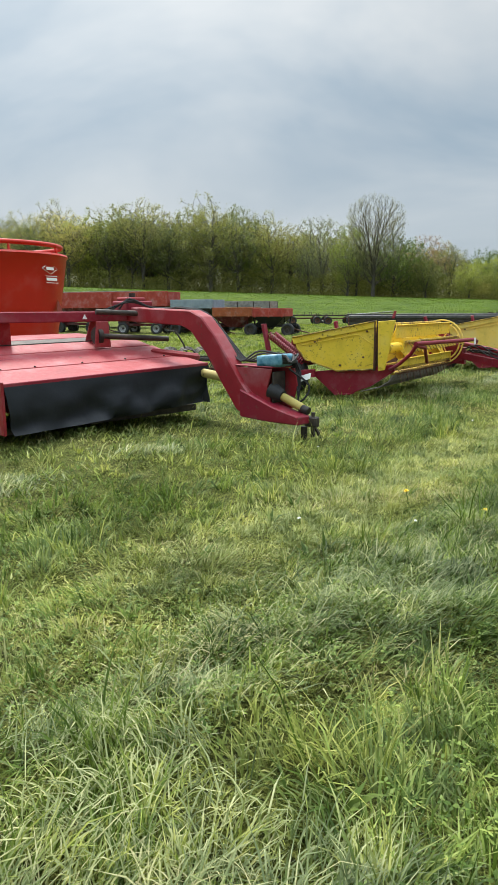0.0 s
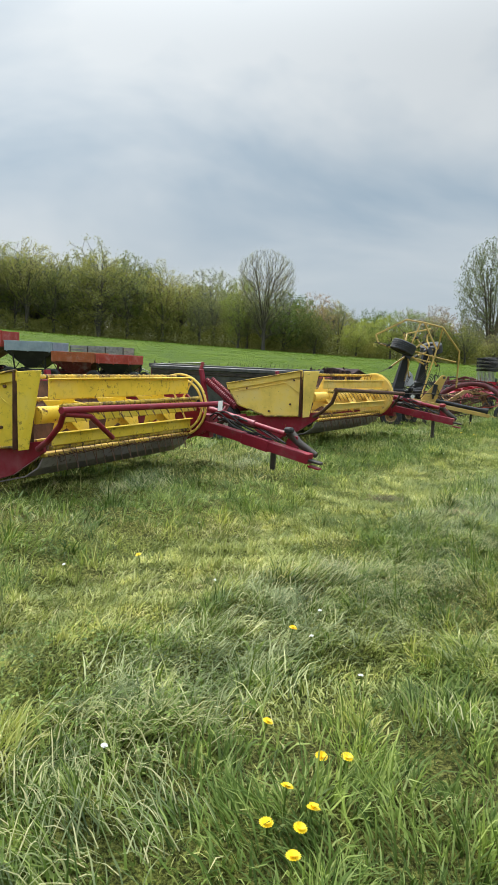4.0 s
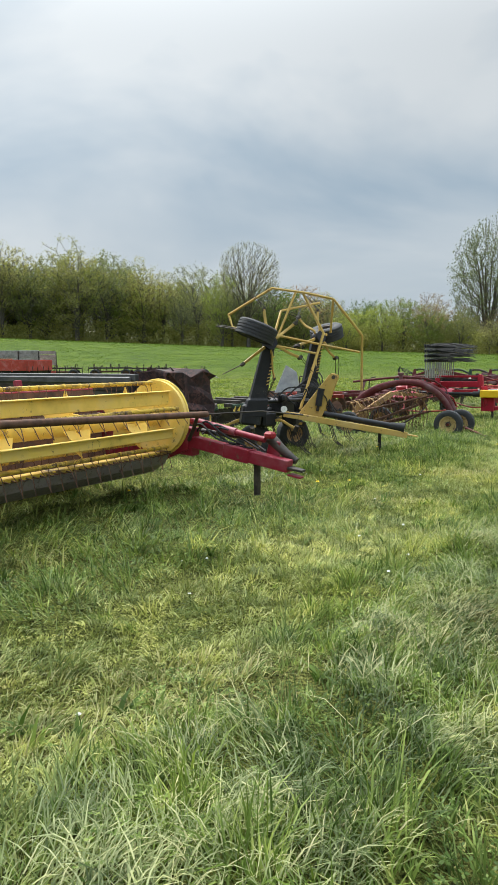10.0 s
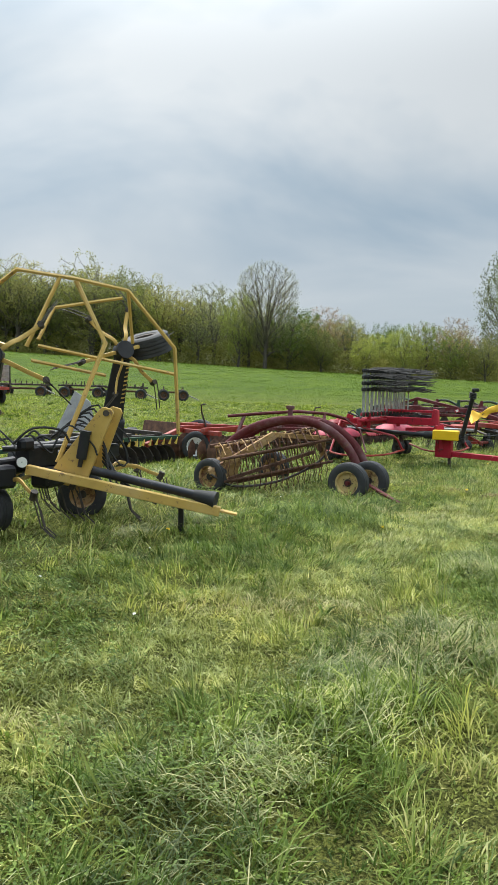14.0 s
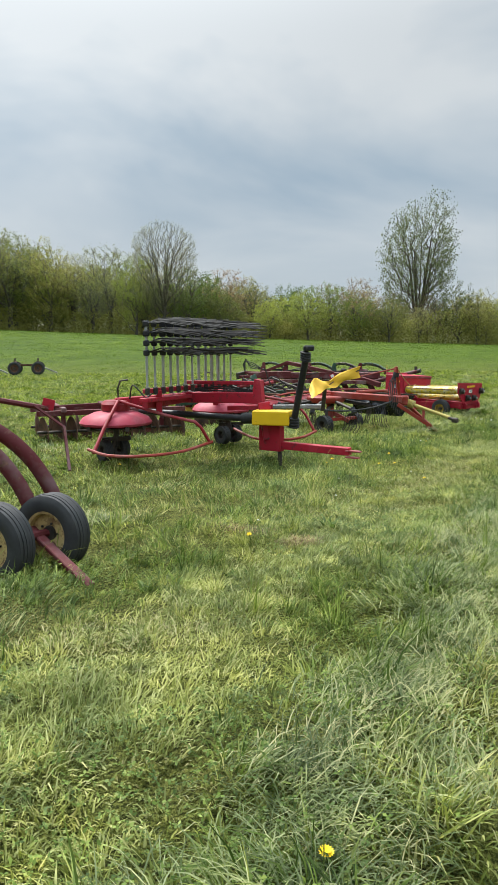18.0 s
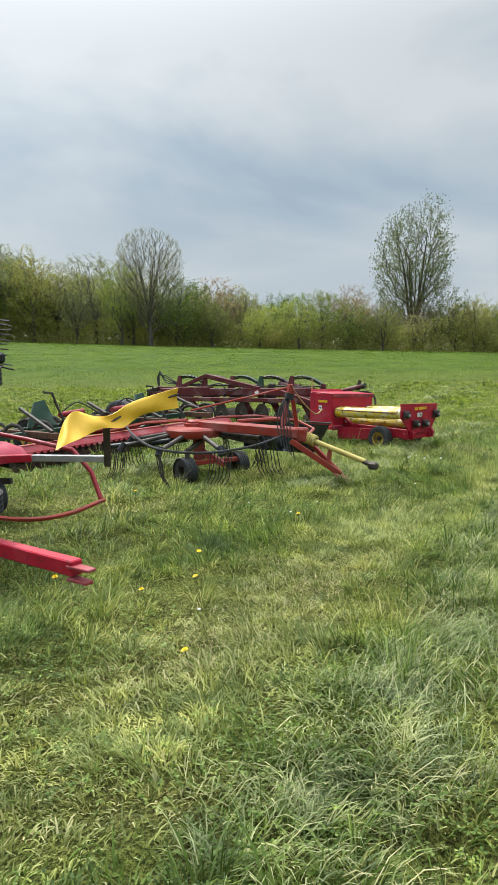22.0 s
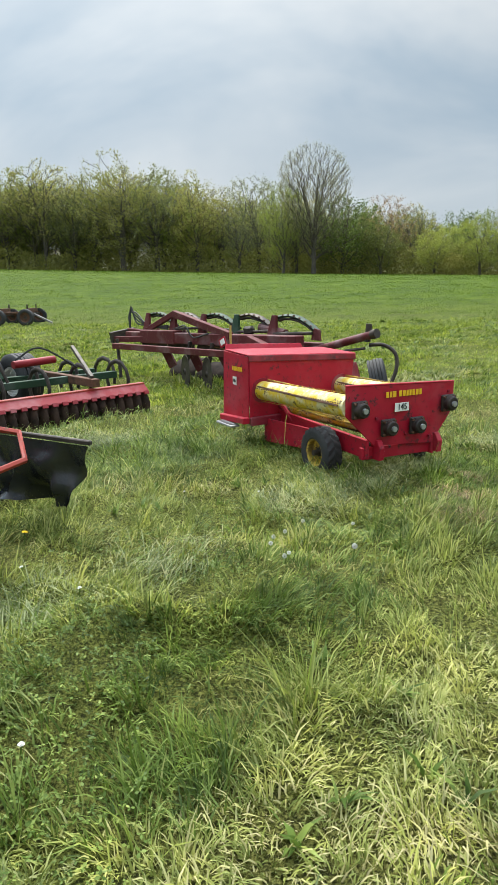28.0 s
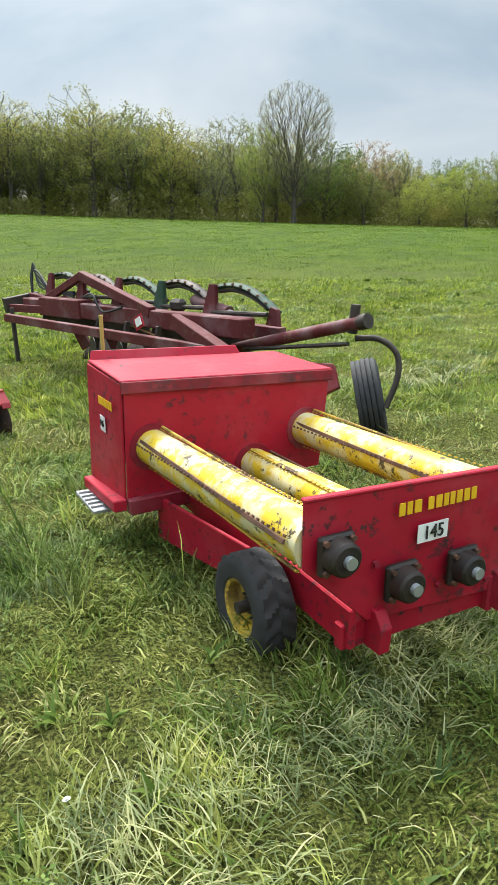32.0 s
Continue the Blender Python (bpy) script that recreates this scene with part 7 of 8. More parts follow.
tube(dz, "curtain_frame", [q(13.9, 33.1, 0.7), q(14.5, 33.5, 0.68), q(15.1, 33.5, 0.6), q(15.3, 33.2, 0.5), q(15.05, 32.5, 0.42)], 0.02, RED_ORANGE, 6)
tube(dz, "curtain_frame", [q(14.2, 32.85, 0.66), q(14.9, 33.15, 0.66)], 0.03, RED_ORANGE, 7)
cloth(dz, "swath_curtain", (q(14.35, 33.75, 0.58), q(15.58, 33.46, 0.53), q(15.36, 33.62, 0.08), q(14.3, 33.7, 0.18)), 30, 10, 0.34, CURTAIN_SHEEN, 5.2, "crumpled black rubber swath curtain")
beam(dz, "curtain_bar", q(14.35, 33.76, 0.6), q(15.6, 33.47, 0.55), 0.03, 0.03, STEEL_DARK)
for k in range(5):
    tube(dz, "hose", [tp - Vector((0.02, 0.02, 0.1)), q(14.7 + 0.03 * k, 32.25, 0.85), q(14.68 + 0.04 * k, 32.18, 0.6), q(14.72 + 0.04 * k, 32.1, 0.4 - 0.04 * k)], 0.008, RUBBER, 5, 4)

# ---- green and red chisel packer in the second rank ----
gp = thing("cultivator", "dark green and red cultivator with wide tyres and curved shanks", "cultivator", pose(12.4, 36.0, -0.12, 0, 0, 56.3))
beam(gp, "red_bar", (-3.0, -0.3, 0.39), (2.75, -0.3, 0.39), 0.09, 0.07, RED_ORANGE)
plate(gp, "red_apron", [(-3.0, -0.34, 0.41), (2.75, -0.34, 0.41), (2.75, -0.44, 0.32), (-3.0, -0.44, 0.32)], 0.02, RED)
for k in range(44):
    x = -2.9 + 5.6 * k / 43
    spin(gp, "packer_ring", [(0.02, 0.03), (0.12, 0.03), (0.18, 0.0), (0.12, -0.03), (0.02, -0.03)], axis_pose((x, -0.34, 0.16), (1, 0, 0)), SOILED, 14)
    box(gp, "apron_tooth", (x, -0.445, 0.31), (0.07, 0.02, 0.045), RED, rx=-30, bev=0)
for y in (0.25, 0.8):
    beam(gp, "green_bar", (-2.8, y, 0.5), (2.7, y, 0.5), 0.09, 0.09, GREEN)
    for k in range(10):
        x = -2.5 + 5.2 * k / 9 + 0.15 * (y > 0.5)
        tube(gp, "curved_shank", [(x, y - 0.05 + 0.26 * math.cos(a), 0.44 + 0.24 * math.sin(a)) for a in np.linspace(-0.6, 3.6, 9)], 0.02, STEEL_DARK, 6, flat=1.6)
for x in (-2.2, -0.6, 0.5, 2.0):
    beam(gp, "frame_rail", (x, -0.4, 0.5), (x, 1.3, 0.52), 0.09, 0.1, RUST)
    beam(gp, "diagonal_bar", (x, -0.3, 0.56), (x + 0.45, 0.9, 0.86), 0.05, 0.05, STEEL_DARK)
for x in (-1.7, 0.9):
    plate(gp, "green_shield", [(x - 0.3, 0.5, 0.55), (x + 0.35, 0.5, 0.55), (x + 0.28, 0.7, 0.98), (x + 0.05, 0.7, 0.95)], 0.03, GREEN)
    tube(gp, "lever", [(x + 0.2, 0.1, 0.56), (x + 0.1, 0.2, 0.9), (x + 0.05, 0.25, 1.12), (x - 0.12, 0.25, 1.14)], 0.02, STEEL_DARK, 6)
for x, y in ((-1.5, 0.9), (-1.15, 1.15)):
    wheel(gp, (x, y, 0.36), (-0.955, -0.28, 0), 0.34, 0.28, YELLOW_PALE, 0.5)
inv = gp.matrix_world.inverted()
for x, y, z in ((11.98, 37.89, 0.32), (12.42, 38.07, 0.32)):
    wheel(gp, tuple(inv @ Vector((x, y, z))), tuple(inv.to_3x3() @ Vector((-0.5, -0.87, 0))), 0.38, 0.28, WHITE, 0.5)
beam(gp, "wheel_axle", tuple(inv @ Vector((12.4, 38.3, 0.32))), tuple(inv @ Vector((11.9, 37.0, 0.42))), 0.08, 0.08, GREEN)
cyl(gp, "axle", (-1.6, 0.95, 0.36), (0.5, 0.25, 0.36), 0.05, RED, 10)
for k in range(3):
    cyl(gp, "red_cylinder", (-1.2 + 1.3 * k, 0.55, 0.72), (-0.6 + 1.3 * k, 0.6, 0.74), 0.05, RED, 10)
    tube(gp, "hose", [(-1.2 + 1.3 * k, 0.5, 0.78), (-0.9 + 1.3 * k, 0.4, 0.92), (-0.5 + 1.3 * k, 0.2, 0.65)], 0.012, RUBBER, 5, 4)

# ---- semi-mounted plough ----
p0, p1 = Vector((12.33, 41.91, 0)), Vector((16.1, 38.85, 0))
pl = thing("plough", "old dark red semi-mounted plough with curved trip springs", "plough", pose(p0.x, p0.y, -0.1, 0, 0, math.degrees(math.atan2(p1.y - p0.y, p1.x - p0.x))))
PL = (p1 - p0).length
beam(pl, "lower_beam", (0.3, -0.3, 0.62), (PL - 0.2, -0.22, 0.66), 0.08, 0.1, MAROON)
beam(pl, "rear_beam", (0.8, 0.55, 0.72), (PL, 0.5, 0.76), 0.1, 0.12, MAROON)
beam(pl, "main_beam", (0.35, 0, 0.78), (PL + 0.1, 0, 0.86), 0.16, 0.18, MAROON, 0.012)
beam(pl, "beam_sleeve", (0.9, 0, 0.8), (2.0, 0, 0.82), 0.2, 0.23, MAROON, 0.012)
beam(pl, "nose_bar", (0, -0.12, 0.72), (1.1, -0.05, 0.76), 0.09, 0.1, MAROON)
beam(pl, "nose_bar", (0, 0.2, 0.86), (1.1, 0.08, 0.84), 0.09, 0.1, MAROON)
beam(pl, "head_stock", (0.02, -0.2, 0.75), (0.02, 0.3, 0.82), 0.1, 0.2, STEEL_DARK)
beam(pl, "park_stand", (0.35, -0.22, 0.0), (0.25, -0.2, 0.74), 0.05, 0.05, STEEL_DARK)
beam(pl, "diagonal_brace", (1.75, 0.1, 1.2), (3.5, -0.05, 0.9), 0.09, 0.11, MAROON)
beam(pl, "diagonal_brace", (1.75, 0.1, 1.2), (0.8, 0.05, 0.86), 0.07, 0.09, MAROON)
for k in range(5):
    x = 0.82 + 0.86 * k
    y = 0.42
    mat = MAROON if k not in (3,) else GREEN
    plate(pl, "spring_bracket", [(x - 0.1, y - 0.3, 0.86), (x + 0.12, y - 0.3, 0.86), (x + 0.06, y - 0.25, 1.2), (x - 0.02, y - 0.25, 1.2)], 0.05, mat)
    arc_pts = [(x - 0.05 + 0.9 * s, y - 0.22, 1.1 + 0.17 * math.sin(math.pi * (0.1 + 0.8 * s)) - 0.16 * s) for s in np.linspace(0, 1, 9)]
    leaf = tube(pl, "trip_spring", arc_pts, 0.026, STEEL_DARK if k % 2 else GREEN, 6, flat=1.9)
    tube(pl, "trip_spring", [(px, py, pz - 0.045) for px, py, pz in arc_pts[1:-1]], 0.02, STEEL_DARK, 6, flat=1.9)
    for i in range(1, 8):
        cyl(leaf, "spring_clip", (arc_pts[i][0], y - 0.27, arc_pts[i][2] + 0.01), (arc_pts[i][0], y - 0.17, arc_pts[i][2] + 0.01), 0.012, RUST, 6)
    plate(pl, "spring_anchor", [(x + 0.76, y - 0.24, 0.88), (x + 0.92, y - 0.24, 0.88), (x + 0.88, y - 0.22, 1.02), (x + 0.8, y - 0.22, 1.04)], 0.05, MAROON)
    cyl(pl, "trip_rod", (x + 0.05, y - 0.32, 0.95), (x + 0.8, y - 0.3, 0.98), 0.022, STEEL_DARK, 8)
    beam(pl, "frog", (x + 0.02, y - 0.42, 0.72), (x + 0.3, y - 0.1, 0.6), 0.07, 0.2, STEEL_DARK)
    beam(pl, "standard", (x + 0.1, y - 0.2, 0.9), (x + 0.42, y - 0.05, 0.25), 0.05, 0.16, MAROON)
    bm = bmesh.new()
    rows = []
    for j in range(6):
        v = j / 5
        rows.append([bm.verts.new((x + 0.15 + 0.55 * u_ - 0.1 * v, y + 0.02 + 0.32 * v * v + 0.2 * u_, 0.02 + 0.3 * v + 0.05 * u_)) for u_ in np.linspace(0, 1, 6)])
    for ra, rb in zip(rows, rows[1:]):
        for i in range(5):
            bm.faces.new((ra[i], ra[i + 1], rb[i + 1], rb[i]))
    got = bmesh.ops.extrude_face_region(bm, geom=bm.faces[:])
    bmesh.ops.translate(bm, vec=(0, -0.015, 0.005), verts=[g for g in got["geom"] if isinstance(g, bmesh.types.BMVert)])
    smooth(part("mouldboard", bm, SHARE_DARK, pl), 60)
for x in (2.45, 3.05, 3.65, 4.25):
    spin(pl, "coulter_disc", [(0.04, 0.03), (0.06, 0.012), (0.27, 0.004), (0.27, -0.004), (0.06, -0.012), (0.04, -0.03)], axis_pose((x, -0.18, 0.3), (0.35, 1, 0)), STEEL_DARK, 22)
    beam(pl, "coulter_arm", (x, -0.18, 0.3), (x + 0.05, -0.1, 0.78), 0.04, 0.06, STEEL_DARK)
for k in range(4):
    tube(pl, "hose", [(0.05, 0.2, 0.85), (-0.05 + 0.03 * k, 0.25, 1.16 + 0.05 * k), (0.3, 0.2, 1.2 - 0.06 * k), (0.9, 0.1, 0.98), (1.6, 0.06, 1.0 - 0.02 * k)], 0.014, RUBBER, 5, 5)
tube(pl, "hose", [(2.0, 0.0, 0.98), (2.4, -0.12, 1.02), (2.6, -0.12, 0.85), (3.0, -0.1, 0.92)], 0.014, RUBBER, 5, 5)
cyl(pl, "lift_cylinder", (3.9, 0.2, 1.03), (4.5, 0.15, 0.96), 0.055, MAROON, 14)
cyl(pl, "cylinder_rod", (4.48, 0.15, 0.96), (4.85, 0.12, 0.92), 0.03, STEEL_GREY, 10)
beam(pl, "tail_beam", (4.0, -0.1, 0.86), (5.1, -0.25, 0.6), 0.12, 0.14, MAROON)
box(pl, "red_tag", (3.55, -0.24, 0.82), (0.16, 0.012, 0.13), RED_CLEAN, ry=-25, bev=0)
box(pl, "tag_paper", (3.56, -0.252, 0.825), (0.1, 0.01, 0.08), WHITE, ry=-25, bev=0)
box(pl, "pump_body", (3.75, 0.1, 0.98), (0.16, 0.12, 0.12), STEEL_DARK, rz=20, bev=0.03)
mi = pl.matrix_world.inverted()


def plq(x, y, z):
    return tuple(mi @ Vector((x, y, z)))


cyl(pl, "tail_pipe", plq(15.95, 39.2, 0.52), plq(17.17, 38.22, 0.9), 0.052, MAROON, 16)
cyl(pl, "tail_pipe_end", plq(17.14, 38.25, 0.89), plq(17.2, 38.2, 0.91), 0.06, STEEL_DARK, 16)
cyl(pl, "pipe_stub", plq(17.08, 38.3, 0.8), plq(17.1, 38.3, 1.02), 0.04, STEEL_DARK, 12)
tube(pl, "wheel_crank", [plq(17.1, 38.3, 0.76), plq(17.28, 38.3, 0.76), plq(17.42, 38.28, 0.66), plq(17.44, 38.25, 0.48), plq(17.36, 38.2, 0.24)], 0.024, STEEL_DARK, 8, 4)
wheel(pl, plq(17.24, 38.5, 0.24), tuple(mi.to_3x3() @ Vector((0.97, 0.05, 0.2))), 0.34, 0.2, STEEL_DARK, 0.5)
plate(pl, "tail_share", [plq(16.3, 38.6, 0.3), plq(16.75, 38.45, 0.2), plq(17.0, 38.4, 0.34), plq(16.95, 38.45, 0.52), plq(16.4, 38.75, 0.5)], 0.05, RED)
tube(pl, "tail_rod", [plq(16.1, 39.0, 0.55), plq(17.05, 38.28, 0.72)], 0.02, STEEL_DARK, 6)
tube(pl, "pull_rope", [plq(14.4, 40.4, 0.62), plq(15.4, 39.2, 0.55), plq(16.2, 38.5, 0.55)], 0.01, TAN_RUST, 5)

# ---- windrow inverter with the yellow rolls ----
wi = thing("windrow_inverter", "crimson steel windrow inverter with chipped yellow rolls, sale tag 145", "windrow inverter", pose(16.065, 35.97, -0.13, 0, 0, 39.0))
BX, BY = 1.21, 0.52
plate(wi, "housing_front", [(0, 0, 0.35), (0.5, 0, 0.37), (BX - 0.06, 0, 0.38), (BX, 0, 0.92), (0.01, 0, 0.97)], 0.012, RED_CLEAN)
plate(wi, "housing_left", [(0, 0.0, 0.35), (0.01, 0.0, 0.97), (-0.0, BY, 0.995), (-0.02, BY, 0.34)], 0.012, RED_CLEAN)
plate(wi, "housing_right", [(BX - 0.06, 0.0, 0.44), (BX, 0.0, 0.92), (BX - 0.05, BY, 0.95), (BX - 0.1, BY, 0.4)], 0.012, RED_CLEAN)
plate(wi, "housing_back", [(-0.02, BY, 0.4), (0.0, BY, 0.995), (BX - 0.05, BY, 0.95), (BX - 0.1, BY, 0.4)], 0.012, RED_CLEAN)
lid = plate(wi, "housing_lid", [(-0.005, -0.015, 0.975), (BX + 0.01, -0.015, 0.925), (BX - 0.05, BY, 0.955), (-0.005, BY, 1.0)], 0.014, RED_CLEAN)
plate(lid, "lid_flange", [(0.0, BY - 0.005, 1.0), (0.92, BY - 0.005, 0.965), (0.9, BY + 0.02, 1.02), (0.02, BY + 0.02, 1.055)], 0.012, RED_CLEAN)
plate(lid, "lid_nose", [(-0.005, -0.022, 0.983), (BX + 0.01, -0.022, 0.933), (BX + 0.01, -0.03, 0.875), (-0.005, -0.03, 0.925)], 0.012, paint("scuffed_crimson_edge", (0.26, 0.01, 0.02), 1.3, (0.025, 0.02, 0.02), fade=0.3))
for x in (0.3, 0.9):
    box(lid, "lid_clip", (x, 0.06, 0.985 - 0.042 * x), (0.09, 0.02, 0.012), STEEL_DARK, bev=0)
beam(wi, "housing_sill", (-0.04, -0.02, 0.36), (-0.04, BY, 0.33), 0.07, 0.06, RED_CLEAN)
beam(wi, "housing_skirt", (0.0, -0.02, 0.35), (0.55, -0.05, 0.37), 0.06, 0.08, RED_FRAME)
box(wi, "step_plate", (-0.09, BY - 0.22, 0.29), (0.1, 0.34, 0.02), STEEL_GREY, bev=0.004)
for k in range(5):
    box(wi, "step_tread", (-0.09, BY - 0.34 + 0.06 * k, 0.305), (0.09, 0.015, 0.012), STEEL_GREY, bev=0)
cyl(wi, "marker_rod", (0.1, BY + 0.06, 0.9), (0.1, BY + 0.06, 1.24), 0.012, PTO_YELLOW, 8)
plate(wi, "end_plate", [(0.11, -1.44, 0.84), (1.2, -1.45, 0.8), (1.2, -1.45, 0.58), (1.0, -1.43, 0.29), (0.38, -1.44, 0.34), (0.11, -1.44, 0.6)], 0.014, RED_CLEAN)
beam(wi, "plate_lip", (0.11, -1.43, 0.84), (1.2, -1.44, 0.8), 0.03, 0.014, RED_CLEAN)
rolls = ((0.175, 0.67, 0.09), (0.46, 0.5, 0.085), (0.75, 0.49, 0.085), (1.08, 0.645, 0.09))
for x, z, r in rolls:
    roll = cyl(wi, "yellow_roll", (x - 0.03, 0.0, z - 0.03), (x, -1.42, z), r, YELLOW_WORN, 24, label="worn yellow pick-up roll")
    for k in range(4):
        a = math.tau * k / 4 + x * 7
        bmt = bm_box((0.018, 1.34, 0.01), pose(x - 0.015 + (r + 0.002) * math.cos(a), -0.71, z - 0.015 + (r + 0.004) * math.sin(a), 0, 90 - math.degrees(a), 0), 0.002)
        for j in range(40):
            c = Vector((x - 0.03 * (1 - j / 39) + (r + 0.01) * math.cos(a), -0.05 - 1.32 * j / 39, z - 0.03 * (1 - j / 39) + (r + 0.01) * math.sin(a)))
            bmesh.ops.create_cube(bmt, size=1, matrix=pose(*c, 0, 90 - math.degrees(a), 0) @ Matrix.Diagonal((0.009, 0.012, 0.006, 1)))
        part("toothed_strip", bmt, RUST if k % 2 else YELLOW_EDGE, roll)
    spin(wi, "roll_collar", [(r, -0.01), (r + 0.035, -0.01), (r + 0.03, 0.02), (r, 0.02)], axis_pose((x - 0.03, 0.0, z - 0.03), (0, -1, 0)), RED_FRAME, 20)
    bz = z - 0.02
    hs = box(wi, "bearing_block", (x + 0.04, -1.47, bz), (0.14, 0.03, 0.14), GREASE, bev=0.01)
    spin(hs, "bearing_ring", [(0.01, 0.0), (0.065, 0.0), (0.06, 0.05), (0.05, 0.06), (0.01, 0.06)], axis_pose((x + 0.04, -1.48, bz), (0, -1, 0)), GREASE, 20)
    cyl(hs, "shaft_end", (x + 0.04, -1.5, bz), (x + 0.04, -1.56, bz), 0.022, STEEL_GREY, 16)
    for sx in (-1, 1):
        for sz in (-1, 1):
            cyl(hs, "bolt", (x + 0.04 + 0.053 * sx, -1.484, bz + 0.053 * sz), (x + 0.04 + 0.053 * sx, -1.5, bz + 0.053 * sz), 0.011, RUST, 6)
for x, z in ((0.4, 0.56), (1.14, 0.72), (0.7, 0.4), (0.95, 0.36)):
    cyl(wi, "bolt", (x, -1.444, z), (x, -1.46, z), 0.013, RED_FRAME, 6)
word_bars(wi, (0.036, 0.032, 0.042, -0.02, 0.036, 0.038, 0.03, 0.03, 0.036, 0.036, 0.034), 0.046, pose(0.66, -1.463, 0.745, 90, 0, 0), LETTER_YELLOW)
plate(wi, "number_tag", [(0.57, -1.461, 0.6), (0.71, -1.461, 0.6), (0.71, -1.462, 0.67), (0.57, -1.462, 0.67)], 0.003, WHITE, 0, "white sale number tag")
lettering(wi, "145", 0.072, pose(0.64, -1.469, 0.635, 90, 0, 0), INK, "black_number", 0.9)
word_bars(wi, (0.034, 0.036, 0.028, 0.028, 0.034, 0.034, 0.032), 0.042, pose(-0.022, 0.2, 0.84, 90, 0, -90), LETTER_YELLOW)
plate(wi, "number_tag", [(-0.02, 0.3, 0.68), (-0.02, 0.22, 0.68), (-0.02, 0.22, 0.76), (-0.02, 0.3, 0.76)], 0.003, WHITE, 0)
lettering(wi, "145", 0.05, pose(-0.026, 0.26, 0.72, 90, 0, -90), INK, "black_number", 0.8)
beam(wi, "side_rail", (0.33, 0.05, 0.36), (0.33, -1.43, 0.31), 0.03, 0.16, RED_CLEAN)
beam(wi, "side_rail", (1.0, 0.05, 0.3), (1.0, -1.44, 0.28), 0.03, 0.16, RED_CLEAN)
beam(wi, "front_rail", (0.3, -1.38, 0.27), (1.02, -1.38, 0.26), 0.05, 0.1, RED_CLEAN)
plate(wi, "side_panel", [(0.16, 0.0, 0.37), (0.28, -0.75, 0.36), (0.28, -0.75, 0.17), (0.16, 0.0, 0.14)], 0.02, RED_CLEAN)
for x in (0.4, 1.0):
    plate(wi, "skid_foot", [(x, -1.36, 0.38), (x, -1.46, 0.38), (x, -1.5, 0.32), (x, -1.49, 0.22), (x, -1.4, 0.22)], 0.05, RED_CLEAN)
tube(wi, "prop_rod", [(0.3, -0.02, 0.55), (0.34, -0.3, 0.34)], 0.022, RED_CLEAN, 6)
cyl(wi, "axle", (0.12, -0.95, 0.215), (1.18, -0.95, 0.215), 0.025, STEEL_DARK, 10)
wheel(wi, (0.2, -0.95, 0.215), (-1, 0, 0), 0.22, 0.17, YELLOW_EDGE, 0.52, "lug")
wheel(wi, (1.12, -0.95, 0.215), (1, 0, 0), 0.22, 0.17, YELLOW_EDGE, 0.52, "lug")


# ---- grass, clover and flowers ----
TRACK = ((-0.8, -1.0), (0.0, 0.0), (2.0, 3.1), (3.8, 6.8), (6.0, 10.4), (8.3, 13.3), (9.9, 16.1), (11.8, 20.3), (13.4, 23.0), (15.3, 26.2), (17.0, 28.7), (17.7, 31.0), (17.3, 33.0))


def grass_material(name, lo, mid, hi, dry, dry_at, share=0.4):
    m, n, l, b = mat_base(name)
    g = n.new("ShaderNodeNewGeometry")
    c = mat_ramp(n, l, g.outputs["Random Per Island"], [(0.0, lo), (0.5, mid), (1.0, hi)])
    big = mat_ramp(n, l, world_noise(n, l, 1.1, 6.0, 0.68, 11.0), [(0.34, (0.48, 0.53, 0.44)), (0.46, (0.8, 0.83, 0.75)), (0.54, (0.96, 0.95, 0.87)), (0.66, (1.22, 1.15, 1.0))])
    mu = n.new("ShaderNodeMix")
    mu.data_type, mu.blend_type = "RGBA", "MULTIPLY"
    mu.inputs[0].default_value = 1.0
    l.new(c, mu.inputs[6])
    l.new(big, mu.inputs[7])
    pick = n.new("ShaderNodeMath")
    pick.operation = "MULTIPLY_ADD"
    pick.inputs[1].default_value, pick.inputs[2].default_value = 0.4, -0.2
    l.new(g.outputs["Random Per Island"], pick.inputs[0])
    sm = n.new("ShaderNodeMath")
    sm.operation = "ADD"
    l.new(pick.outputs[0], sm.inputs[0])
    l.new(swath_noise(n, l), sm.inputs[1])
    vor = n.new("ShaderNodeTexVoronoi")
    vor.inputs["Scale"].default_value = 7.5
    flat = n.new("ShaderNodeVectorMath")
    flat.operation = "MULTIPLY"
    flat.inputs[1].default_value = (1, 1, 0.15)
    l.new(g.outputs["Position"], flat.inputs[0])
    l.new(flat.outputs[0], vor.inputs["Vector"])
    cell = n.new("ShaderNodeSeparateXYZ")
    l.new(vor.outputs["Color"], cell.inputs[0])
    hue = mat_ramp(n, l, cell.outputs["X"], [(0.0, (0.42, 0.48, 0.42)), (0.35, (0.78, 0.82, 0.74)), (0.7, (1.05, 1.04, 0.97)), (1.0, (1.4, 1.3, 1.12))])
    mv = n.new("ShaderNodeMix")
    mv.data_type, mv.blend_type = "RGBA", "MULTIPLY"
    mv.inputs[0].default_value = 0.85
    l.new(mu.outputs[2], mv.inputs[6])
    l.new(hue, mv.inputs[7])
    mu = mv
    mask = mat_ramp(n, l, sm.outputs[0], [(dry_at, (0, 0, 0)), (dry_at + 0.16, (1, 1, 1))])
    l.new(mat_mix(n, l, mask, mu.outputs[2], dry), b.inputs["Base Color"])
    b.inputs["Roughness"].default_value = 0.55
    b.inputs["Specular IOR Level"].default_value = 0.2
    thin_leaf(n, l, b, share)
    return m


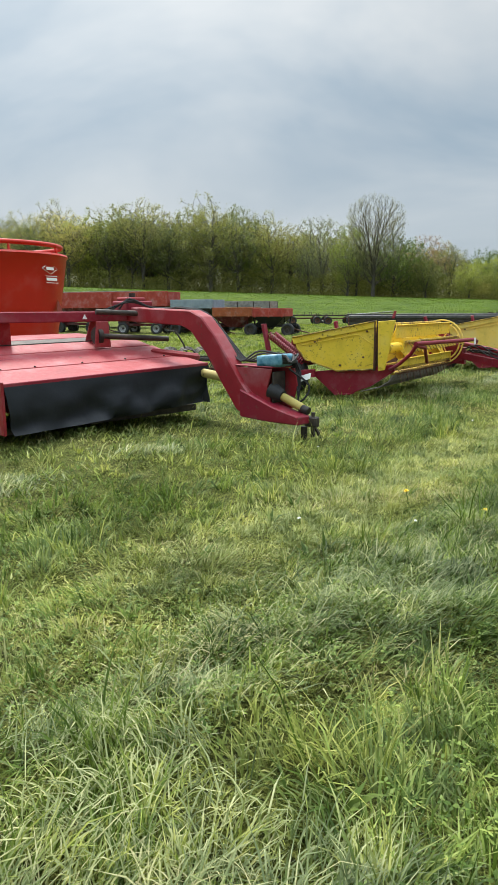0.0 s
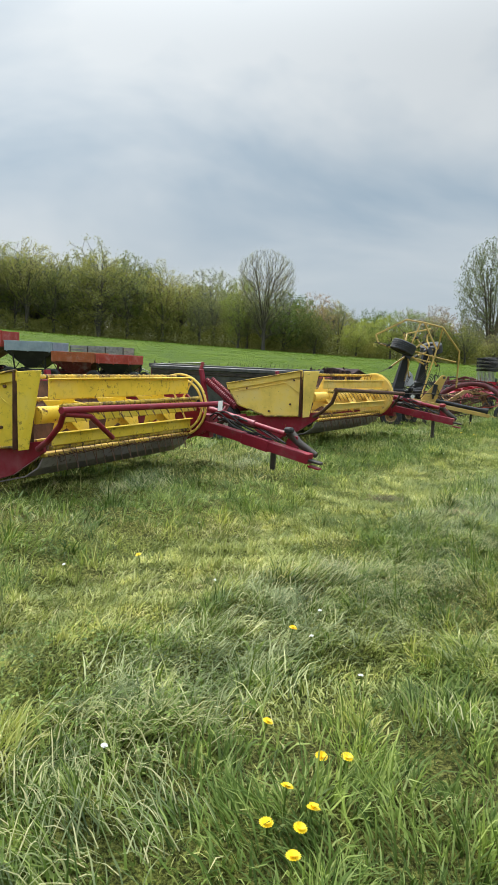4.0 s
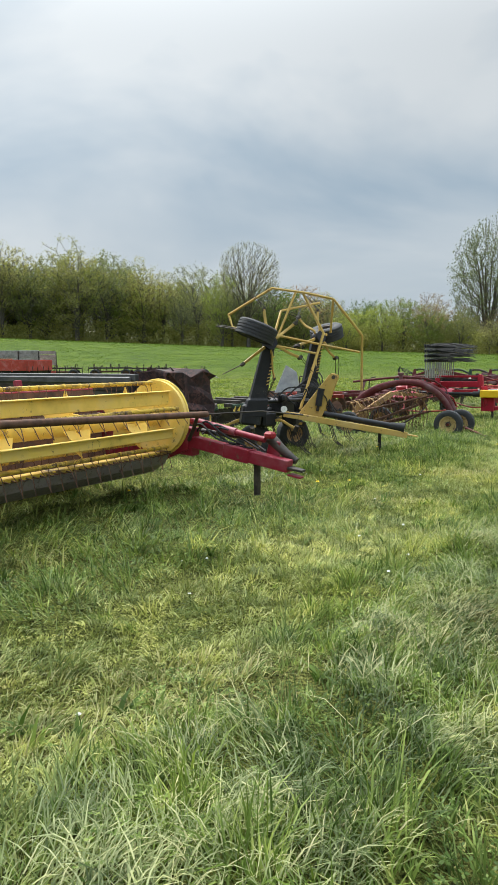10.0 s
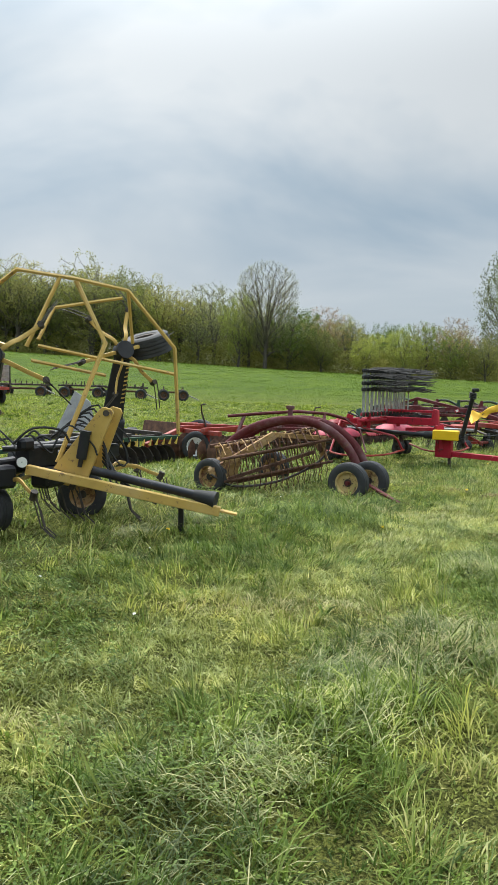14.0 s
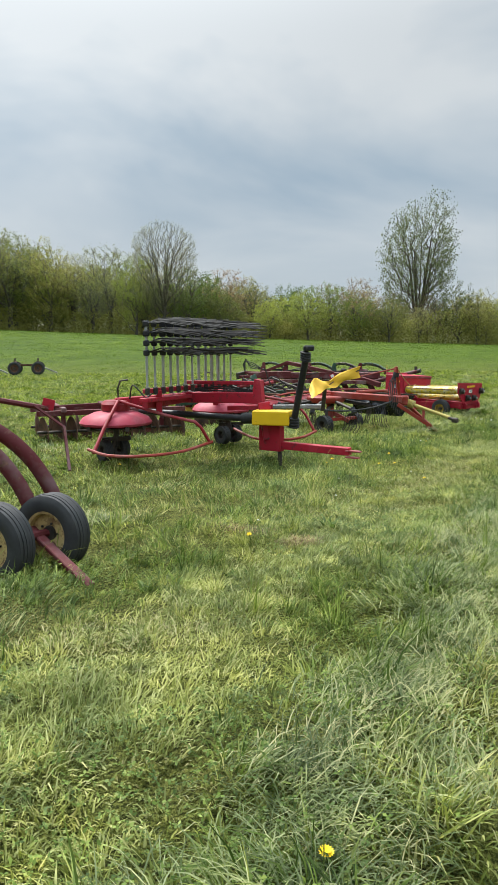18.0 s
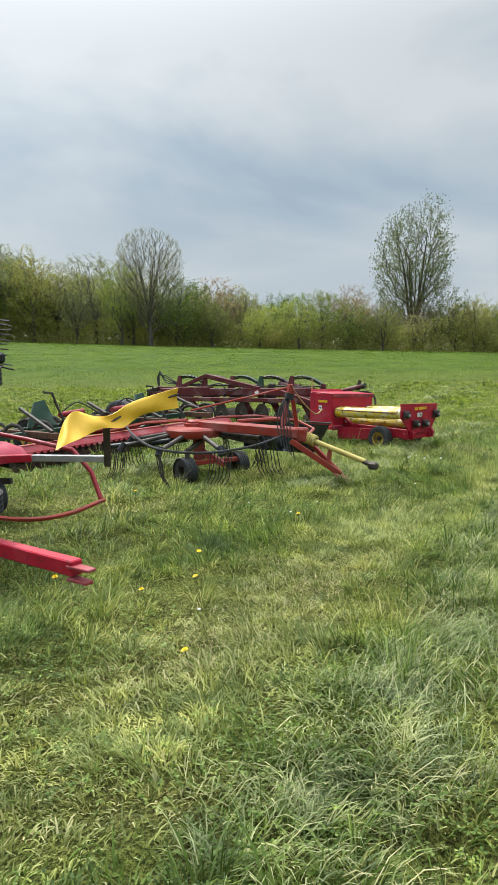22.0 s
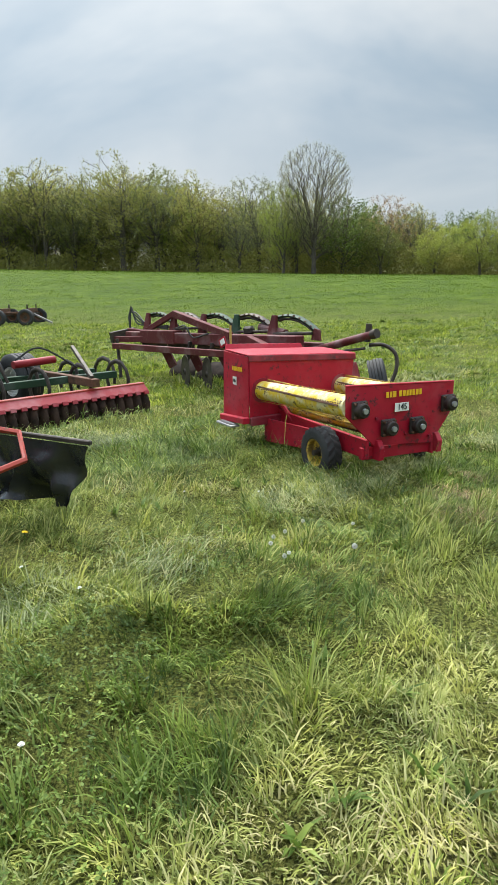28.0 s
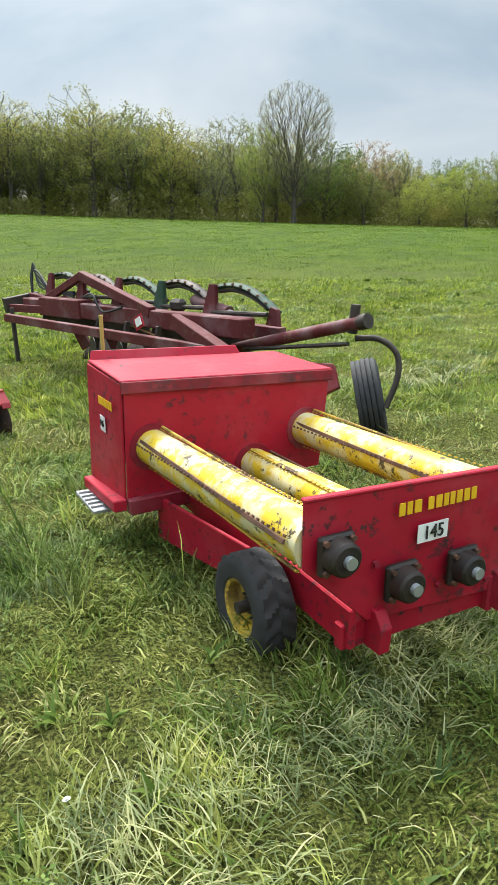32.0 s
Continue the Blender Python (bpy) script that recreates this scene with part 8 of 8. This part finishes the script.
GRASS = grass_material("meadow_grass", (0.13, 0.17, 0.034), (0.28, 0.325, 0.078), (0.5, 0.53, 0.2), (0.46, 0.43, 0.16), 0.6)
FAR_GRASS = grass_material("far_meadow_grass", (0.12, 0.18, 0.022), (0.24, 0.31, 0.04), (0.38, 0.44, 0.09), (0.42, 0.43, 0.14), 0.66)
MEADOW = grass_material("fresh_meadow", (0.095, 0.16, 0.011), (0.125, 0.2, 0.014), (0.165, 0.245, 0.022), (0.2, 0.25, 0.04), 0.72, 0.3)
TUFT = grass_material("lush_grass", (0.065, 0.11, 0.018), (0.14, 0.21, 0.038), (0.31, 0.385, 0.115), (0.3, 0.35, 0.12), 0.7)
LAID = grass_material("laid_long_grass", (0.095, 0.135, 0.035), (0.2, 0.255, 0.078), (0.4, 0.44, 0.19), (0.42, 0.4, 0.17), 0.62)
STUBBLE = grass_material("dry_short_grass", (0.2, 0.235, 0.058), (0.345, 0.375, 0.12), (0.52, 0.525, 0.25), (0.47, 0.42, 0.21), 0.62, 0.3)
THATCH = grass_material("matted_thatch", (0.08, 0.1, 0.018), (0.21, 0.235, 0.045), (0.43, 0.42, 0.14), (0.4, 0.35, 0.14), 0.54, 0.3)
CLIPPINGS = grass_material("pale_cut_grass", (0.12, 0.155, 0.06), (0.25, 0.29, 0.135), (0.45, 0.475, 0.275), (0.42, 0.39, 0.19), 0.58, 0.3)
HERB = grass_material("clover_and_herbs", (0.065, 0.115, 0.02), (0.13, 0.2, 0.04), (0.27, 0.345, 0.1), (0.33, 0.38, 0.12), 0.7, 0.35)
PETAL = flat_mat("dandelion_petals", (0.75, 0.5, 0.005), (0.85, 0.62, 0.01), 30.0, 0.6, 0.3)
FLUFF = flat_mat("clover_flower_white", (0.6, 0.6, 0.54), (0.76, 0.76, 0.7), 30.0, 0.8, 0.3)


def line_side(p):
    """Distance of points to the walked line and the side (left is positive)."""
    best = np.full(len(p), 1e9)
    side = np.zeros(len(p))
    for (ax, ay), (bx, by) in zip(TRACK, TRACK[1:]):
        d = np.array([bx - ax, by - ay])
        ll = d @ d
        if ll < 1e-6:
            continue
        t = np.clip(((p - (ax, ay)) @ d) / ll, 0, 1)
        v = p - np.array([ax, ay]) - t[:, None] * d
        r = np.hypot(v[:, 0], v[:, 1])
        s = d[0] * v[:, 1] - d[1] * v[:, 0]
        k = r < best
        best[k], side[k] = r[k], s[k]
    return best, np.sign(side)


def blades(rng, p, length, width, lean, aim, lift=0.0):
    """Blades rooted at p: two pieces each, bent over towards aim."""
    n = len(p)
    z = turf(p[:, 0], p[:, 1]) + lift
    h = np.stack([np.cos(aim), np.sin(aim), np.zeros(n)], -1)
    tw = aim + rng.normal(0, 0.6, n)
    w = np.stack([-np.sin(tw), np.cos(tw), np.zeros(n)], -1) * width[:, None]
    up = np.array([0, 0, 1.0])
    root = np.stack([p[:, 0], p[:, 1], z - 0.008], -1)
    th0, th1 = lean * 0.7, np.minimum(lean * 1.3, 1.5)
    q1 = root + (length * 0.55)[:, None] * (h * np.sin(th0)[:, None] + up * np.cos(th0)[:, None])
    q2 = q1 + (length * 0.5)[:, None] * (h * np.sin(th1)[:, None] + up * np.cos(th1)[:, None])
    q2[:, 2] = np.maximum(q2[:, 2], z + 0.006)
    co = np.stack([root - w, root + w, q1 - w * 0.85, q1 + w * 0.85, q2], 1)
    b = (np.arange(n) * 5)[:, None]
    tri = np.concatenate([b + f for f in ([0, 1, 3], [0, 3, 2], [2, 3, 4])], 1).reshape(-1, 3)
    return co.reshape(-1, 3), tri


def lay(name, label, category, sets, mat):
    off, cs, ts = 0, [], []
    for co, tri in sets:
        cs.append(co)
        ts.append(tri + off)
        off += len(co)
    ob = new(name, mesh_from(name, np.concatenate(cs), np.concatenate(ts)))
    ob.data.materials.append(mat)
    return tagged(ob, label, category, kind="stuff")


rng = np.random.default_rng(17)


def scatter(count, near, power, far):
    """Points over the open field, thinning out with distance from the walked line."""
    p = np.stack([rng.uniform(-11.0, 27.0, count), rng.uniform(-2.0, 56.0, count)], -1)
    d, s = line_side(p)
    ok = (s > 0) | (d < 0.4) | (p[:, 1] > 30)
    keep = ok & (d < far) & (rng.random(count) < np.where(d < near, 1.0, (near / np.maximum(d, 0.1)) ** power))
    return p[keep], d[keep]


def field(seed, p, scale, drawn=False):
    """Lattice noise over the field, drawn out along the swaths if wanted."""
    x, y = p[:, 0], p[:, 1]
    if drawn:
        x, y = (x * 0.5 + y * 0.866) * 0.3, -x * 0.866 + y * 0.5
    return value_noise(seed, x, y, scale)


def aims(p, wild):
    comb = 7.0 * field(5, p, 0.7) + 3.5 * field(6, p, 2.4) + 1.6 * field(8, p, 6.0)
    return comb + rng.normal(0, wild, len(p))


def single(p, length, width, lean, aim):
    """One-piece blades for the far turf."""
    n = len(p)
    z = turf(p[:, 0], p[:, 1])
    tw = aim + rng.normal(0, 0.8, n)
    w = np.stack([-np.sin(tw), np.cos(tw), np.zeros(n)], -1) * width[:, None]
    root = np.stack([p[:, 0], p[:, 1], z - 0.01], -1)
    tip = root + length[:, None] * np.stack([np.cos(aim) * np.sin(lean), np.sin(aim) * np.sin(lean), np.cos(lean)], -1)
    return np.stack([root - w, root + w, tip], 1).reshape(-1, 3), np.arange(n * 3).reshape(-1, 3)


# low carpet of short blades: yellowish where mown, green elsewhere
pp, dd = scatter(7000000, 2.5, 2.2, 7.5)
more, mdist = scatter(5000000, 2.5, 2.3, 7.5)
thick = mown(swath(more[:, 0], more[:, 1])) > 0.45
pp, dd = np.concatenate([pp, more[thick]]), np.concatenate([dd, mdist[thick]])
ww = swath(pp[:, 0], pp[:, 1])
lush = field(9, pp, 0.8) * 0.3 + field(10, pp, 2.6) * 0.35 + field(11, pp, 7.0) * 0.35
dry = mown(ww) + 0.5 * (field(14, pp, 0.9) - 0.5) + 0.5 * (field(16, pp, 4.0) - 0.5) + rng.normal(0, 0.12, len(pp)) > 0.5
ln = rng.gamma(7, 1 / 7, len(pp)) * np.where(dry, 0.03 + 0.055 * lush, 0.04 + 0.13 * lush ** 1.6)
wd = rng.uniform(0.0018, 0.0046, len(pp)) * (1 + np.clip(dd - 2.5, 0, 24) * 0.27)
# tussocks: blades stand in the middle of each clump and lean out round its rim
CELL = 0.21
gi = np.floor(pp / CELL).astype(int)
hsh = np.random.default_rng(51).random((997, 3))
key = (gi[:, 0] * 73 + gi[:, 1] * 191) % 997
mid_ = (gi + 0.25 + 0.5 * hsh[key, :2]) * CELL
out_ = pp - mid_
rr_ = np.clip(np.hypot(out_[:, 0], out_[:, 1]) / (CELL * 0.7), 0, 1)
ln *= np.where(dry, 0.75 + 0.5 * hsh[key, 2], (0.35 + 1.4 * hsh[key, 2] ** 1.5) * (1.2 - 0.75 * rr_ ** 2))
le = np.clip(0.6 + 0.7 * rr_ + rng.normal(0, 0.3, len(pp)), 0.12, 1.5)
am = np.where(rng.random(len(pp)) < 0.5, np.arctan2(out_[:, 1], out_[:, 0]) + rng.normal(0, 0.6, len(pp)), aims(pp, 0.8))
fp, fd = scatter(4200000, 5.2, 1.3, 46.0)
fp, fd = fp[fd > 6.4], fd[fd > 6.4]
fs = swath(fp[:, 0], fp[:, 1])
flush = field(9, fp, 0.8) * 0.35 + field(10, fp, 2.6) * 0.65
fl = rng.gamma(5, 1 / 5, len(fp)) * (0.03 + 0.17 * flush ** 2.2) * (1 + np.clip(fd - 8, 0, 26) * 0.015)
fw = rng.uniform(0.004, 0.01, len(fp)) * (1 + np.clip(fd - 6, 0, 28) * 0.08)
fe = np.clip(rng.normal(0.95, 0.35, len(fp)), 0.1, 1.45)
fa = aims(fp, 0.9)
fdry = mown(fs) + windrow(fs) + 0.6 * (field(14, fp, 0.9) - 0.5) + rng.normal(0, 0.1, len(fp)) > 0.5
deep = ~dry & (0.55 * np.clip(windrow(ww), 0, 1) + 0.35 * hump(ww, 3.75, 0.5) + 1.5 * (field(17, pp, 1.1) * 0.5 + field(18, pp, 3.2) * 0.5 - 0.5) + rng.normal(0, 0.1, len(pp)) > 0.22)
ln[deep] *= 1.08
mild = ~dry & ~deep
lay("grass", "trodden green meadow grass over the field", "grass", [blades(rng, pp[mild], ln[mild], wd[mild], le[mild], am[mild])], GRASS)
lay("deep_grass", "thicker dark green grass in patches and rows", "grass", [blades(rng, pp[deep], ln[deep], wd[deep], le[deep], am[deep])], TUFT)
lay("dry_grass", "short yellowish grass in mown bands between the swaths", "grass", [blades(rng, pp[dry], ln[dry], wd[dry], le[dry], am[dry]), single(fp[fdry], fl[fdry] * 0.8, fw[fdry], fe[fdry], fa[fdry])], STUBBLE)
lay("far_grass", "fresh green meadow grass farther up the field", "grass", [single(fp[~fdry], fl[~fdry], fw[~fdry], fe[~fdry], fa[~fdry])], FAR_GRASS)

# tussocks of the meadow that runs up to the wood
q = np.stack([rng.uniform(-80, 95, 600000), 50 + 96 * rng.random(600000) ** 1.3], -1)
q = q[(np.abs(q[:, 0] - 12) < 12 + 0.75 * (q[:, 1] - 20)) & (q[:, 1] < 147 - 0.0016 * q[:, 0] ** 2 - 0.035 * q[:, 0])]
q = q[field(81, q, 0.35) * 0.4 + field(82, q, 1.2) * 0.6 + rng.normal(0, 0.12, len(q)) > 0.42][:260000]
qn, reach_ = len(q), np.clip((q[:, 1] - 30) / 60, 0.4, 2.0)
lay("meadow_tussocks", "uneven fresh green meadow grass up to the wood", "grass", [single(q, rng.gamma(6, 1 / 6, qn) * (0.05 + 0.07 * field(83, q, 0.5)), rng.uniform(0.012, 0.03, qn) * reach_, np.clip(rng.normal(0.7, 0.35, qn), 0.05, 1.3), rng.uniform(0, math.tau, qn))], MEADOW)

# matted thatch between the blades
mp_, md = scatter(3400000, 2.4, 2.3, 6.2)
mn = len(mp_)
lay("thatch", "matted dead stems and short green shoots between the blades", "grass", [single(mp_, rng.uniform(0.015, 0.05, mn), rng.uniform(0.0012, 0.0034, mn) * (1 + np.clip(md - 2.5, 0, 4) * 0.25), np.clip(rng.normal(1.0, 0.4, mn), 0.1, 1.5), rng.uniform(0, math.tau, mn))], THATCH)


def clumps(centres, dist, each, spread, length, lean, comb):
    """Long blades in clumps: a share of the clumps laid over together, the rest standing in a sheaf."""
    k = len(centres)
    r = np.repeat(rng.uniform(*spread, k), each)
    p = np.repeat(centres, each, 0) + rng.normal(0, 1, (k * each, 2)) * r[:, None]
    d = np.repeat(dist, each)
    size = np.repeat(rng.uniform(*length, k), each) * rng.uniform(0.5, 1.15, k * each)
    wide = rng.uniform(0.002, 0.0048, k * each) * (1 + np.clip(d - 3, 0, 24) * 0.22)
    laid = np.repeat(rng.random(k) < comb, each)
    tip = np.clip(np.where(laid, rng.normal(lean, 0.22, k * each), rng.normal(0.5, 0.28, k * each)), 0.05, 1.5)
    way = np.repeat(aims(centres, 0.5), each) + rng.normal(0, 0.38, k * each)
    return blades(rng, p, size, wide, tip, np.where(laid, way, rng.uniform(0, math.tau, k * each)))


# standing and laid tufts between the rows
cc, cd = scatter(420000, 3.0, 1.3, 28.0)
wet = field(21, cc, 0.7, True) * 0.5 + field(22, cc, 1.8) * 0.5 + rng.normal(0, 0.06, len(cc)) - 0.32 * np.clip(mown(swath(cc[:, 0], cc[:, 1])), 0, 1) + 0.1 * hump(swath(cc[:, 0], cc[:, 1]), 3.6, 0.5)
pick = wet > 0.53
cc, cd = cc[pick][:9500], cd[pick][:9500]
lay("grass_tufts", "taller lush green grass tufts, partly laid over", "grass", [clumps(cc, cd, 26, (0.02, 0.08), (0.06, 0.16), 1.1, 0.93)], TUFT)

# long grass of paler green, laid over in combed locks
lc, ld = scatter(300000, 3.0, 1.3, 24.0)
lm = field(24, lc, 0.9, True) * 0.5 + field(25, lc, 2.2) * 0.5 + rng.normal(0, 0.06, len(lc)) - 0.2 * np.clip(mown(swath(lc[:, 0], lc[:, 1])), 0, 1) + 0.12 * np.clip(windrow(swath(lc[:, 0], lc[:, 1])), 0, 1)
lc, ld = lc[lm > 0.56][:4200], ld[lm > 0.56][:4200]
lay("laid_grass", "long pale green grass laid over in combed locks", "grass", [clumps(lc, ld, 20, (0.03, 0.09), (0.08, 0.21), 1.15, 0.9)], LAID)

# cut grass lying in loose pale rows
hc, hcd = scatter(110000, 3.0, 1.2, 20.0)
hw = windrow(swath(hc[:, 0], hc[:, 1]))
keep = hw * (0.4 + 1.2 * field(32, hc, 1.7)) + 0.25 * (field(31, hc, 0.5, True) - 0.5) > 0.5
hc, hcd = hc[keep][:2300], hcd[keep][:2300]
each = 55
cp_ = np.repeat(hc, each, 0) + rng.normal(0, 1, (len(hc) * each, 2)) * np.repeat(rng.uniform(0.05, 0.16, len(hc)), each)[:, None]
cdd = np.repeat(hcd, each)
nn = len(cp_)
ca = np.repeat(aims(hc, 1.2), each) + rng.normal(0, 0.7, nn)
lay("cut_grass", "pale dry cut grass lying in swaths", "cut grass", [blades(rng, cp_, rng.gamma(5, 0.017, nn) + 0.02, rng.uniform(0.0014, 0.0032, nn) * (1 + np.clip(cdd - 3, 0, 18) * 0.25), np.clip(1.3 + rng.normal(0, 0.2, nn), 0.6, 1.65), ca, rng.uniform(0.01, 0.06, nn))], CLIPPINGS)

# worn spots of brown dead stems
DEAD = grass_material("brown_dead_stems", (0.1, 0.06, 0.03), (0.24, 0.165, 0.08), (0.46, 0.38, 0.22), (0.4, 0.32, 0.18), 0.7, 0.15)
spots_ = np.array([(4.05, 11.38, 0.08), (4.28, 10.38, 0.13), (4.5, 10.3, 0.08), (11.89, 24.39, 0.07), (11.46, 24.73, 0.12), (17.88, 34.43, 0.1), (17.85, 33.97, 0.14), (18.05, 35.03, 0.1)])
wp = np.repeat(spots_[:, :2], 500, 0) + rng.normal(0, 1, (len(spots_) * 500, 2)) * np.repeat(spots_[:, 2], 500)[:, None] * (1.2, 0.8)
nn = len(wp)
lay("dead_grass", "brown dead stems in small worn spots of the turf", "dead grass", [blades(rng, wp, rng.uniform(0.03, 0.1, nn), rng.uniform(0.0009, 0.0022, nn), 1.35 + rng.normal(0, 0.2, nn), rng.uniform(0, math.tau, nn), rng.uniform(0.01, 0.06, nn))], DEAD)

# clover, dandelion and dock leaves: small leaflets in threes and some longer blades in rosettes
hp_, hd = scatter(1500000, 2.6, 1.7, 10.0)
hm = field(41, hp_, 0.9) * 0.5 + field(42, hp_, 2.8) * 0.5 - 0.2 * np.clip(mown(swath(hp_[:, 0], hp_[:, 1])), 0, 1) + 0.07 * hump(swath(hp_[:, 0], hp_[:, 1]), 1.5, 0.45)
hp_, hd = hp_[hm > 0.5][:110000], hd[hm > 0.5][:110000]
n = len(hp_)
c = np.stack([hp_[:, 0], hp_[:, 1], turf(hp_[:, 0], hp_[:, 1]) + rng.uniform(0.02, 0.1, n)], -1)
s = rng.uniform(0.004, 0.0105, n) * (1 + np.clip(hd - 3, 0, 9) * 0.14)
a0 = rng.uniform(0, math.tau, n)
sets = []
for k in range(3):
    a = a0 + k * math.tau / 3
    u = np.stack([np.cos(a), np.sin(a), rng.normal(0, 0.35, n)], -1) * s[:, None]
    v = np.stack([-np.sin(a), np.cos(a), rng.normal(0, 0.3, n)], -1) * s[:, None] * 0.62
    co = np.stack([c, c + u * 1.1 - v, c + u * 2.0, c + u * 1.1 + v], 1).reshape(-1, 3)
    b = (np.arange(n) * 4)[:, None]
    sets.append((co, np.concatenate([b + f for f in ([0, 1, 2], [0, 2, 3])], 1).reshape(-1, 3)))
rc, rd = scatter(40000, 3.0, 1.3, 12.0)
rc = rc[field(43, rc, 0.8) > 0.5][:520]
rp = np.repeat(rc, 8, 0)
n = len(rp)
sets.append(blades(rng, rp + rng.normal(0, 0.012, rp.shape), rng.uniform(0.06, 0.15, n), rng.uniform(0.006, 0.014, n), rng.normal(0.95, 0.2, n), rng.uniform(0, math.tau, n)))
lay("clover", "low clover and broad herb leaves among the grass", "clover", sets, HERB)


# dandelions and clover heads, one by one
def flower(label, x, y, h, r, mat, name):
    th = thing(name, label, "flower", pose(x, y, float(turf(x, y)), 0, 0, 0), "flowers in the grass")
    tube(th, "stalk", [(0, 0, -0.01), (0.01, 0.005, h * 0.6), (0.012, 0.0, h)], 0.003, HERB, 5)
    bm = bmesh.new()
    for k in range(16):
        a = math.tau * k / 16
        for rad, lift in ((r, 0.25), (r * 0.65, 0.6)):
            d = Vector((math.cos(a + lift), math.sin(a + lift), 0))
            s = Vector((-d.y, d.x, 0)) * r * 0.2
            o = Vector((0.012, 0, h))
            bm.faces.new([bm.verts.new(p) for p in (o, o + d * rad * 0.7 + s + Vector((0, 0, r * lift * 0.8)), o + d * rad + Vector((0, 0, r * lift)), o + d * rad * 0.7 - s + Vector((0, 0, r * lift * 0.8)))])
    part("bloom", bm, mat, th)
    return th


rf = random.Random(77)
src = flower("yellow dandelion in bloom", 2.75, 5.9, 0.1, 0.022, PETAL, "dandelion")
spots = [(2.69, 6.05), (2.75, 6.13), (2.80, 6.02), (2.76, 6.02), (2.95, 6.33), (2.85, 6.34), (2.83, 7.42), (1.89, 8.72), (2.69, 6.57), (7.48, 14.36), (8.42, 15.58), (6.68, 17.52), (1.93, 5.29), (1.85, 4.74), (0.87, 4.36), (13.70, 28.15), (13.38, 27.70), (13.69, 26.81), (11.46, 20.89), (11.31, 19.94), (9.90, 21.39), (11.50, 24.36)]
while len(spots) < 40:
    t = rf.random() * 0.98
    k = int(t * (len(TRACK) - 1))
    ax, ay = TRACK[k]
    spots.append((ax - rf.uniform(0.2, 4.5), ay + rf.uniform(1.2, 6.0)))
for x, y in spots:
    ob = copy_thing(src, pose(x, y, float(turf(x, y)), rf.uniform(-15, 15), rf.uniform(-15, 15), rf.uniform(0, 360)))
    ob.scale = (1, 1, rf.uniform(0.7, 1.2))
src = flower("white clover head among the grass", 2.2, 4.4, 0.07, 0.013, FLUFF, "clover_flower")
heads = [(1.04, 3.89), (3.11, 7.06), (2.16, 6.41), (2.96, 7.39), (8.13, 14.77), (7.71, 14.55), (10.86, 20.16)]
while len(heads) < 55:
    ax, ay = TRACK[int(rf.random() * 0.98 * (len(TRACK) - 1))]
    heads.append((ax - rf.uniform(0.2, 3.5), ay + rf.uniform(1.0, 4.5)))
for x, y in heads:
    copy_thing(src, pose(x, y, float(turf(x, y)), rf.uniform(-15, 15), rf.uniform(-15, 15), rf.uniform(0, 360)))


# dandelion seed heads near the last machine
seed = thing("dandelion_clock", "pale grey dandelion seed head in the grass", "flower", pose(17.21, 33.36, float(turf(17.21, 33.36))), "seed heads in the grass")
tube(seed, "stalk", [(0, 0, -0.01), (0.006, 0.0, 0.06), (0.01, 0.004, 0.11)], 0.003, HERB, 5)
bm = bmesh.new()
for k in range(90):
    u, a = 1 - 2 * (k + 0.5) / 90, k * 2.39996
    d = Vector((math.sqrt(1 - u * u) * math.cos(a), math.sqrt(1 - u * u) * math.sin(a), u))
    s = d.orthogonal().normalized()
    o = Vector((0.01, 0.004, 0.11))
    for w in (s, d.cross(s)):
        bm.faces.new([bm.verts.new(p) for p in (o + d * 0.006, o + d * 0.016 + w * 0.003, o + d * 0.016 - w * 0.003)])
part("bloom", bm, FLUFF, seed)
for x, y in ((16.75, 33.12), (16.88, 33.10), (17.18, 33.85), (16.88, 33.04), (16.82, 33.48), (16.89, 33.66), (16.74, 33.40)):
    ob = copy_thing(seed, pose(x, y, float(turf(x, y)), rf.uniform(-12, 12), rf.uniform(-12, 12), rf.uniform(0, 360)))
    ob.scale = (0.75, 0.75, rf.uniform(0.6, 0.9))
